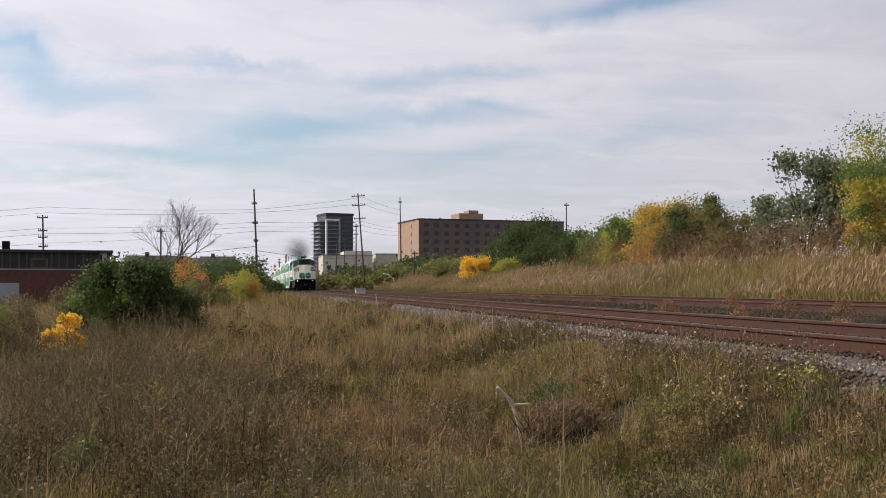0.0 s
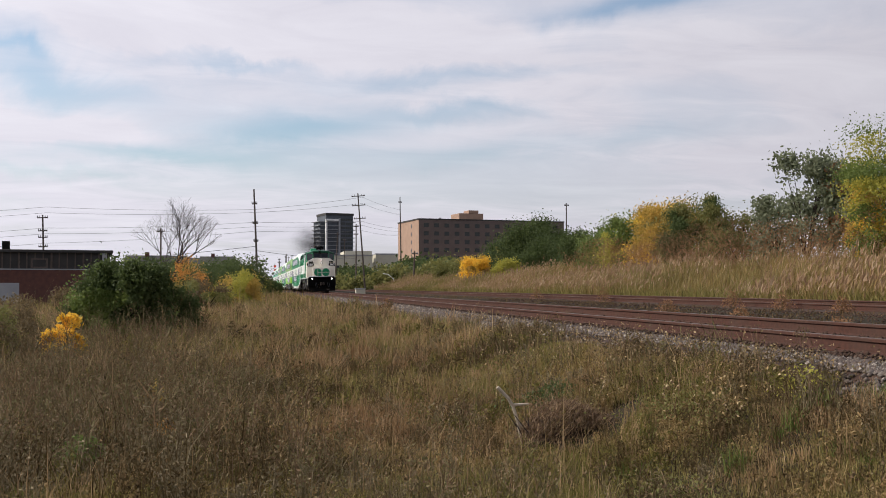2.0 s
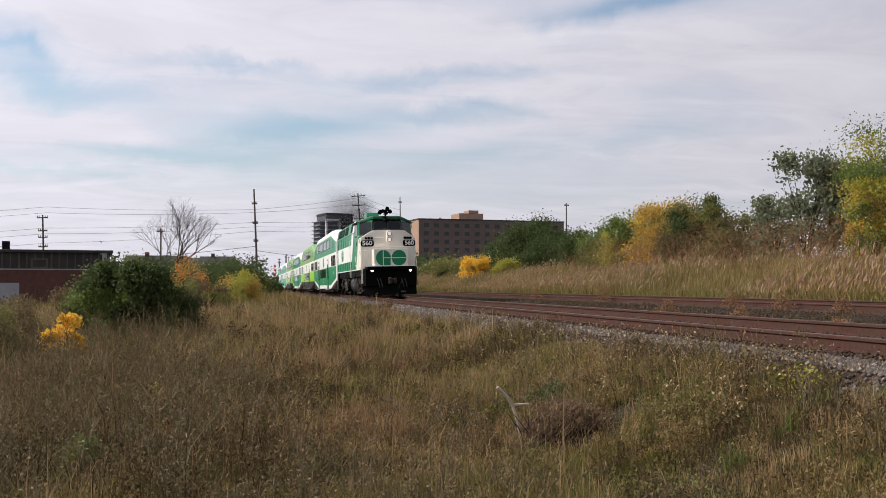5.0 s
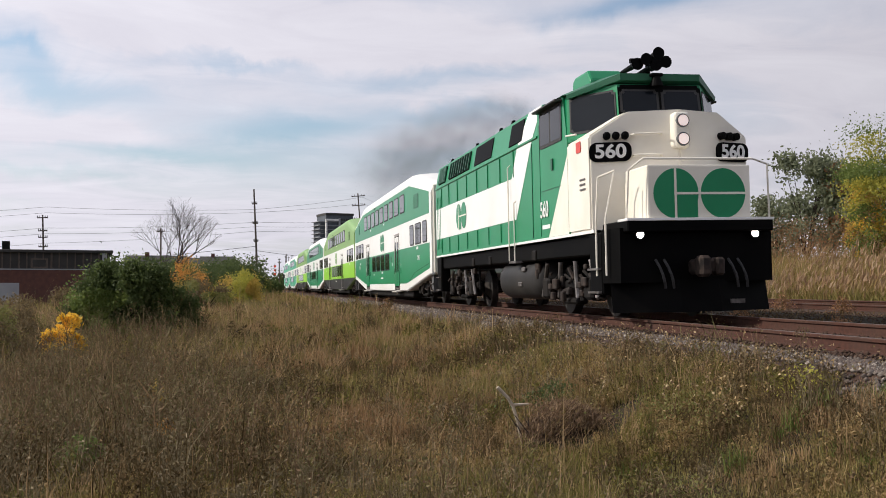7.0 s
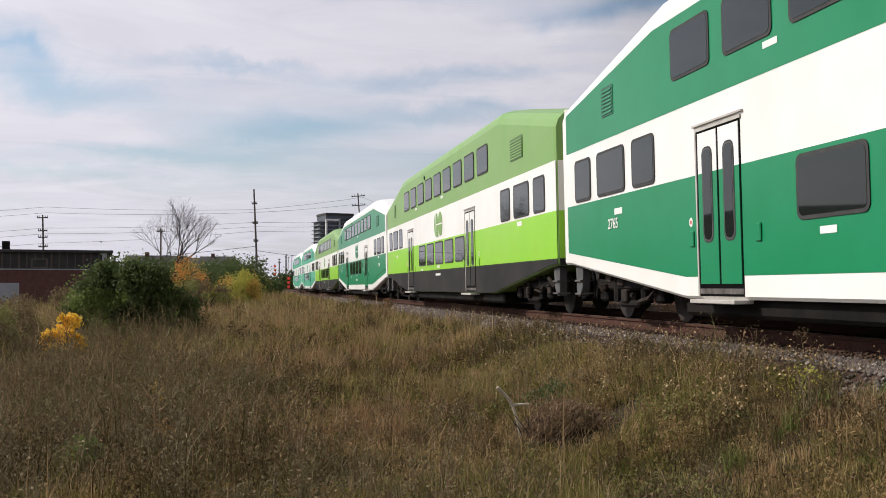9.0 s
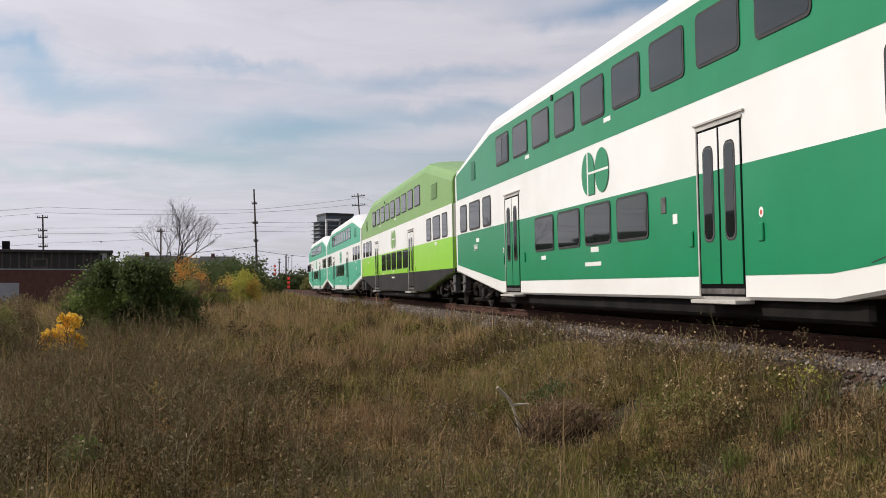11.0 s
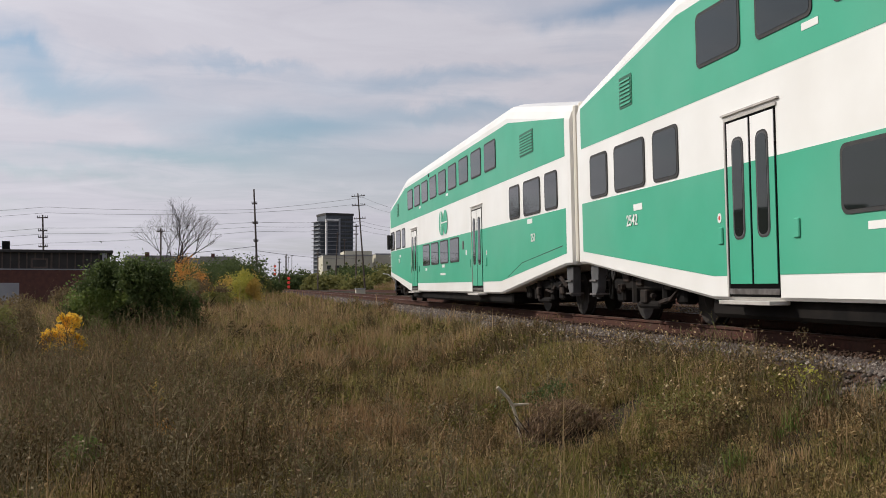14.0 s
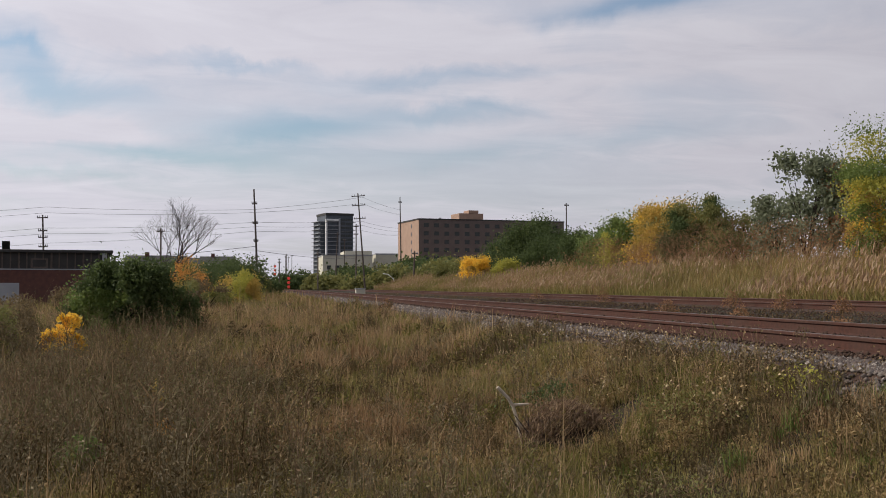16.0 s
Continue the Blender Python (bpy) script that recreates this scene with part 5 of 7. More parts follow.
def mesh_of(name, verts, sizes, loops, material, parent=None):
    """A mesh from flat arrays: vertex places, face sizes, face corners."""
    me = bpy.data.meshes.new(name)
    me.vertices.add(len(verts))
    me.vertices.foreach_set("co", np.asarray(verts, np.float32).ravel())
    me.loops.add(len(loops))
    me.loops.foreach_set("vertex_index", np.asarray(loops, np.int32))
    me.polygons.add(len(sizes))
    starts = np.concatenate(([0], np.cumsum(sizes)[:-1]))
    me.polygons.foreach_set("loop_start", starts.astype(np.int32))
    me.update(calc_edges=True)
    me.validate()
    me.materials.append(M[material] if isinstance(material, str) else material)
    ob = new(name, me)
    ob.parent = parent
    return ob


def blades(name, base, height, width, lean, material, parent=None, wind=(0.0, 0.0)):
    """Bent tapering blades: one quad and one tip triangle each."""
    n = len(base)
    a = rng.uniform(0, 2 * np.pi, n)
    side = np.stack([np.cos(a), np.sin(a), np.zeros(n)], 1) * (width / 2)[:, None]
    b = rng.uniform(0, 2 * np.pi, n)
    off = np.stack([np.cos(b), np.sin(b), np.zeros(n)], 1) * (lean * height)[:, None]
    off[:, 0] += wind[0] * height
    off[:, 1] += wind[1] * height
    up = np.zeros((n, 3))
    up[:, 2] = height
    mid = base + up * 0.55 + off * 0.3
    tip = base + up * np.sqrt(np.clip(1 - 0.4 * lean ** 2, 0.2, 1))[:, None] + off
    v = np.stack([base - side, base + side, mid + side * 0.8, mid - side * 0.8, tip], 1).reshape(-1, 3)
    i = np.arange(n)[:, None] * 5
    loops = (i + np.array([0, 1, 2, 3, 3, 2, 4])).ravel()
    sizes = np.tile([4, 3], n)
    return mesh_of(name, v, sizes, loops, material, parent)


def leaves(name, centre, size, material, parent=None, flat=0.0, aspect=0.6):
    """Small folded rhombic leaves turned every way."""
    n = len(centre)
    d = rng.normal(size=(n, 3))
    d[:, 2] *= 1 - flat
    d /= np.linalg.norm(d, axis=1)[:, None]
    e = np.cross(d, rng.normal(size=(n, 3)))
    e /= np.linalg.norm(e, axis=1)[:, None]
    d, e = d * size[:, None], e * (size * aspect)[:, None]
    v = np.stack([centre - d * 0.5, centre + e * 0.5, centre + d * 0.5, centre - e * 0.5], 1).reshape(-1, 3)
    i = np.arange(n)[:, None] * 4
    return mesh_of(name, v, np.full(n, 4), (i + np.arange(4)).ravel(), material, parent)


def heights(xy):
    return np.array([ground_z(x, y) for x, y in xy])


def field(n, r0, r1, a0, a1, xmax, xmin=-60):
    """Random places of a fan of ground before the camera's standpoint, up to the ballast."""
    out = np.empty((0, 2))
    while len(out) < n:
        r = np.sqrt(rng.uniform(r0 ** 2, r1 ** 2, 2 * n))
        a = np.radians(rng.uniform(a0, a1, 2 * n))
        p = np.stack([r * np.sin(a), r * np.cos(a)], 1)
        edge = xmax + 0.95 * np.clip((26 - p[:, 1]) / 12, 0, 1) + 0.35 * np.sin(p[:, 1] * 0.8) + 0.25 * np.sin(p[:, 1] * 2.3 + 1) + rng.normal(0, 0.15, len(p))
        heap = ((p[:, 0] - 3.5) / 0.9) ** 2 + ((p[:, 1] - 11.0) / 0.55) ** 2 < 1
        track = (np.abs(p[:, 0] - 2.2 - 0.2 * np.sin(p[:, 1] * 0.21)) < 0.16 + 0.004 * p[:, 1]) & (p[:, 1] > 20) & (p[:, 1] < 95)   # trodden path
        out = np.concatenate([out, p[(p[:, 0] < edge) & (p[:, 0] > xmin) & ~heap & ~(track & (rng.uniform(0, 1, len(p)) < 0.85))]])
    return out[:n]


def clumpy(xy, s, seed):
    return np.array([noise.noise(Vector((x * s, y * s, seed))) for x, y in xy])


def grass_zone(n, r0, r1, h, w, name="grass", material="grass", a0=-16, a1=37, keep=None, xmax=4.9, label="dry brown and olive autumn grass", tall=0.85):
    xy = field(n, r0, r1, a0, a1, xmax)
    c = clumpy(xy, 0.55, 2.0) + 0.6 * clumpy(xy, 1.7, 5.0)
    if keep is not None:
        m = keep(xy, c)
        xy, c = xy[m], c[m]
    base = np.column_stack([xy, heights(xy) - 0.02])
    low = 1 - 0.5 * np.clip((xy[:, 0] - 3.2) / 2.0, 0, 1)          # shorter towards the stones
    hh = h * np.exp(rng.normal(0, 0.32, len(xy))) * (1 + tall * c) * low
    hh = np.clip(hh, 0.05, None)
    ww, ln = w * rng.uniform(0.6, 1.4, len(xy)), np.abs(rng.normal(0.34, 0.36, len(xy)))
    patch = clumpy(xy, 0.26, 77.0) + 0.5 * clumpy(xy, 0.8, 78.0) + rng.normal(0, 0.12, len(xy))
    kinds = [(np.abs(patch) < 0.2, material, label)]
    if material == "grass":
        kinds += [(patch >= 0.2, "russet_grass", "russet dry autumn grass in patches"), (patch <= -0.2, "olive_grass", "olive green grass in patches")]
    else:
        kinds = [(np.ones(len(xy), bool), material, label)]
    for m, mt, lb in kinds:
        tagged(blades(name, base[m], hh[m], ww[m], ln[m], mt), lb, "grass", kind="stuff")


def dry(xy, c):
    return np.ones(len(xy), bool)


grass_zone(150000, 6.5, 12, 0.115, 0.0065, tall=1.2)
grass_zone(120000, 12, 20, 0.17, 0.010, tall=1.1)
grass_zone(90000, 20, 40, 0.27, 0.018)
grass_zone(60000, 40, 130, 0.42, 0.045, xmax=4.75)
grass_zone(22000, 6.5, 12, 0.075, 0.009, "short_grass", "green_grass", keep=lambda xy, c: (c < -0.05) & (xy[:, 0] < 2.6), label="short green grass between the dry tufts")
grass_zone(24000, 0.5, 6.6, 0.16, 0.010, a0=-180, a1=180)
grass_zone(30000, 6.5, 30, 0.26, 0.018, a0=37, a1=344)
grass_zone(9000, 8.0, 20, 0.36, 0.006, "tall_grass", "straw", keep=lambda xy, c: c > 0.12, label="tall straw-coloured grass stalks")
grass_zone(16000, 20, 50, 0.50, 0.013, "tall_grass", "straw", keep=lambda xy, c: c > 0.0, label="tall straw-coloured grass stalks farther off")


def herb_clumps(n, r0, r1, h, rad, per, size, material, label, seed, xmax=4.7, keep=0.0, a0=-16, a1=37):
    """Bushy dead forbs: a dome of fine narrow leaves on a fan of stems, in drifts."""
    xy = field(n, r0, r1, a0, a1, xmax)
    xy = xy[clumpy(xy, 0.33, 200.0 + seed) + 0.4 * clumpy(xy, 1.3, 210.0 + seed) > keep]
    n = len(xy)
    root = np.column_stack([xy, heights(xy)])
    hc = h * np.exp(rng.normal(0, 0.35, n))
    rc = rad * np.exp(rng.normal(0, 0.3, n))
    q = np.abs(rng.normal(0, 0.5, (n, per)))
    a = rng.uniform(0, 2 * np.pi, (n, per))
    z = hc[:, None] * np.exp(-q ** 2) * rng.uniform(0.05, 1.0, (n, per)) ** 0.55
    p = root[:, None, :] + np.stack([q * rc[:, None] * np.cos(a), q * rc[:, None] * np.sin(a), z], 2)
    stem_n = 12
    base = np.repeat(root, stem_n, 0) + np.column_stack([rng.normal(0, 0.25 * rad, (n * stem_n, 2)), np.zeros(n * stem_n)])
    st = blades("herbs", base, np.repeat(hc, stem_n) * rng.uniform(0.5, 1.25, n * stem_n), np.full(n * stem_n, size * 0.35), np.abs(rng.normal(0.35, 0.25, n * stem_n)), material)
    p = p.reshape(-1, 3)
    leaves("herb_leaves", p, size * rng.uniform(0.5, 1.7, len(p)), material, st, aspect=0.38)
    tagged(st, label, "herbs", kind="stuff")


herb_clumps(1000, 6.5, 13, 0.20, 0.20, 110, 0.024, "herb_dark", "dark brown bushy dead herbs in drifts", 1, keep=0.02)
herb_clumps(1300, 6.5, 13, 0.16, 0.20, 110, 0.024, "herb_olive", "olive bushy herbs in the grass", 2, keep=0.0)
herb_clumps(1000, 6.5, 13, 0.15, 0.18, 100, 0.024, "herb_tan", "tan dry herbs in the grass", 3, keep=0.05)
herb_clumps(800, 6.5, 13, 0.17, 0.16, 100, 0.022, "herb_grey", "grey-brown dry herbs in the grass", 4, keep=0.08)
herb_clumps(1100, 13, 24, 0.26, 0.26, 90, 0.042, "herb_dark", "dark brown bushy dead herbs farther off", 5, keep=0.05)
herb_clumps(1000, 13, 24, 0.22, 0.26, 90, 0.042, "herb_olive", "olive bushy herbs farther off", 6, keep=0.05)
herb_clumps(700, 13, 24, 0.22, 0.24, 80, 0.042, "herb_grey", "grey-brown dry herbs farther off", 7, keep=0.08)
herb_clumps(900, 24, 55, 0.36, 0.45, 70, 0.085, "herb_dark", "dark brown herbs across the meadow", 8, keep=0.12)
herb_clumps(900, 24, 55, 0.32, 0.45, 70, 0.085, "herb_olive", "olive herbs across the meadow", 9, keep=0.10)
herb_clumps(430, 8, 22, 0.40, 0.30, 150, 0.034, "herb_dark", "tall dark dead herbs beside the thicket", 10, xmax=-0.9, keep=-0.15, a0=-16, a1=4)
herb_clumps(560, 8, 22, 0.38, 0.26, 140, 0.032, "herb_grey", "tall grey-brown dead herbs beside the thicket", 11, xmax=-0.7, keep=0.0, a0=-16, a1=4)


def weeds(n, r0, r1, h, name, label, xmax=4.6, xmin=-60, a0=-16, a1=37, seed_size=0.018, keep=-0.1):
    """Dead forbs: a stem, thin side twigs and dry seed heads."""
    xy = field(n, r0, r1, a0, a1, xmax, xmin)
    c = clumpy(xy, 0.35, 9.0)
    xy = xy[c > keep]
    n = len(xy)
    base = np.column_stack([xy, heights(xy)])
    hh = h * np.exp(rng.normal(0, 0.3, n))
    k = 9
    stem = blades(name, base, hh, np.full(n, 0.011), np.abs(rng.normal(0.1, 0.1, n)), "weed")
    f = rng.uniform(0.35, 1.0, (n, k))
    tb = base[:, None, :] + np.stack([rng.normal(0, 0.02, (n, k)), rng.normal(0, 0.02, (n, k)), f * hh[:, None]], 2)
    twig_h = (rng.uniform(0.12, 0.32, (n, k)) * hh[:, None]).ravel()
    ob = blades(name + "_twigs", tb.reshape(-1, 3), twig_h, np.full(n * k, 0.008), np.abs(rng.normal(0.9, 0.3, n * k)), "weed", stem)
    sp = tb.reshape(-1, 3) + np.column_stack([rng.normal(0, 0.07, n * k), rng.normal(0, 0.07, n * k), twig_h * 0.8])
    sp = np.concatenate([sp, sp + rng.normal(0, 0.03, sp.shape), sp + rng.normal(0, 0.05, sp.shape)])
    leaves(name + "_leaves", sp, seed_size * 1.35 * rng.uniform(0.6, 1.5, len(sp)), "weed", stem)
    tagged(stem, label, "weeds", kind="stuff")
    return stem


weeds(750, 7.0, 16, 0.34, "weeds", "brown dead weed stalks in the grass")
weeds(800, 8, 19, 0.45, "weeds", "tall dark dead weeds in the near meadow", xmax=-0.6, keep=-0.1, seed_size=0.02)
weeds(1500, 16, 55, 0.45, "weeds", "dark brown dead weed stalks", xmax=3.6)
weeds(1400, 9, 30, 0.6, "weeds", "tall dark dead weeds beside the thicket", xmax=-1.2, keep=-0.4)


def low_herbs(n, r0, r1, size, zmax, material, label, seed):
    """Small curled leaves and broken stalks among the grass."""
    xy = field(n, r0, r1, -16, 37, 4.7)
    xy = xy[clumpy(xy, 0.7, seed) + 0.5 * clumpy(xy, 2.2, seed + 3) > -0.05]
    z = heights(xy) + rng.uniform(0.02, 1, len(xy)) * zmax * (0.6 + 0.8 * clumpy(xy, 1.1, seed + 5))
    ob = leaves("low_herbs", np.column_stack([xy, z]), size * rng.uniform(0.5, 1.6, len(xy)), material)
    tagged(ob, label, "herbs", kind="stuff")


low_herbs(40000, 7, 16, 0.022, 0.16, "grass", "curled dry leaves in the grass", 60.0)
low_herbs(40000, 16, 40, 0.045, 0.26, "russet_grass", "russet leaves in the farther grass", 80.0)


def flower_strip():
    """Dry flower heads on the edge of the stones."""
    n = 460
    xy = np.column_stack([rng.uniform(4.0, 5.95, n), rng.uniform(8.5, 26, n)])
    base = np.column_stack([xy, heights(xy)])
    hh = rng.uniform(0.12, 0.38, n)
    st = blades("dry_flowers", base, hh, np.full(n, 0.012), np.full(n, 0.15), "weed")
    top = np.repeat(base + np.column_stack([np.zeros(n), np.zeros(n), hh]), 9, 0) + rng.normal(0, 0.055, (n * 9, 3))
    leaves("flower_heads", top, rng.uniform(0.02, 0.045, len(top)), "seed", st)
    low = np.repeat(base, 14, 0) + np.column_stack([rng.normal(0, 0.09, n * 14), rng.normal(0, 0.09, n * 14), rng.uniform(0, 0.3, n * 14)])
    leaves("flower_leaves", low, rng.uniform(0.02, 0.05, len(low)), "herb_dark", st, aspect=0.4)
    tagged(st, "dried pale flower heads along the stones", "flowers", kind="stuff")


flower_strip()


def forb(x, y, h, spread, n, size, leaf, label):
    """A low leafy clump."""
    z = ground_z(x, y)
    th = thing("shrub", label, "shrub", Matrix.Translation((x, y, z)), group="low green clumps")
    p = rng.normal(size=(n, 3)) * np.array([spread, spread, 0.0]) * 0.5
    p[:, 2] = rng.uniform(0.02, 1, n) ** 0.8 * h * np.exp(-(p[:, 0] ** 2 + p[:, 1] ** 2) / (spread ** 2))
    leaves("leaves", p, size * rng.uniform(0.6, 1.5, n), LEAF[leaf], th)["kind"] = "stuff"
    m = 14
    b = rng.normal(size=(m, 3)) * spread * 0.25
    b[:, 2] = 0
    blades("stalk", b, rng.uniform(0.5, 1.0, m) * h, np.full(m, 0.012), np.full(m, 0.25), "weed", th)["kind"] = "stuff"


forb(3.9, 12.8, 0.36, 0.5, 900, 0.04, "dark", "green leafy weed beside the ballast")
forb(4.95, 8.7, 0.34, 0.26, 260, 0.03, "lime", "small yellow-green weed at the edge of the stones")
forb(-1.6, 10.5, 0.42, 0.42, 1100, 0.04, "green", "green leafy weed in the dry grass")
forb(-1.75, 6.9, 0.25, 0.4, 600, 0.05, "lime", "yellow-green low weed in the grass")
forb(3.6, 8.0, 0.18, 0.7, 1000, 0.026, "olive", "olive low weed in the grass")
forb(4.4, 9.6, 0.24, 0.8, 1100, 0.026, "olive", "olive leafy patch in the grass")
forb(0.5, 8.0, 0.13, 0.8, 1200, 0.028, "green", "green low patch in the grass")


def tussocks(n, r0, r1, h, w, material, label, per=55, xmax=4.6, seed=1.0, keep=-0.05):
    """Separate clumps of long blades that fan out from one root."""
    xy = field(n, r0, r1, -16, 37, xmax)
    xy = xy[clumpy(xy, 0.3, 50.0 + seed) > keep]
    n = len(xy)
    root = np.column_stack([xy, heights(xy) - 0.02])
    hc = h * np.exp(rng.normal(0, 0.25, n))
    base = np.repeat(root, per, 0)
    rad = np.abs(rng.normal(0, 0.10, n * per))
    a = rng.uniform(0, 2 * np.pi, n * per)
    base = base + np.column_stack([rad * np.cos(a), rad * np.sin(a), np.zeros(n * per)])
    hh = np.repeat(hc, per) * rng.uniform(0.5, 1.1, n * per)
    ob = blades("tussock_grass", base, hh, w * rng.uniform(0.7, 1.3, n * per), np.abs(rng.normal(0.35, 0.3, n * per)), material)
    tagged(ob, label, "grass", kind="stuff")


tussocks(200, 7, 18, 0.24, 0.006, "straw", "straw-coloured grass tussocks", seed=1)
tussocks(220, 7, 20, 0.20, 0.007, "green_grass", "dull green grass tussocks", seed=2, keep=0.0)
tussocks(260, 7, 24, 0.26, 0.007, "weed", "dark brown dry tussocks", seed=3, keep=0.05)
tussocks(700, 18, 50, 0.46, 0.018, "straw", "straw-coloured grass tussocks farther off", 40, seed=4)
tussocks(700, 18, 50, 0.42, 0.020, "weed", "dark brown tussocks farther off", 36, seed=5)


BRUSHWOOD = foliage("dead_brushwood", (0.035, 0.022, 0.016), (0.13, 0.085, 0.058), (0.06, 0.038, 0.028), (0.28, 0.20, 0.14))


def stump():
    """A heap of dead brush with a forked bleached stick."""
    z = ground_z(3.2, 11.3)
    th = thing("brush_heap", "dark heap of dead twigs with a bleached forked stick", "dead brush", Matrix.Translation((3.15, 11.25, z)))
    n = 6500
    u = rng.uniform(-0.2, 1.5, n)
    prof = np.interp(u, [-0.2, 0.05, 0.35, 0.7, 1.1, 1.5], [0.10, 0.44, 0.52, 0.36, 0.20, 0.02])
    p = np.column_stack([u, rng.normal(0, 0.22, n), prof * rng.uniform(0.0, 1, n) ** 0.6])
    blades("brushwood", p, rng.uniform(0.03, 0.12, n), rng.uniform(0.005, 0.011, n), rng.uniform(0.6, 2.2, n), BRUSHWOOD, th, wind=(0.9, -0.3))
    bm = bmesh.new()
    for k in range(34):
        x = random.uniform(-0.1, 1.1)
        rod(bm, (x, random.uniform(-0.2, 0.2), 0.0), (x + random.uniform(-0.3, 0.3), random.uniform(-0.2, 0.2), random.uniform(0.2, 0.45)), 0.010, 0.004, 5)
    part("branchwork", bm, "bark", th)["kind"] = "stuff"
    bm = pipe([(-0.14, 0.08, 0.0), (-0.21, 0.02, 0.30), (-0.26, 0.02, 0.46), (-0.32, 0.02, 0.56), (-0.44, 0.02, 0.68)], 0.019, 7)
    rod(bm, (-0.25, 0, 0.48), (-0.09, 0, 0.49), 0.017, 0.011, 6)
    rod(bm, (-0.21, 0, 0.30), (-0.14, 0.02, 0.20), 0.012, 0.006, 6)
    part("forked_stick", bm, "bleached", th, "bleached forked stick")


stump()


def dead_stalk():
    x, y = -1.01, 11.4
    th = thing("dead_sapling", "thin bare dead sapling in the grass", "sapling", Matrix.Translation((x, y, ground_z(x, y))))
    bm = pipe([(0, 0, 0), (0.02, 0, 0.35), (0.0, 0, 0.62)], 0.009, 6)
    rod(bm, (0.0, 0, 0.62), (-0.16, 0, 0.85), 0.011, 0.006, 6)
    rod(bm, (0.0, 0, 0.62), (0.10, 0.02, 0.78), 0.010, 0.005, 6)
    rod(bm, (0.02, 0, 0.45), (0.14, 0, 0.60), 0.008, 0.004, 6)
    part("stem", bm, "straw", th)


dead_stalk()
forb(-1.25, 14.6, 0.60, 0.22, 260, 0.05, "gold", "golden dry stalks standing in the meadow")
forb(-0.95, 12.0, 0.40, 0.30, 500, 0.035, "orange", "tan dry clump beside the dead sapling")


def pebbles(name, n, x0, x1, y0, y1, zf, label, lo=0.018, hi=0.046, material="stone"):
    """Loose crushed stone, eight-faced splinters."""
    yy = y0 + (y1 - y0) * rng.uniform(0, 1, n) ** 1.6
    c = np.column_stack([rng.uniform(x0, x1, n), yy, np.zeros(n)])
    if x0 < 5.5:
        c[:, 0] = np.where((yy < 18) & (rng.uniform(0, 1, n) < 0.85), rng.uniform(5.6, x1, n), c[:, 0])
    c[:, 2] = [zf(x, y) for x, y in c[:, :2]]
    r = rng.uniform(lo, hi, n) * (1 + 0.012 * (yy - y0))
    octa = np.array([[1, 0, 0], [-1, 0, 0], [0, 1, 0], [0, -1, 0], [0, 0, 0.8], [0, 0, -0.8]], float)
    v = octa[None] * r[:, None, None] * rng.uniform(0.55, 1.25, (n, 6, 1))
    a = rng.uniform(0, np.pi, n)
    rot = np.zeros((n, 3, 3))
    rot[:, 0, 0], rot[:, 0, 1], rot[:, 1, 0], rot[:, 1, 1], rot[:, 2, 2] = np.cos(a), -np.sin(a), np.sin(a), np.cos(a), 1
    v = np.einsum("nij,nkj->nki", rot, v) + c[:, None, :]
    f = np.array([0, 2, 4, 2, 1, 4, 1, 3, 4, 3, 0, 4, 2, 0, 5, 1, 2, 5, 3, 1, 5, 0, 3, 5])
    loops = (np.arange(n)[:, None] * 6 + f).ravel()
    tagged(mesh_of(name, v.reshape(-1, 3), np.full(n * 8, 3), loops, material), label, "ballast", kind="stuff")


def bed_z(x, y):
    return 0.040 * (min(max(x - TRACK_X, -1.6), 1.9) + 0.755) + float(np.interp(x - TRACK_X, [-3.3, -2.6, -2.3, -1.75, -1.3, 1.3, 1.75], [-0.98, -0.58, -0.40, -0.19, -0.16, -0.16, -0.19]))


pebbles("ballast_stones", 30000, 4.9, 6.05, 7.5, 75, bed_z, "loose grey crushed stones beside the rail")
pebbles("ballast_stones", 9000, 8.9, 16.2, 11, 60, lambda x, y: ground_z(x, y) + 0.005, "rust-brown stones strewn between the two tracks", 0.02, 0.045, "rusty_stone")
pebbles("ballast_stones", 7000, 6.0, 8.8, 9, 50, bed_z, "rust-stained crushed stones between the rails", 0.015, 0.035, "rusty_stone")


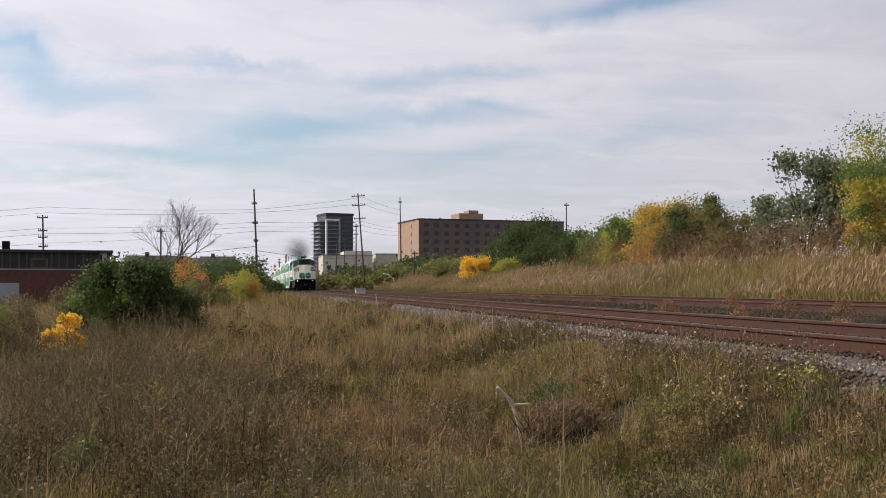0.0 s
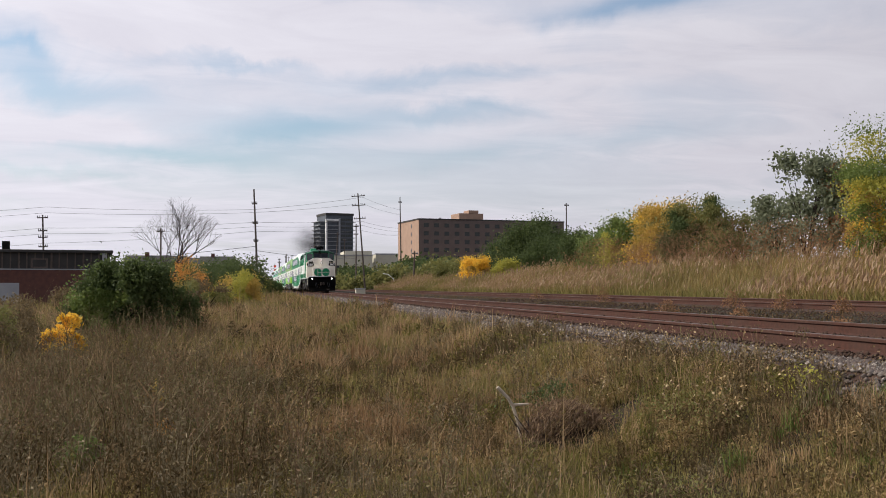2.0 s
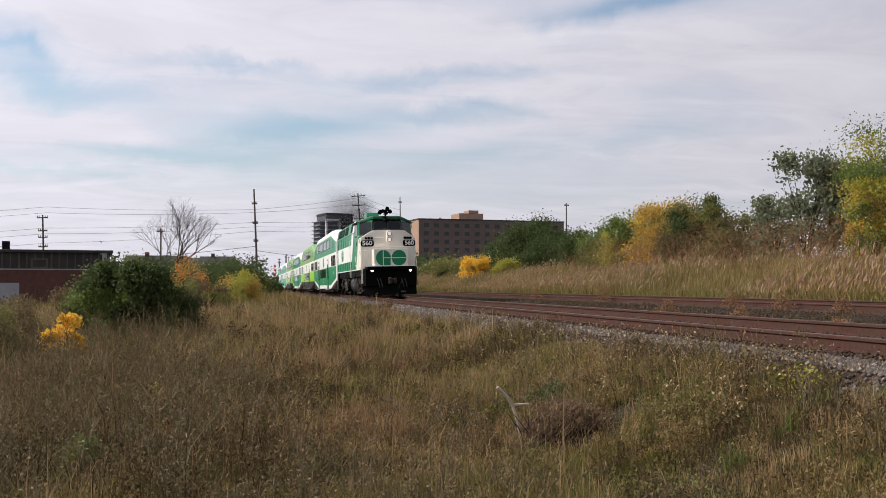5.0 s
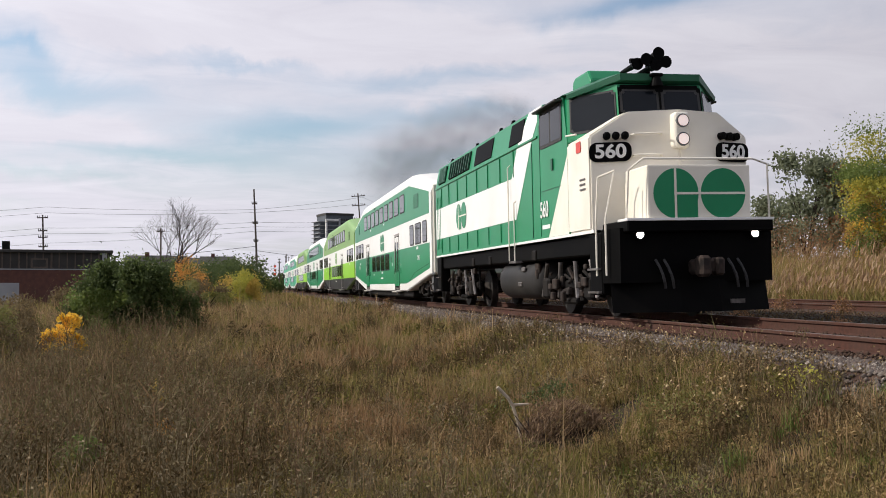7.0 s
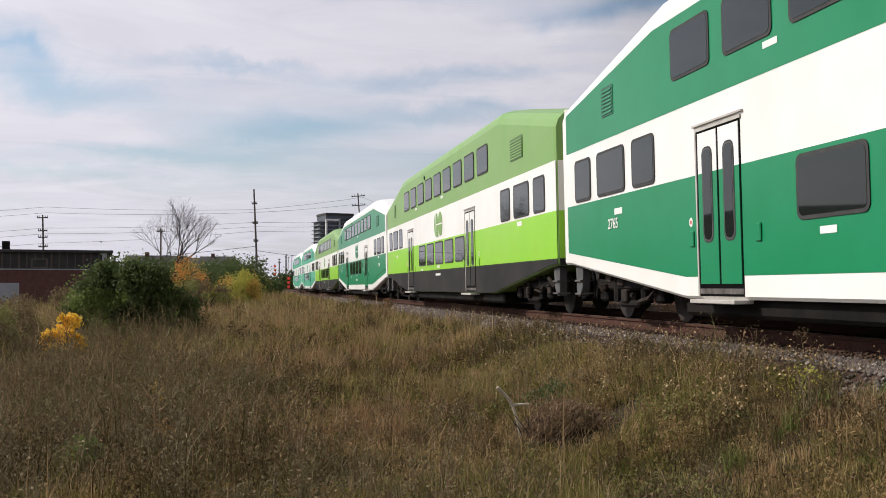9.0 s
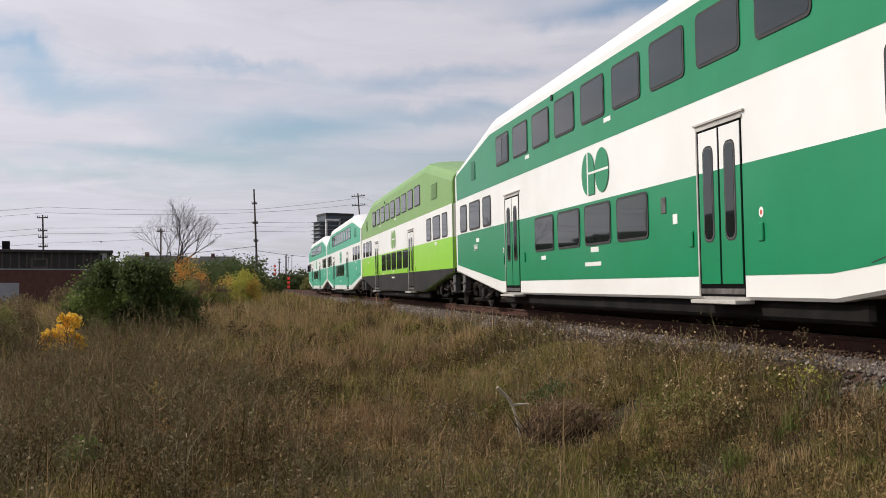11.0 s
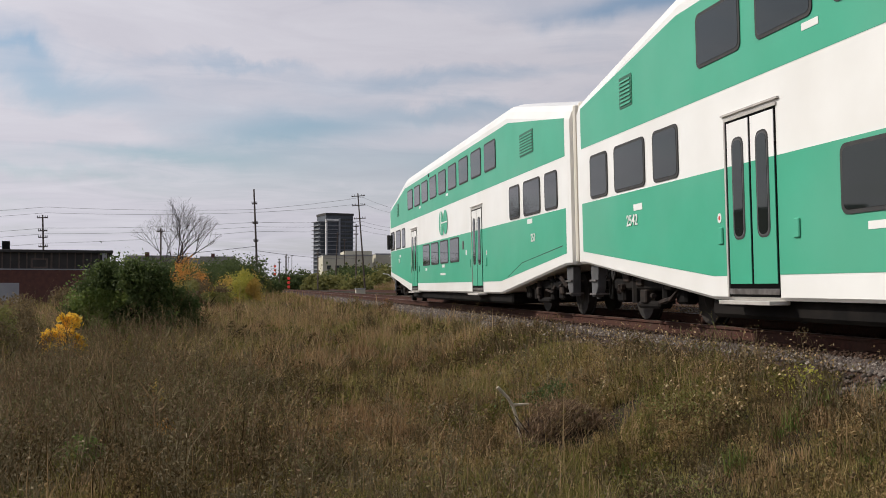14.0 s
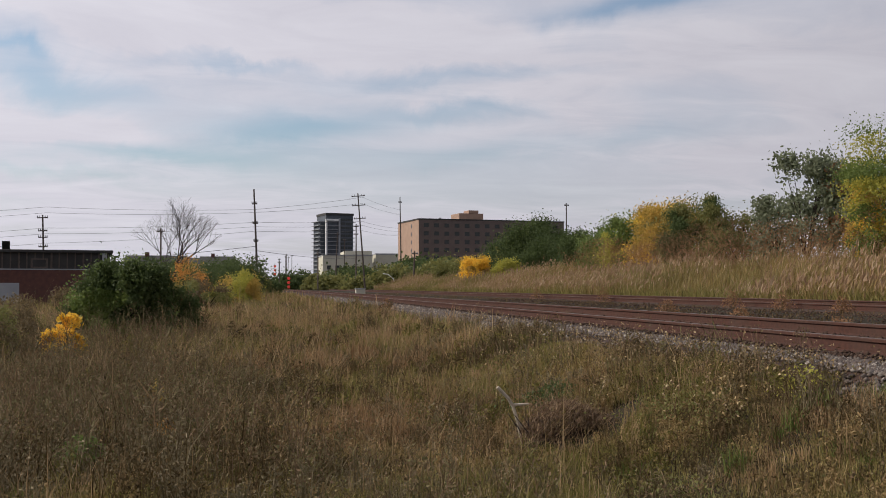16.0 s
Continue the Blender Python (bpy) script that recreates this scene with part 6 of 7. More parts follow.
def track_weeds():
    """Low brown weeds between and beside the tracks."""
    n = 60000
    xy = np.column_stack([rng.uniform(9.1, 16.6, n), 10 + 110 * rng.uniform(0, 1, n) ** 1.5])
    keep = clumpy(xy, 0.5, 4.0) + rng.normal(0, 0.2, n) > 0.05
    xy = xy[keep]
    base = np.column_stack([xy, heights(xy) - 0.02])
    ob = blades("track_weeds", base, rng.uniform(0.03, 0.15, len(xy)), rng.uniform(0.010, 0.024, len(xy)), rng.uniform(0.3, 1.2, len(xy)), "herb_dark")
    tagged(ob, "low rust-brown weeds between the two tracks", "weeds", kind="stuff")
    n = 5000
    xy = np.column_stack([rng.uniform(6.3, 8.6, n), 10 + 70 * rng.uniform(0, 1, n) ** 1.3])
    xy = xy[clumpy(xy, 0.6, 14.0) > 0.22]
    base = np.column_stack([xy, np.full(len(xy), -0.2)])
    ob = blades("track_weeds", base, rng.uniform(0.08, 0.22, len(xy)), rng.uniform(0.01, 0.02, len(xy)), rng.uniform(0.2, 0.7, len(xy)), "weed")
    tagged(ob, "sparse brown weeds between the rails", "weeds", kind="stuff")
    for x, y, h in ((9.0, 22.0, 0.5), (16.2, 33.0, 0.7), (16.4, 30.0, 0.65), (10.4, 17.0, 0.5), (16.5, 47.0, 0.8), (16.3, 58, 0.8), (5.2, 40, 0.6), (16.0, 26.0, 0.5), (10.0, 20.0, 0.35), (12.0, 24.0, 0.4), (13.0, 31.0, 0.45)):
        forb(x, y, h, 0.35, 350, 0.06, "brown", "rust-brown weed standing beside the track")


track_weeds()


def reeds():
    n = 80000
    y = 16 + 150 * rng.uniform(0, 1, n) ** 1.5
    x = 19.6 + 9.0 * rng.uniform(0, 1, n) ** 1.3 + 0.4 * np.sin(y * 0.3)
    xy = np.column_stack([x, y])
    base = np.column_stack([xy, heights(xy)])
    c = clumpy(xy, 0.18, 21.0)
    h = (1.12 + 0.75 * c + 0.30 * rng.normal(size=n)).clip(0.3, 2.4) * np.interp(x, [19.6, 21.5, 25, 29], [0.55, 0.95, 1.1, 0.95])
    w = 0.019 + 0.0004 * y
    st = blades("reeds", base, h, w * rng.uniform(0.6, 1.3, n), np.abs(rng.normal(0.24, 0.18, n)), "reed", wind=(0.10, 0))
    pick = rng.uniform(0, 1, n) < np.clip(0.22 + 0.35 * clumpy(xy, 0.12, 40.0), 0.02, 0.4)
    top = base[pick] + np.column_stack([0.06 * h[pick], np.zeros(pick.sum()), h[pick] * 0.94])
    m = len(top)
    blades("plumes", np.concatenate([top, top + rng.normal(0, 0.03, top.shape)]), np.tile(rng.uniform(0.14, 0.30, m), 2), rng.uniform(0.035, 0.06, 2 * m), np.full(2 * m, 0.35), "plume", st, wind=(0.45, 0.0))
    tagged(st, "tall tan reeds with pinkish plumes on the bank", "reeds", kind="stuff")
    n = 16000
    y = 14 + 130 * rng.uniform(0, 1, n) ** 1.5
    xy = np.column_stack([19.2 + 1.6 * rng.uniform(0, 1, n), y])
    base = np.column_stack([xy, heights(xy)])
    low = blades("bank_grass", base, rng.uniform(0.25, 0.8, n), 0.02 + 0.0004 * y, np.abs(rng.normal(0.4, 0.3, n)), "olive_grass")
    tagged(low, "olive grass at the foot of the reeds", "grass", kind="stuff")
    # russet brush behind the reeds
    n = 42000
    y = 31 + 50 * rng.uniform(0, 1, n) ** 1.2
    x = 24.5 + 5 * rng.uniform(0, 1, n)
    xy = np.column_stack([x, y])
    z = heights(xy) + rng.uniform(0.05, 1.0, n) ** 0.7 * (3.0 + 1.7 * clumpy(xy, 0.25, 31.0) + 0.5 * clumpy(xy, 0.9, 32.0))
    tagged(leaves("brush", np.column_stack([xy, z]), rng.uniform(0.05, 0.13, n), LEAF["brown"], aspect=0.4), "russet brush behind the reeds", "brush", kind="stuff")


reeds()


def tree(name, label, x, y, height, spread, leaf, n, size, low=0.12, second=None, trunk=0.12, group="trees along the railway", gaps=0.35, category="tree"):
    """Tapered trunk, limbs out to every clump, and a crown of uneven leaf clumps."""
    z = ground_z(x, y) - 0.05
    th = thing(name, label, category, Matrix.Translation((x, y, z)), group=group)
    k = 34
    ph, ct = rng.uniform(0, 2 * np.pi, k), rng.uniform(-0.95, 1.0, k)
    rad = rng.uniform(0.45, 1.0, k) ** 0.7
    wob = 1 + 0.30 * np.sin(ph * 2 + x) + 0.18 * np.sin(ph * 3 + y)
    ct = np.clip(ct + rng.normal(0, 0.12, k), -1, 1.12)
    cz = height * (low + (1 - low) * (0.5 + 0.5 * ct * rad))
    width = spread * np.sqrt(np.clip(1 - (ct * rad) ** 2, 0.05, 1)) * wob
    cc = np.column_stack([np.cos(ph) * width * rad, np.sin(ph) * width * rad, cz])
    bm = bmesh.new()
    fork = Vector((0.04 * spread, 0, height * max(low, 0.18)))
    rod(bm, (0, 0, 0), fork, trunk, trunk * 0.7, 8)
    for p in cc[::2]:
        q = Vector(p)
        m = fork.lerp(q, 0.5) + Vector((0, 0, 0.06 * height))
        rod(bm, fork, m, trunk * 0.45, trunk * 0.25, 5)
        rod(bm, m, q, trunk * 0.25, trunk * 0.06, 5)
    part("trunk", bm, "bark", th)
    fine = 0.62 if y < 150 else 1.0
    per = int((6.0 if y < 150 else 3.0) * n) // k
    size = size * fine
    pts = []
    for p in cc:
        r = spread * rng.uniform(0.20, 0.44)
        q = rng.normal(size=(per, 3)) * r * 0.55
        q[:, 2] *= 0.85
        stray = rng.uniform(0, 1, per) < 0.10
        q[stray] *= 1.08
        pts.append(p + q)
    pts = np.concatenate(pts)
    pts = pts[pts[:, 2] > 0.05]
    if second:
        m = clumpy(pts[:, [0, 2]] + x, 0.9 / spread * 1.5, 3.0) > 0.05
        leaves("crown", pts[~m], 1.15 * size * rng.uniform(0.6, 1.4, (~m).sum()), LEAF[leaf], th)
        leaves("crown", pts[m], 1.15 * size * rng.uniform(0.6, 1.4, m.sum()), LEAF[second], th)
    else:
        leaves("crown", pts, 1.15 * size * rng.uniform(0.6, 1.4, len(pts)), LEAF[leaf], th)
    return th


# right bank, from near to far
tree("tree", "tall yellow-green tree behind the reeds", 27.6, 39.3, 7.3, 2.4, "lime", 6000, 0.15, 0.02, "green")
tree("tree", "golden young tree beside the tall one", 26.9, 40.8, 5.0, 1.1, "gold", 2200, 0.14, 0.08, "yellow")
tree("tree", "yellow-green tree behind the reeds", 28.5, 41.5, 4.9, 1.8, "lime", 3000, 0.16, 0.05, "olive")
tree("tree", "grey-green poplar with thin crown and gaps", 29.5, 51.5, 7.2, 2.3, "grey", 1300, 0.30, 0.16)
tree("tree", "grey-green poplar with bare twigs", 31.0, 49.5, 6.2, 1.5, "grey", 650, 0.28, 0.3, "brown")
tree("tree", "small grey-green poplar behind the reeds", 30.0, 55.5, 5.2, 1.4, "grey", 800, 0.28, 0.1)
tree("tree", "round dark green tree on the bank", 31.0, 68.0, 6.0, 2.5, "olive", 4500, 0.22, 0.05, "dark")
tree("tree", "olive green tree beside the round one", 33.0, 66.0, 4.4, 2.0, "olive", 2500, 0.22, 0.05)
tree("tree", "golden autumn tree on the bank", 31.0, 75.0, 6.0, 2.4, "gold", 3600, 0.24, 0.05, "yellow")
tree("tree", "golden and olive tree on the bank", 31.5, 72.0, 5.6, 2.3, "gold", 3000, 0.24, 0.05, "olive")
tree("tree", "olive green tree on the bank", 30.0, 79.5, 5.8, 2.4, "green", 3400, 0.24, 0.05, "lime")
tree("tree", "low green tree on the bank", 30.5, 87.0, 4.6, 2.6, "green", 2600, 0.25, 0.02)
tree("tree", "dark green tree on the bank", 32.0, 96.0, 5.2, 2.8, "dark", 3600, 0.28, 0.02)
tree("tree", "dark green tree beside the far bend", 31.0, 104.0, 4.8, 2.8, "dark", 3200, 0.28, 0.02)
tree("tree", "tall dark green tree on the bank", 32.0, 114.0, 7.0, 3.6, "dark", 4600, 0.32, 0.02)
tree("tree", "tall dark green tree", 33.0, 122.0, 6.0, 3.2, "dark", 3800, 0.32, 0.02, "olive")
tree("tree", "dark green tree before the brown building", 34.0, 134.0, 5.4, 3.4, "dark", 3400, 0.34, 0.02)
tree("shrub", "bright yellow shrub at the foot of the bank", 24.3, 111.0, 3.3, 1.7, "yellow", 2600, 0.24, 0.0, "gold", category="shrub")
tree("shrub", "yellow-green shrub at the foot of the bank", 26.0, 104.0, 2.5, 1.5, "lime", 1800, 0.24, 0.0, category="shrub")
tree("shrub", "dark shrub by the far bank", 27.0, 132.0, 2.8, 2.6, "olive", 2000, 0.32, 0.0, category="shrub")
# far greenery
for i, (x, y, h, s, lf) in enumerate([(30, 160, 3.2, 4, "olive"), (25, 175, 2.6, 4, "olive"), (34, 190, 3.6, 5, "dark"), (22, 200, 1.6, 4, "olive"), (27, 215, 3.2, 5, "dark"),
                                      (20, 230, 2.8, 4, "olive"), (24, 260, 4.0, 6, "dark"), (18, 280, 3.4, 5, "olive"), (36, 230, 5.0, 6, "dark"), (44, 260, 5.5, 7, "dark"), (30, 300, 4.5, 7, "olive"),
                                      (14, 320, 4.0, 6, "dark"), (52, 300, 7, 8, "dark"), (60, 320, 7.5, 8, "olive")]):
    tree("shrub", "dull green shrub far along the line", x, y, h, s, lf, 1400, 0.4 + 0.001 * y, 0.0, category="shrub", group="far shrubs")

# thicket and trees on the other side
tree("bush", "large dark green leafy bush in the meadow", -3.3, 29.5, 2.15, 1.2, "dark", 7000, 0.125, 0.0, "green", trunk=0.06, category="bush", group="")
tree("bush", "dark green bush beside the large one", -2.2, 30.5, 1.6, 0.75, "dark", 3200, 0.085, 0.0, "olive", trunk=0.05, category="bush", group="")
tree("bush", "brown and green bush beside the yellow one", -4.1, 30.5, 1.3, 0.6, "olive", 3000, 0.08, 0.0, "brown", trunk=0.05, category="bush", group="")
tree("sapling", "small bright yellow sapling", -3.95, 23.6, 1.28, 0.32, "yellow", 420, 0.13, 0.0, trunk=0.02, category="sapling", group="")
tree("bush", "brown dry bush by the meadow's edge", -5.8, 22.5, 1.45, 1.0, "dry", 2600, 0.07, 0.0, "olive", trunk=0.04, category="bush", group="")
tree("bush", "dark brown dry bush in the meadow", -4.75, 21.3, 1.15, 0.6, "dry", 1500, 0.06, 0.0, trunk=0.03, category="bush", group="")
tree("bush", "dry brown thicket before the hall", -6.1, 27.5, 1.3, 0.8, "dry", 1500, 0.07, 0.0, "olive", trunk=0.03, category="bush", group="")
tree("bush", "yellow-green bush near the track", -0.7, 66.0, 2.0, 1.5, "lime", 2400, 0.15, 0.0, "gold", trunk=0.05, category="bush", group="")
tree("bush", "olive bush near the track", -0.4, 74.0, 1.7, 1.2, "olive", 1800, 0.16, 0.0, "lime", trunk=0.05, category="bush", group="")
tree("bush", "orange and brown bush under the bare tree", -3.4, 56.0, 2.9, 1.1, "orange", 700, 0.11, 0.1, "gold", trunk=0.05, category="bush", group="")
tree("bush", "dark brush behind the meadow", -2.2, 52.0, 1.7, 1.3, "dry", 1900, 0.12, 0.0, "olive", trunk=0.05, category="bush", group="")
for x, y, h, s, lf in ((-9.0, 62, 1.3, 1.8, "dry"), (-7.0, 70, 1.8, 2.0, "olive"), (-5.5, 84, 3.2, 2.6, "dark"), (-3.0, 92, 3.2, 2.6, "dark"), (-1.0, 104, 3.4, 2.8, "dark"), (0.6, 118, 2.0, 1.6, "olive"), (-12, 52, 0.9, 1.6, "dry"), (-15, 58, 0.9, 1.6, "olive"),
                       (1.6, 128, 1.8, 1.4, "dark"), (-6.5, 130, 4.2, 4.0, "dark"), (-11, 150, 4.2, 4.5, "olive"), (-1.5, 160, 5.6, 4.5, "dark"), (-16, 46, 1.0, 1.8, "dry")):
    tree("bush", "dull brush at the meadow's edge", x, y, h, s, lf, 1700, 0.10 + 0.0016 * y, 0.0, category="bush", group="brush at the meadow's edge")


def bare_tree():
    """Leafless tree: recursive forks, with a few orange leaves left low down."""
    x, y = -4.35, 60.0
    th = thing("bare_tree", "leafless tree with fine upright twigs", "tree", Matrix.Translation((x, y, ground_z(x, y))))
    bm = bmesh.new()
    r2 = random.Random(5)

    def grow(p, d, l, r, depth):
        q = p + d * l
        rod(bm, p, q, r, r * 0.66, 5 if depth < 3 else 3)
        if depth == 7:
            return
        for _ in range(4 if depth == 0 else 3 if depth < 5 else 2):
            k = 0.95 if depth < 2 else 0.75
            e = (d + Vector((r2.uniform(-1, 1), r2.uniform(-1, 1), r2.uniform(-0.10, 0.62))) * k).normalized()
            out = ((q.x / 2.7) ** 2 + (q.y / 2.7) ** 2 + ((q.z - 3.6) / 2.3) ** 2)
            grow(q, e, l * r2.uniform(0.68, 0.86) * (0.55 if out > 0.9 else 1.0), r * 0.57, depth + 1)

    grow(Vector((0, 0, 0)), Vector((0.02, 0, 1)), 1.65, 0.11, 0)
    part("branchwork", bm, "bark", th)


bare_tree()


# ---- buildings ----
BRICK = mat("brick", (0.115, 0.045, 0.032), (0.085, 0.035, 0.027), 3, 0.9, dirt=(0.05, 0.03, 0.025), dirt_scale=0.3)
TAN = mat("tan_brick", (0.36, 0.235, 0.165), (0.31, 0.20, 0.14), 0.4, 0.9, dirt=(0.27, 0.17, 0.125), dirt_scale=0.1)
# darker copy of the tan brick: paints the shade on the block's long front
SHADED_TAN = mat("shaded_brick", (0.16, 0.115, 0.095), (0.13, 0.095, 0.08), 0.4, 0.9, dirt=(0.11, 0.085, 0.072), dirt_scale=0.1)
CONCRETE = mat("concrete", (0.33, 0.33, 0.34), (0.26, 0.26, 0.27), 0.5, 0.85)
DARK_WALL = mat("dark_cladding", (0.075, 0.085, 0.10), (0.055, 0.065, 0.08), 0.4, 0.6)
PALE = mat("pale_stucco", (0.52, 0.49, 0.38), (0.46, 0.43, 0.34), 0.3, 0.9)
ROOFING = mat("dark_roofing", (0.05, 0.045, 0.042), (0.035, 0.032, 0.03), 1.0, 0.9)


def brick_hall():
    """Low brick factory hall with a band of upright clerestory windows under a dark fascia."""
    x0, x1, y0, y1 = -46.0, -11.5, 90.0, 112.0
    g = -2.0
    th = thing("factory_hall", "long low red-brick hall with a dark window band", "building", Matrix.Translation((x1, y0, 0)) @ Matrix.Rotation(radians(8.5), 4, "Z") @ Matrix.Translation((-x1, -y0, 0)))
    part("wall", boxed(x0, x1, y0, y1, g, 2.0), BRICK, th, "dark red brick wall")
    part("window_band", boxed(x0 + 0.1, x1 - 0.1, y0 + 0.12, y1 - 0.1, 2.0, 3.38), ROOFING, th, "band of dull dark glass")
    part("roof", boxed(x0 - 0.15, x1 + 0.15, y0 - 0.15, y1 + 0.15, 3.38, 3.62, bevel=0.03), ROOFING, th, "flat dark roof edge")
    part("sill", boxed(x0 - 0.02, x1 + 0.02, y0 - 0.06, y0 + 0.1, 1.96, 2.06), CONCRETE, th)
    x = x0
    i = 0
    while x < x1 - 0.3:
        w = 0.09 if i % 4 else 0.14
        part("mullion", boxed(x, x + w, y0 - 0.02, y0 + 0.14, 2.06, 3.38), "pole", th)
        x += 0.62
        i += 1
    part("corner_post", boxed(x1 - 0.72, x1 - 0.36, y0 - 0.05, y0 + 0.1, 2.06, 3.38), CONCRETE, th, "pale corner post")
    fr = part("opened_window", boxed(-17.75, -16.45, y0 - 0.07, y0 + 0.05, 2.12, 2.9), "pole", th, "pale window frame")
    part("pane", boxed(-17.6, -16.6, y0 - 0.09, y0 - 0.05, 2.22, 2.8), ROOFING, fr)
    part("chimney", boxed(-20.3, -19.7, 95, 95.6, 3.6, 4.5, bevel=0.03), "grime", th)
    part("loading_door", boxed(-21.5, -18.6, y0 - 0.03, y0 + 0.1, g, 0.9), CONCRETE, th, "grey loading door")


brick_hall()


def tower():
    """High-rise of dark glass with pale balcony slabs and white frames."""
    th = thing("apartment_tower", "dark glass apartment tower with pale balconies", "building", Matrix.Translation((58.5, 760.0, 0)) @ Matrix.Rotation(radians(14), 4, "Z"))
    part("wall", boxed(-8, 12.5, -10, 12, 0, 53.0), DARK_WALL, th, "dark glass walls")
    part("roof", boxed(-8.4, 13.0, -10.4, 12.4, 52.6, 54.2), ROOFING, th)
    part("side_wing", boxed(-11.2, -8, -6, 10, 0, 48.5), DARK_WALL, th)
    part("frame", boxed(-8.6, -7.5, -11.4, -10, 0, 49.5), "white", th, "white frame pier")
    part("frame", boxed(1.2, 2.3, -11.6, -10, 0, 50.5), CONCRETE, th)
    part("frame", boxed(-8.6, 2.3, -11.4, -10, 48.6, 49.8), "white", th, "white frame beam")
    for i in range(17):
        z = 1.5 + 2.9 * i
        part("balcony", boxed(-13.0, -8.2, -7, 10, z, z + 0.32), CONCRETE, th)
        part("balcony", boxed(12.3, 15.0, -9, 11, z, z + 0.32), CONCRETE, th)
        b = part("balcony", boxed(-7.4, 1.1, -11.6, -9.9, z, z + 0.32), CONCRETE, th)
        for k in range(5):
            w = part("window", boxed(3.2 + 1.8 * k, 4.6 + 1.8 * k, -10.08, -9.95, z + 0.7, z + 2.5), "glass", th)


tower()


def slab_block():
    """Eight-storey brick block: a tan gable and a long front whose shade is put into its colour."""
    th = thing("apartment_block", "long tan-brick apartment block with flat roof", "building", Matrix.Translation((62.0, 384.0, 0)) @ Matrix.Rotation(radians(8), 4, "Z"))
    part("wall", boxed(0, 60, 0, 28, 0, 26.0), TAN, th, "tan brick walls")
    part("front", boxed(0.05, 60, -0.12, 0.0, 0, 25.9), SHADED_TAN, th, "brick front with its shade put into the colour")
    part("roof", boxed(-0.2, 60.2, -0.2, 28.2, 26.0, 26.5), ROOFING, th)
    part("penthouse", boxed(19, 29, 8, 18, 26.5, 29.4, bevel=0.1), TAN, th)
    part("penthouse", boxed(23, 27, 8, 14, 29.4, 30.6), TAN, th)
    part("vent_hood", boxed(11.5, 12.3, 10, 11, 26.5, 27.6), CONCRETE, th)
    for f in range(8):
        z = 1.5 + 3.1 * f
        for k in range(14):
            x = 2.0 + 4.1 * k
            w = part("window", boxed(x, x + 1.9, -0.16, 0.1, z, z + 1.5), "glass", th)
        part("window", boxed(-0.06, 0.1, 9, 9.9, z, z + 1.5), "glass", th)


slab_block()


def side_halls():
    """Plain works beside the railway that the coach windows mirror."""
    for x, y, w, h, label in ((-47, 118, 15, 7.0, "plain grey works hall beyond the meadow"), (-66, 120, 16, 9.6, "plain brown works hall beyond the meadow"), (-92, 116, 22, 8.0, "long plain works hall beyond the meadow")):
        th = thing("works_hall", label, "building", Matrix.Translation((x, y, ground_z(x, y) - 0.3)), group="works beyond the meadow")
        part("wall", boxed(0, w, 0, 18, 0, h), BRICK, th)
        part("roof", boxed(-0.2, w + 0.2, -0.2, 18.2, h, h + 0.35, bevel=0.04), ROOFING, th)
        part("chimney", boxed(w * 0.6, w * 0.6 + 1.0, 3, 4, h + 0.3, h + 3.2), BRICK, th)


side_halls()


def low_blocks():
    a = thing("warehouse", "pale flat-roofed warehouse behind the tracks", "building", Matrix.Translation((0, 0, 0)))
    part("wall", boxed(34, 58, 500, 540, 0, 15.8), PALE, a)
    part("roof", boxed(33.8, 58.2, 499.8, 540.2, 15.8, 16.2), CONCRETE, a)
    part("upper_storey", boxed(45, 58, 503, 530, 16.0, 18.2), PALE, a)
    for k in range(5):
        part("window", boxed(36 + 4 * k, 38 + 4 * k, 499.9, 500.1, 9, 11), "glass", a)
    b = thing("warehouse", "long pale flat-roofed building behind shrubs", "building", Matrix.Translation((0, 0, 0)))
    part("wall", boxed(62, 100, 520, 560, 0, 17.0), PALE, b)
    part("roof", boxed(61.8, 100.2, 519.8, 560.2, 17.0, 17.6), CONCRETE, b)
    for x, y, w, h in ((-30, 260, 14, 6.2), (-14, 300, 9, 7.2), (-33, 330, 22, 7.6)):
        d = thing("house", "small distant house with grey roof", "house", Matrix.Translation((x, y, 0)), group="distant houses")
        part("wall", boxed(0, w, 0, 10, -1, h), PALE, d)
        part("roof", slab([(-0.4, h), (5, h + 2.2), (10.4, h)], -0.4, w + 0.4), ROOFING, d)
        part("chimney", boxed(w * 0.3, w * 0.3 + 1.0, 4.2, 5.2, h + 1, h + 3.0), BRICK, d)


low_blocks()


# ---- poles, wires, signals ----
def utility_pole(x, y, h, lean, arms, label="tall weathered wooden utility pole with crossarms", r=0.17, z=None):
    z = ground_z(x, y) if z is None else z
    th = thing("utility_pole", label, "utility pole", Matrix.Translation((x, y, z)) @ Matrix.Rotation(radians(lean), 4, "Y"), group="utility poles")
    bm = bmesh.new()
    rod(bm, (0, 0, -0.3), (0, 0, h), r, r * 0.6, 10)
    part("post", bm, "pole", th)
    for dz, w in arms:
        a = part("crossarm", boxed(-w, w, -0.22, -0.08, h - dz - 0.07, h - dz + 0.07, bevel=0.01), "pole", th)
        for s in (-0.92, -0.5, 0.5, 0.92):
            bm = bmesh.new()
            rod(bm, (s * w, -0.15, h - dz + 0.07), (s * w, -0.15, h - dz + 0.30), 0.06, 0.04, 8)
            part("insulator", bm, "insulator", a)
    return th


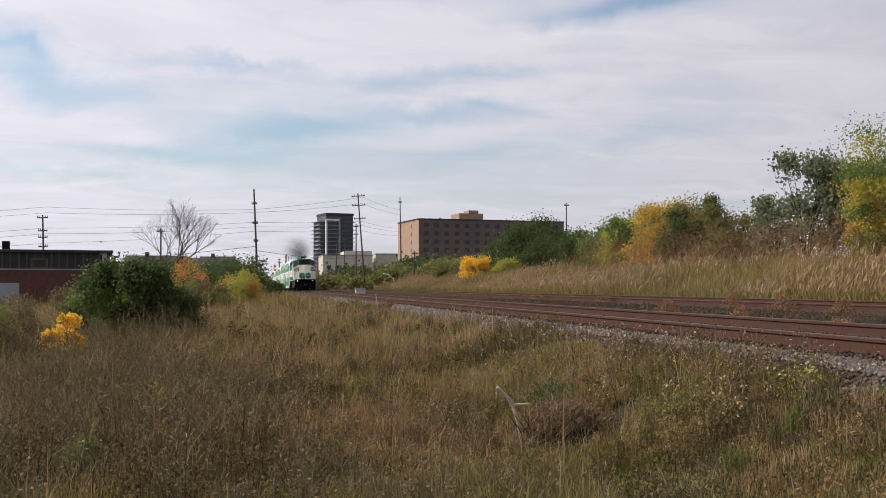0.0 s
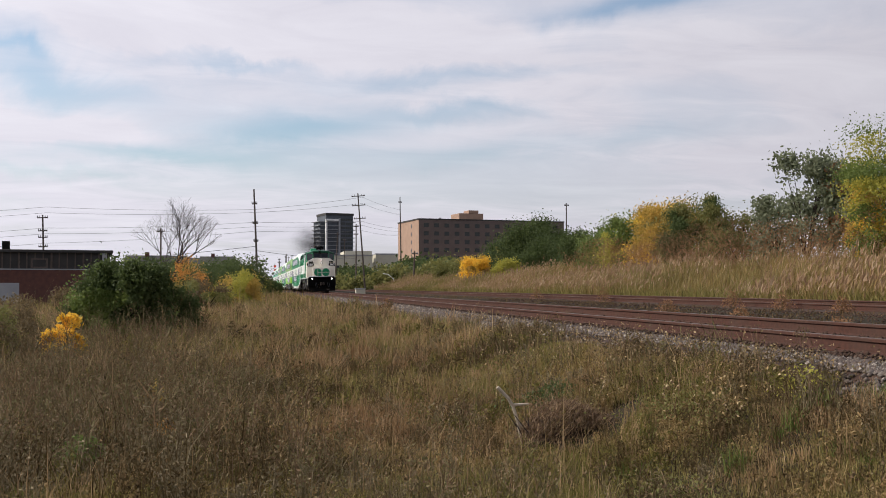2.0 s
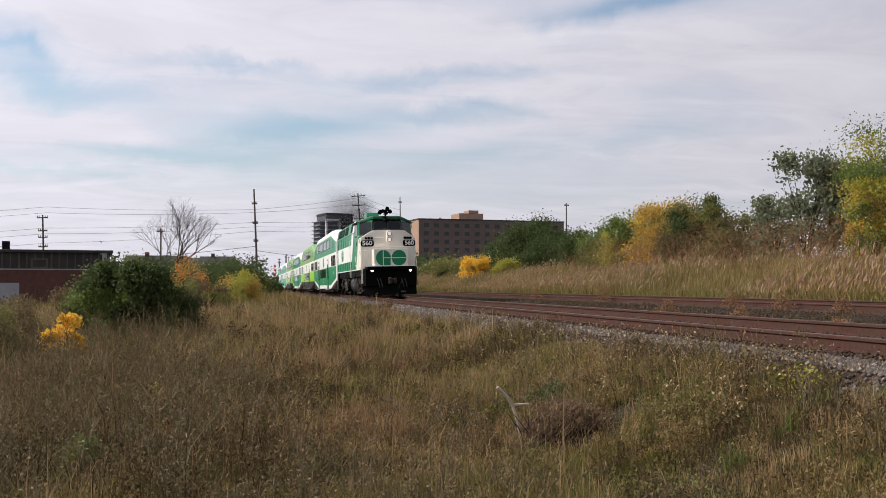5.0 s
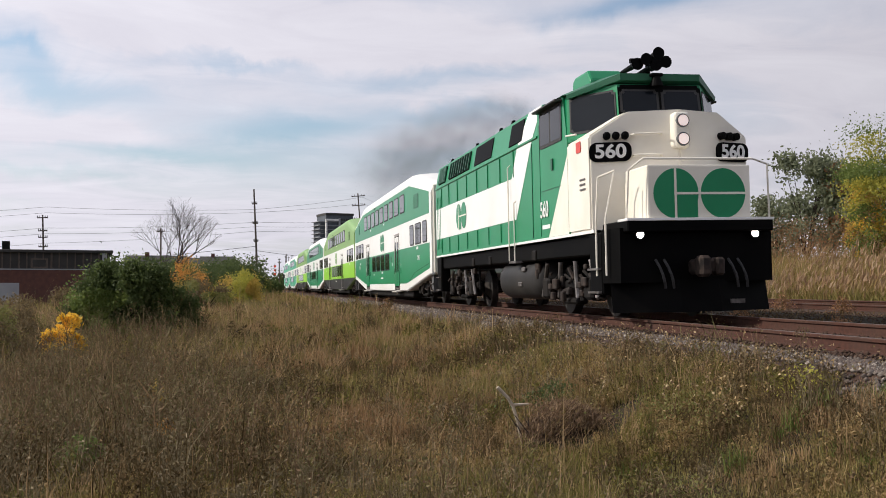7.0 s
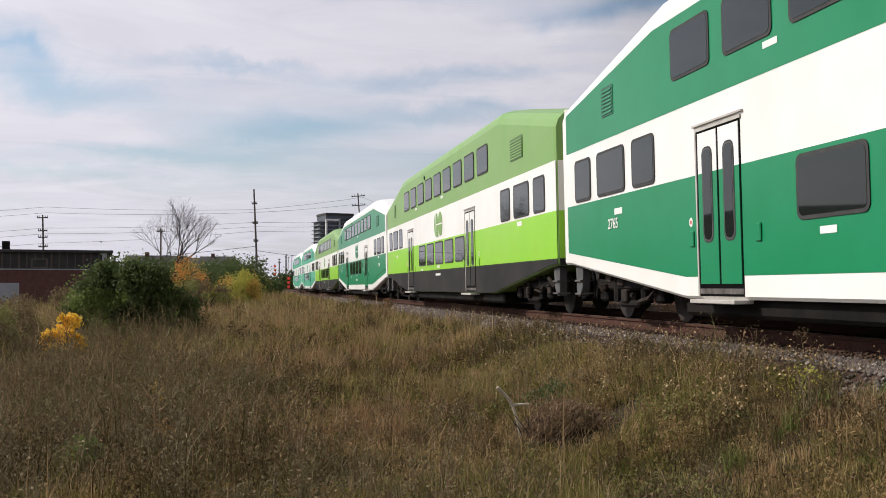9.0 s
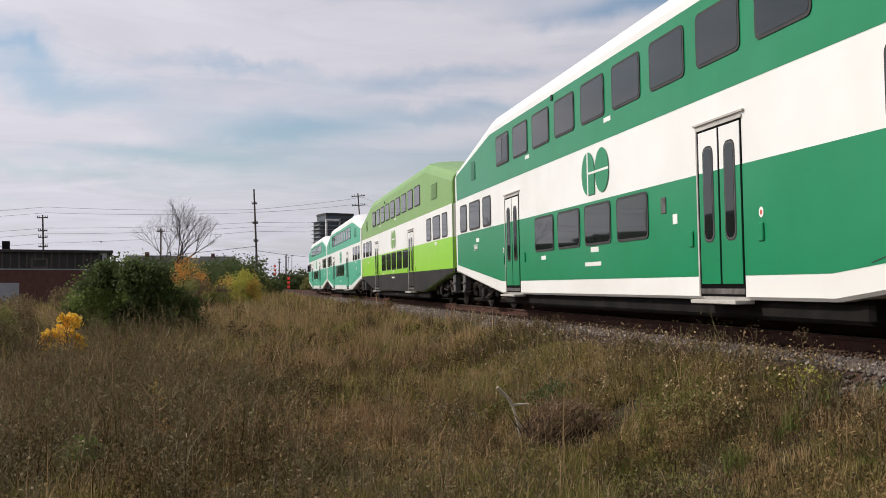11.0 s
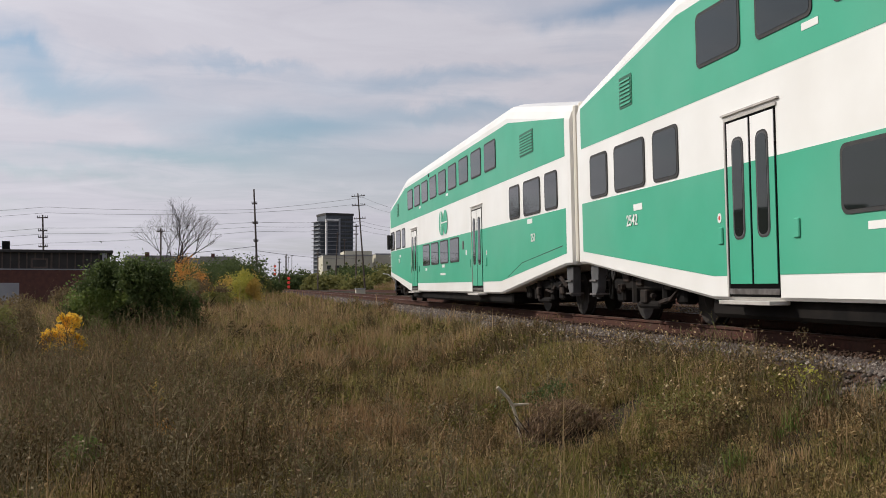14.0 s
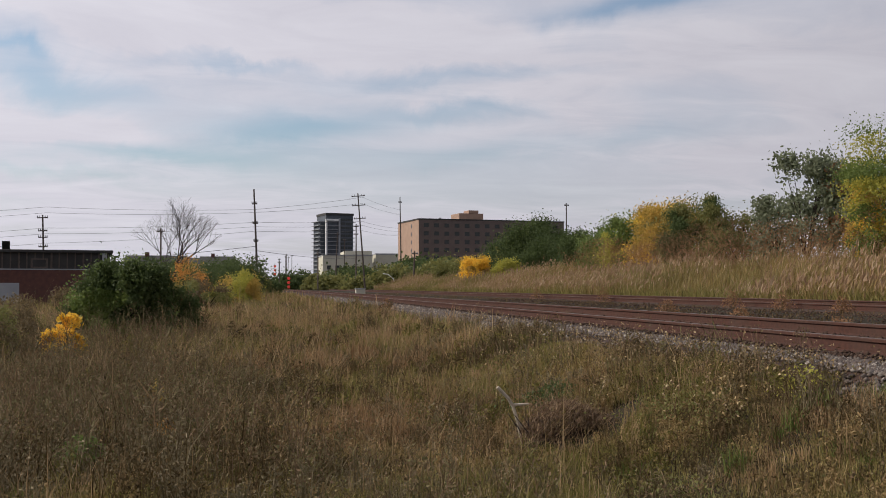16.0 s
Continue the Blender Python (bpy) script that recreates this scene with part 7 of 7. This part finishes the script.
pa = utility_pole(0.95, 140, 14.3, -2.6, ((2.0, 0.35), (4.6, 0.35), (7.0, 0.3)))
pb = utility_pole(19.4, 178, 17.0, -4.5, ((0.5, 1.15), (2.1, 1.15), (4.4, 1.0)))
pc = utility_pole(33.5, 232, 20.3, -1.0, ((1.2, 0.4),))
pd = utility_pole(-27.9, 150, 12.0, -2.0, ((0.4, 0.7), (2.2, 0.6), (3.1, 0.6), (4.4, 0.6), (5.2, 0.7)))
for x, y, h, l in ((20.5, 205, 13.2, 0), (24.0, 240, 13.0, 0), (26.6, 300, 14.5, 0), (13.6, 215, 8.3, 0), (11.0, 330, 11.5, 0), (10.5, 400, 12.0, 0), (14.5, 420, 13.0, 1), (16.5, 430, 14, 0), (8.0, 300, 8.5, 0), (25.0, 160, 5.6, 2), (-12.5, 150, 10.0, 0), (64.0, 205, 16.5, 0), (20.0, 250, 14, 2), (12.6, 390, 12.5, 0)):
    utility_pole(x, y, h, l, ((0.5, 0.5),), "plain distant wooden utility pole")
part("sign_board", boxed(-0.55, 0.35, -0.35, -0.22, 1.6, 3.9, bevel=0.12), "white", pa, "white equipment case on the pole")


def wire(a, b, sag, r=0.018, n=14):
    pts = []
    for i in range(n + 1):
        u = i / n
        pts.append((a[0] + (b[0] - a[0]) * u, a[1] + (b[1] - a[1]) * u, a[2] + (b[2] - a[2]) * u - 4 * sag * u * (1 - u)))
    th = thing("overhead_wire", "thin dark overhead wire between poles", "wire", group="overhead wires")
    part("strand", pipe(pts, r, 4), "wire", th)


for za, zb, zl in ((10.9, 16.1, 11.6), (10.5, 15.0, 10.8), (9.2, 11.9, 8.7), (8.6, 11.2, 7.9), (8.0, 10.3, 6.6)):
    wire((0.5, 139.8, za), (18.9, 177.8, zb), 0.15, 0.019)
    wire((0.5, 139.8, za), (-27.9, 149.8, zl), 0.25, 0.019)
    wire((-27.9, 149.8, zl), (-60, 160, zl - 0.6), 0.5, 0.019)
    wire((18.9, 177.8, zb), (33.3, 231.8, zb + 2.0), 0.3, 0.019)
wire((0.7, 139.8, 6.0), (-45, 120, 2.6), 0.8, 0.03)
wire((0.7, 139.8, 5.4), (24.0, 240, 7.2), 0.4, 0.03)


def signal_post(x, y, z, n, step, r, label):
    th = thing("signal_post", label, "signal", Matrix.Translation((x, y, z)), group="red signals")
    bm = bmesh.new()
    rod(bm, (0, 0, -z - 1.6), (0, 0, n * step), 0.06, sides=8)
    part("post", bm, "black", th)
    for k in range(n):
        bm = bmesh.new()
        rod(bm, (0, 0.05, k * step), (0, -0.12, k * step), r, sides=14)
        part("lens", bm, "red", th, "red signal lens")


signal_post(9.9, 279, 0.6, 3, 1.15, 0.42, "post with three red signal lenses beside the track")
signal_post(10.2, 455, 6.2, 3, 1.7, 0.55, "far post with red signal lenses")
cab_box = thing("trackside_box", "small pale concrete box beside the track", "box", Matrix.Translation((9.9, 95, -0.25)))
part("body", boxed(-0.45, 0.45, -0.3, 0.3, 0, 0.62, bevel=0.04), PALE, cab_box)
part("lid", boxed(-0.5, 0.5, -0.35, 0.35, 0.6, 0.68, bevel=0.02), CONCRETE, cab_box)


def guard_rail():
    th = thing("pipe_rail", "short bent white pipe rail on the slope", "rail", Matrix.Translation((20.8, 165, 0.6)))
    part("pipe", pipe([(0, 0, 2.1), (0.9, 0, 2.0), (1.8, 0, 1.2), (1.9, 0, 0.0)], 0.07, 6), "white", th)


guard_rail()


def white_rocks():
    for x, y, r in ((-2.4, 55, 0.55), (-1.6, 56, 0.4), (-2.9, 56.5, 0.35)):
        th = thing("rock", "pale rough rock among brush", "rock", Matrix.Translation((x, y, ground_z(x, y))), group="pale rocks")
        bm = bmesh.new()
        bmesh.ops.create_icosphere(bm, subdivisions=2, radius=r)
        for v in bm.verts:
            v.co *= 1 + 0.35 * noise.noise(v.co * 2.2 + Vector((x, y, 0)))
            v.co.z *= 0.6
        part("stone", bm, CONCRETE, th)


white_rocks()


# ---- motion ----
def motions():
    for i, car in enumerate(train):
        rows = []
        for k in range(33):
            t = 0.5 * k
            rows.append((t, canted(TRACK_X + 0.05, place_of_train(t) + COACH * max(0, i - 1), 0.012, LEAN)))
        walk(car, rows)
    for th, dx, dy, dz in puffs:
        walk(th, [(0.5 * k, Matrix.Translation((TRACK_X + dx, place_of_train(0.5 * k) + dy, dz)) @ Matrix.Rotation(radians(-12), 4, "Z")) for k in range(33)])


motions()
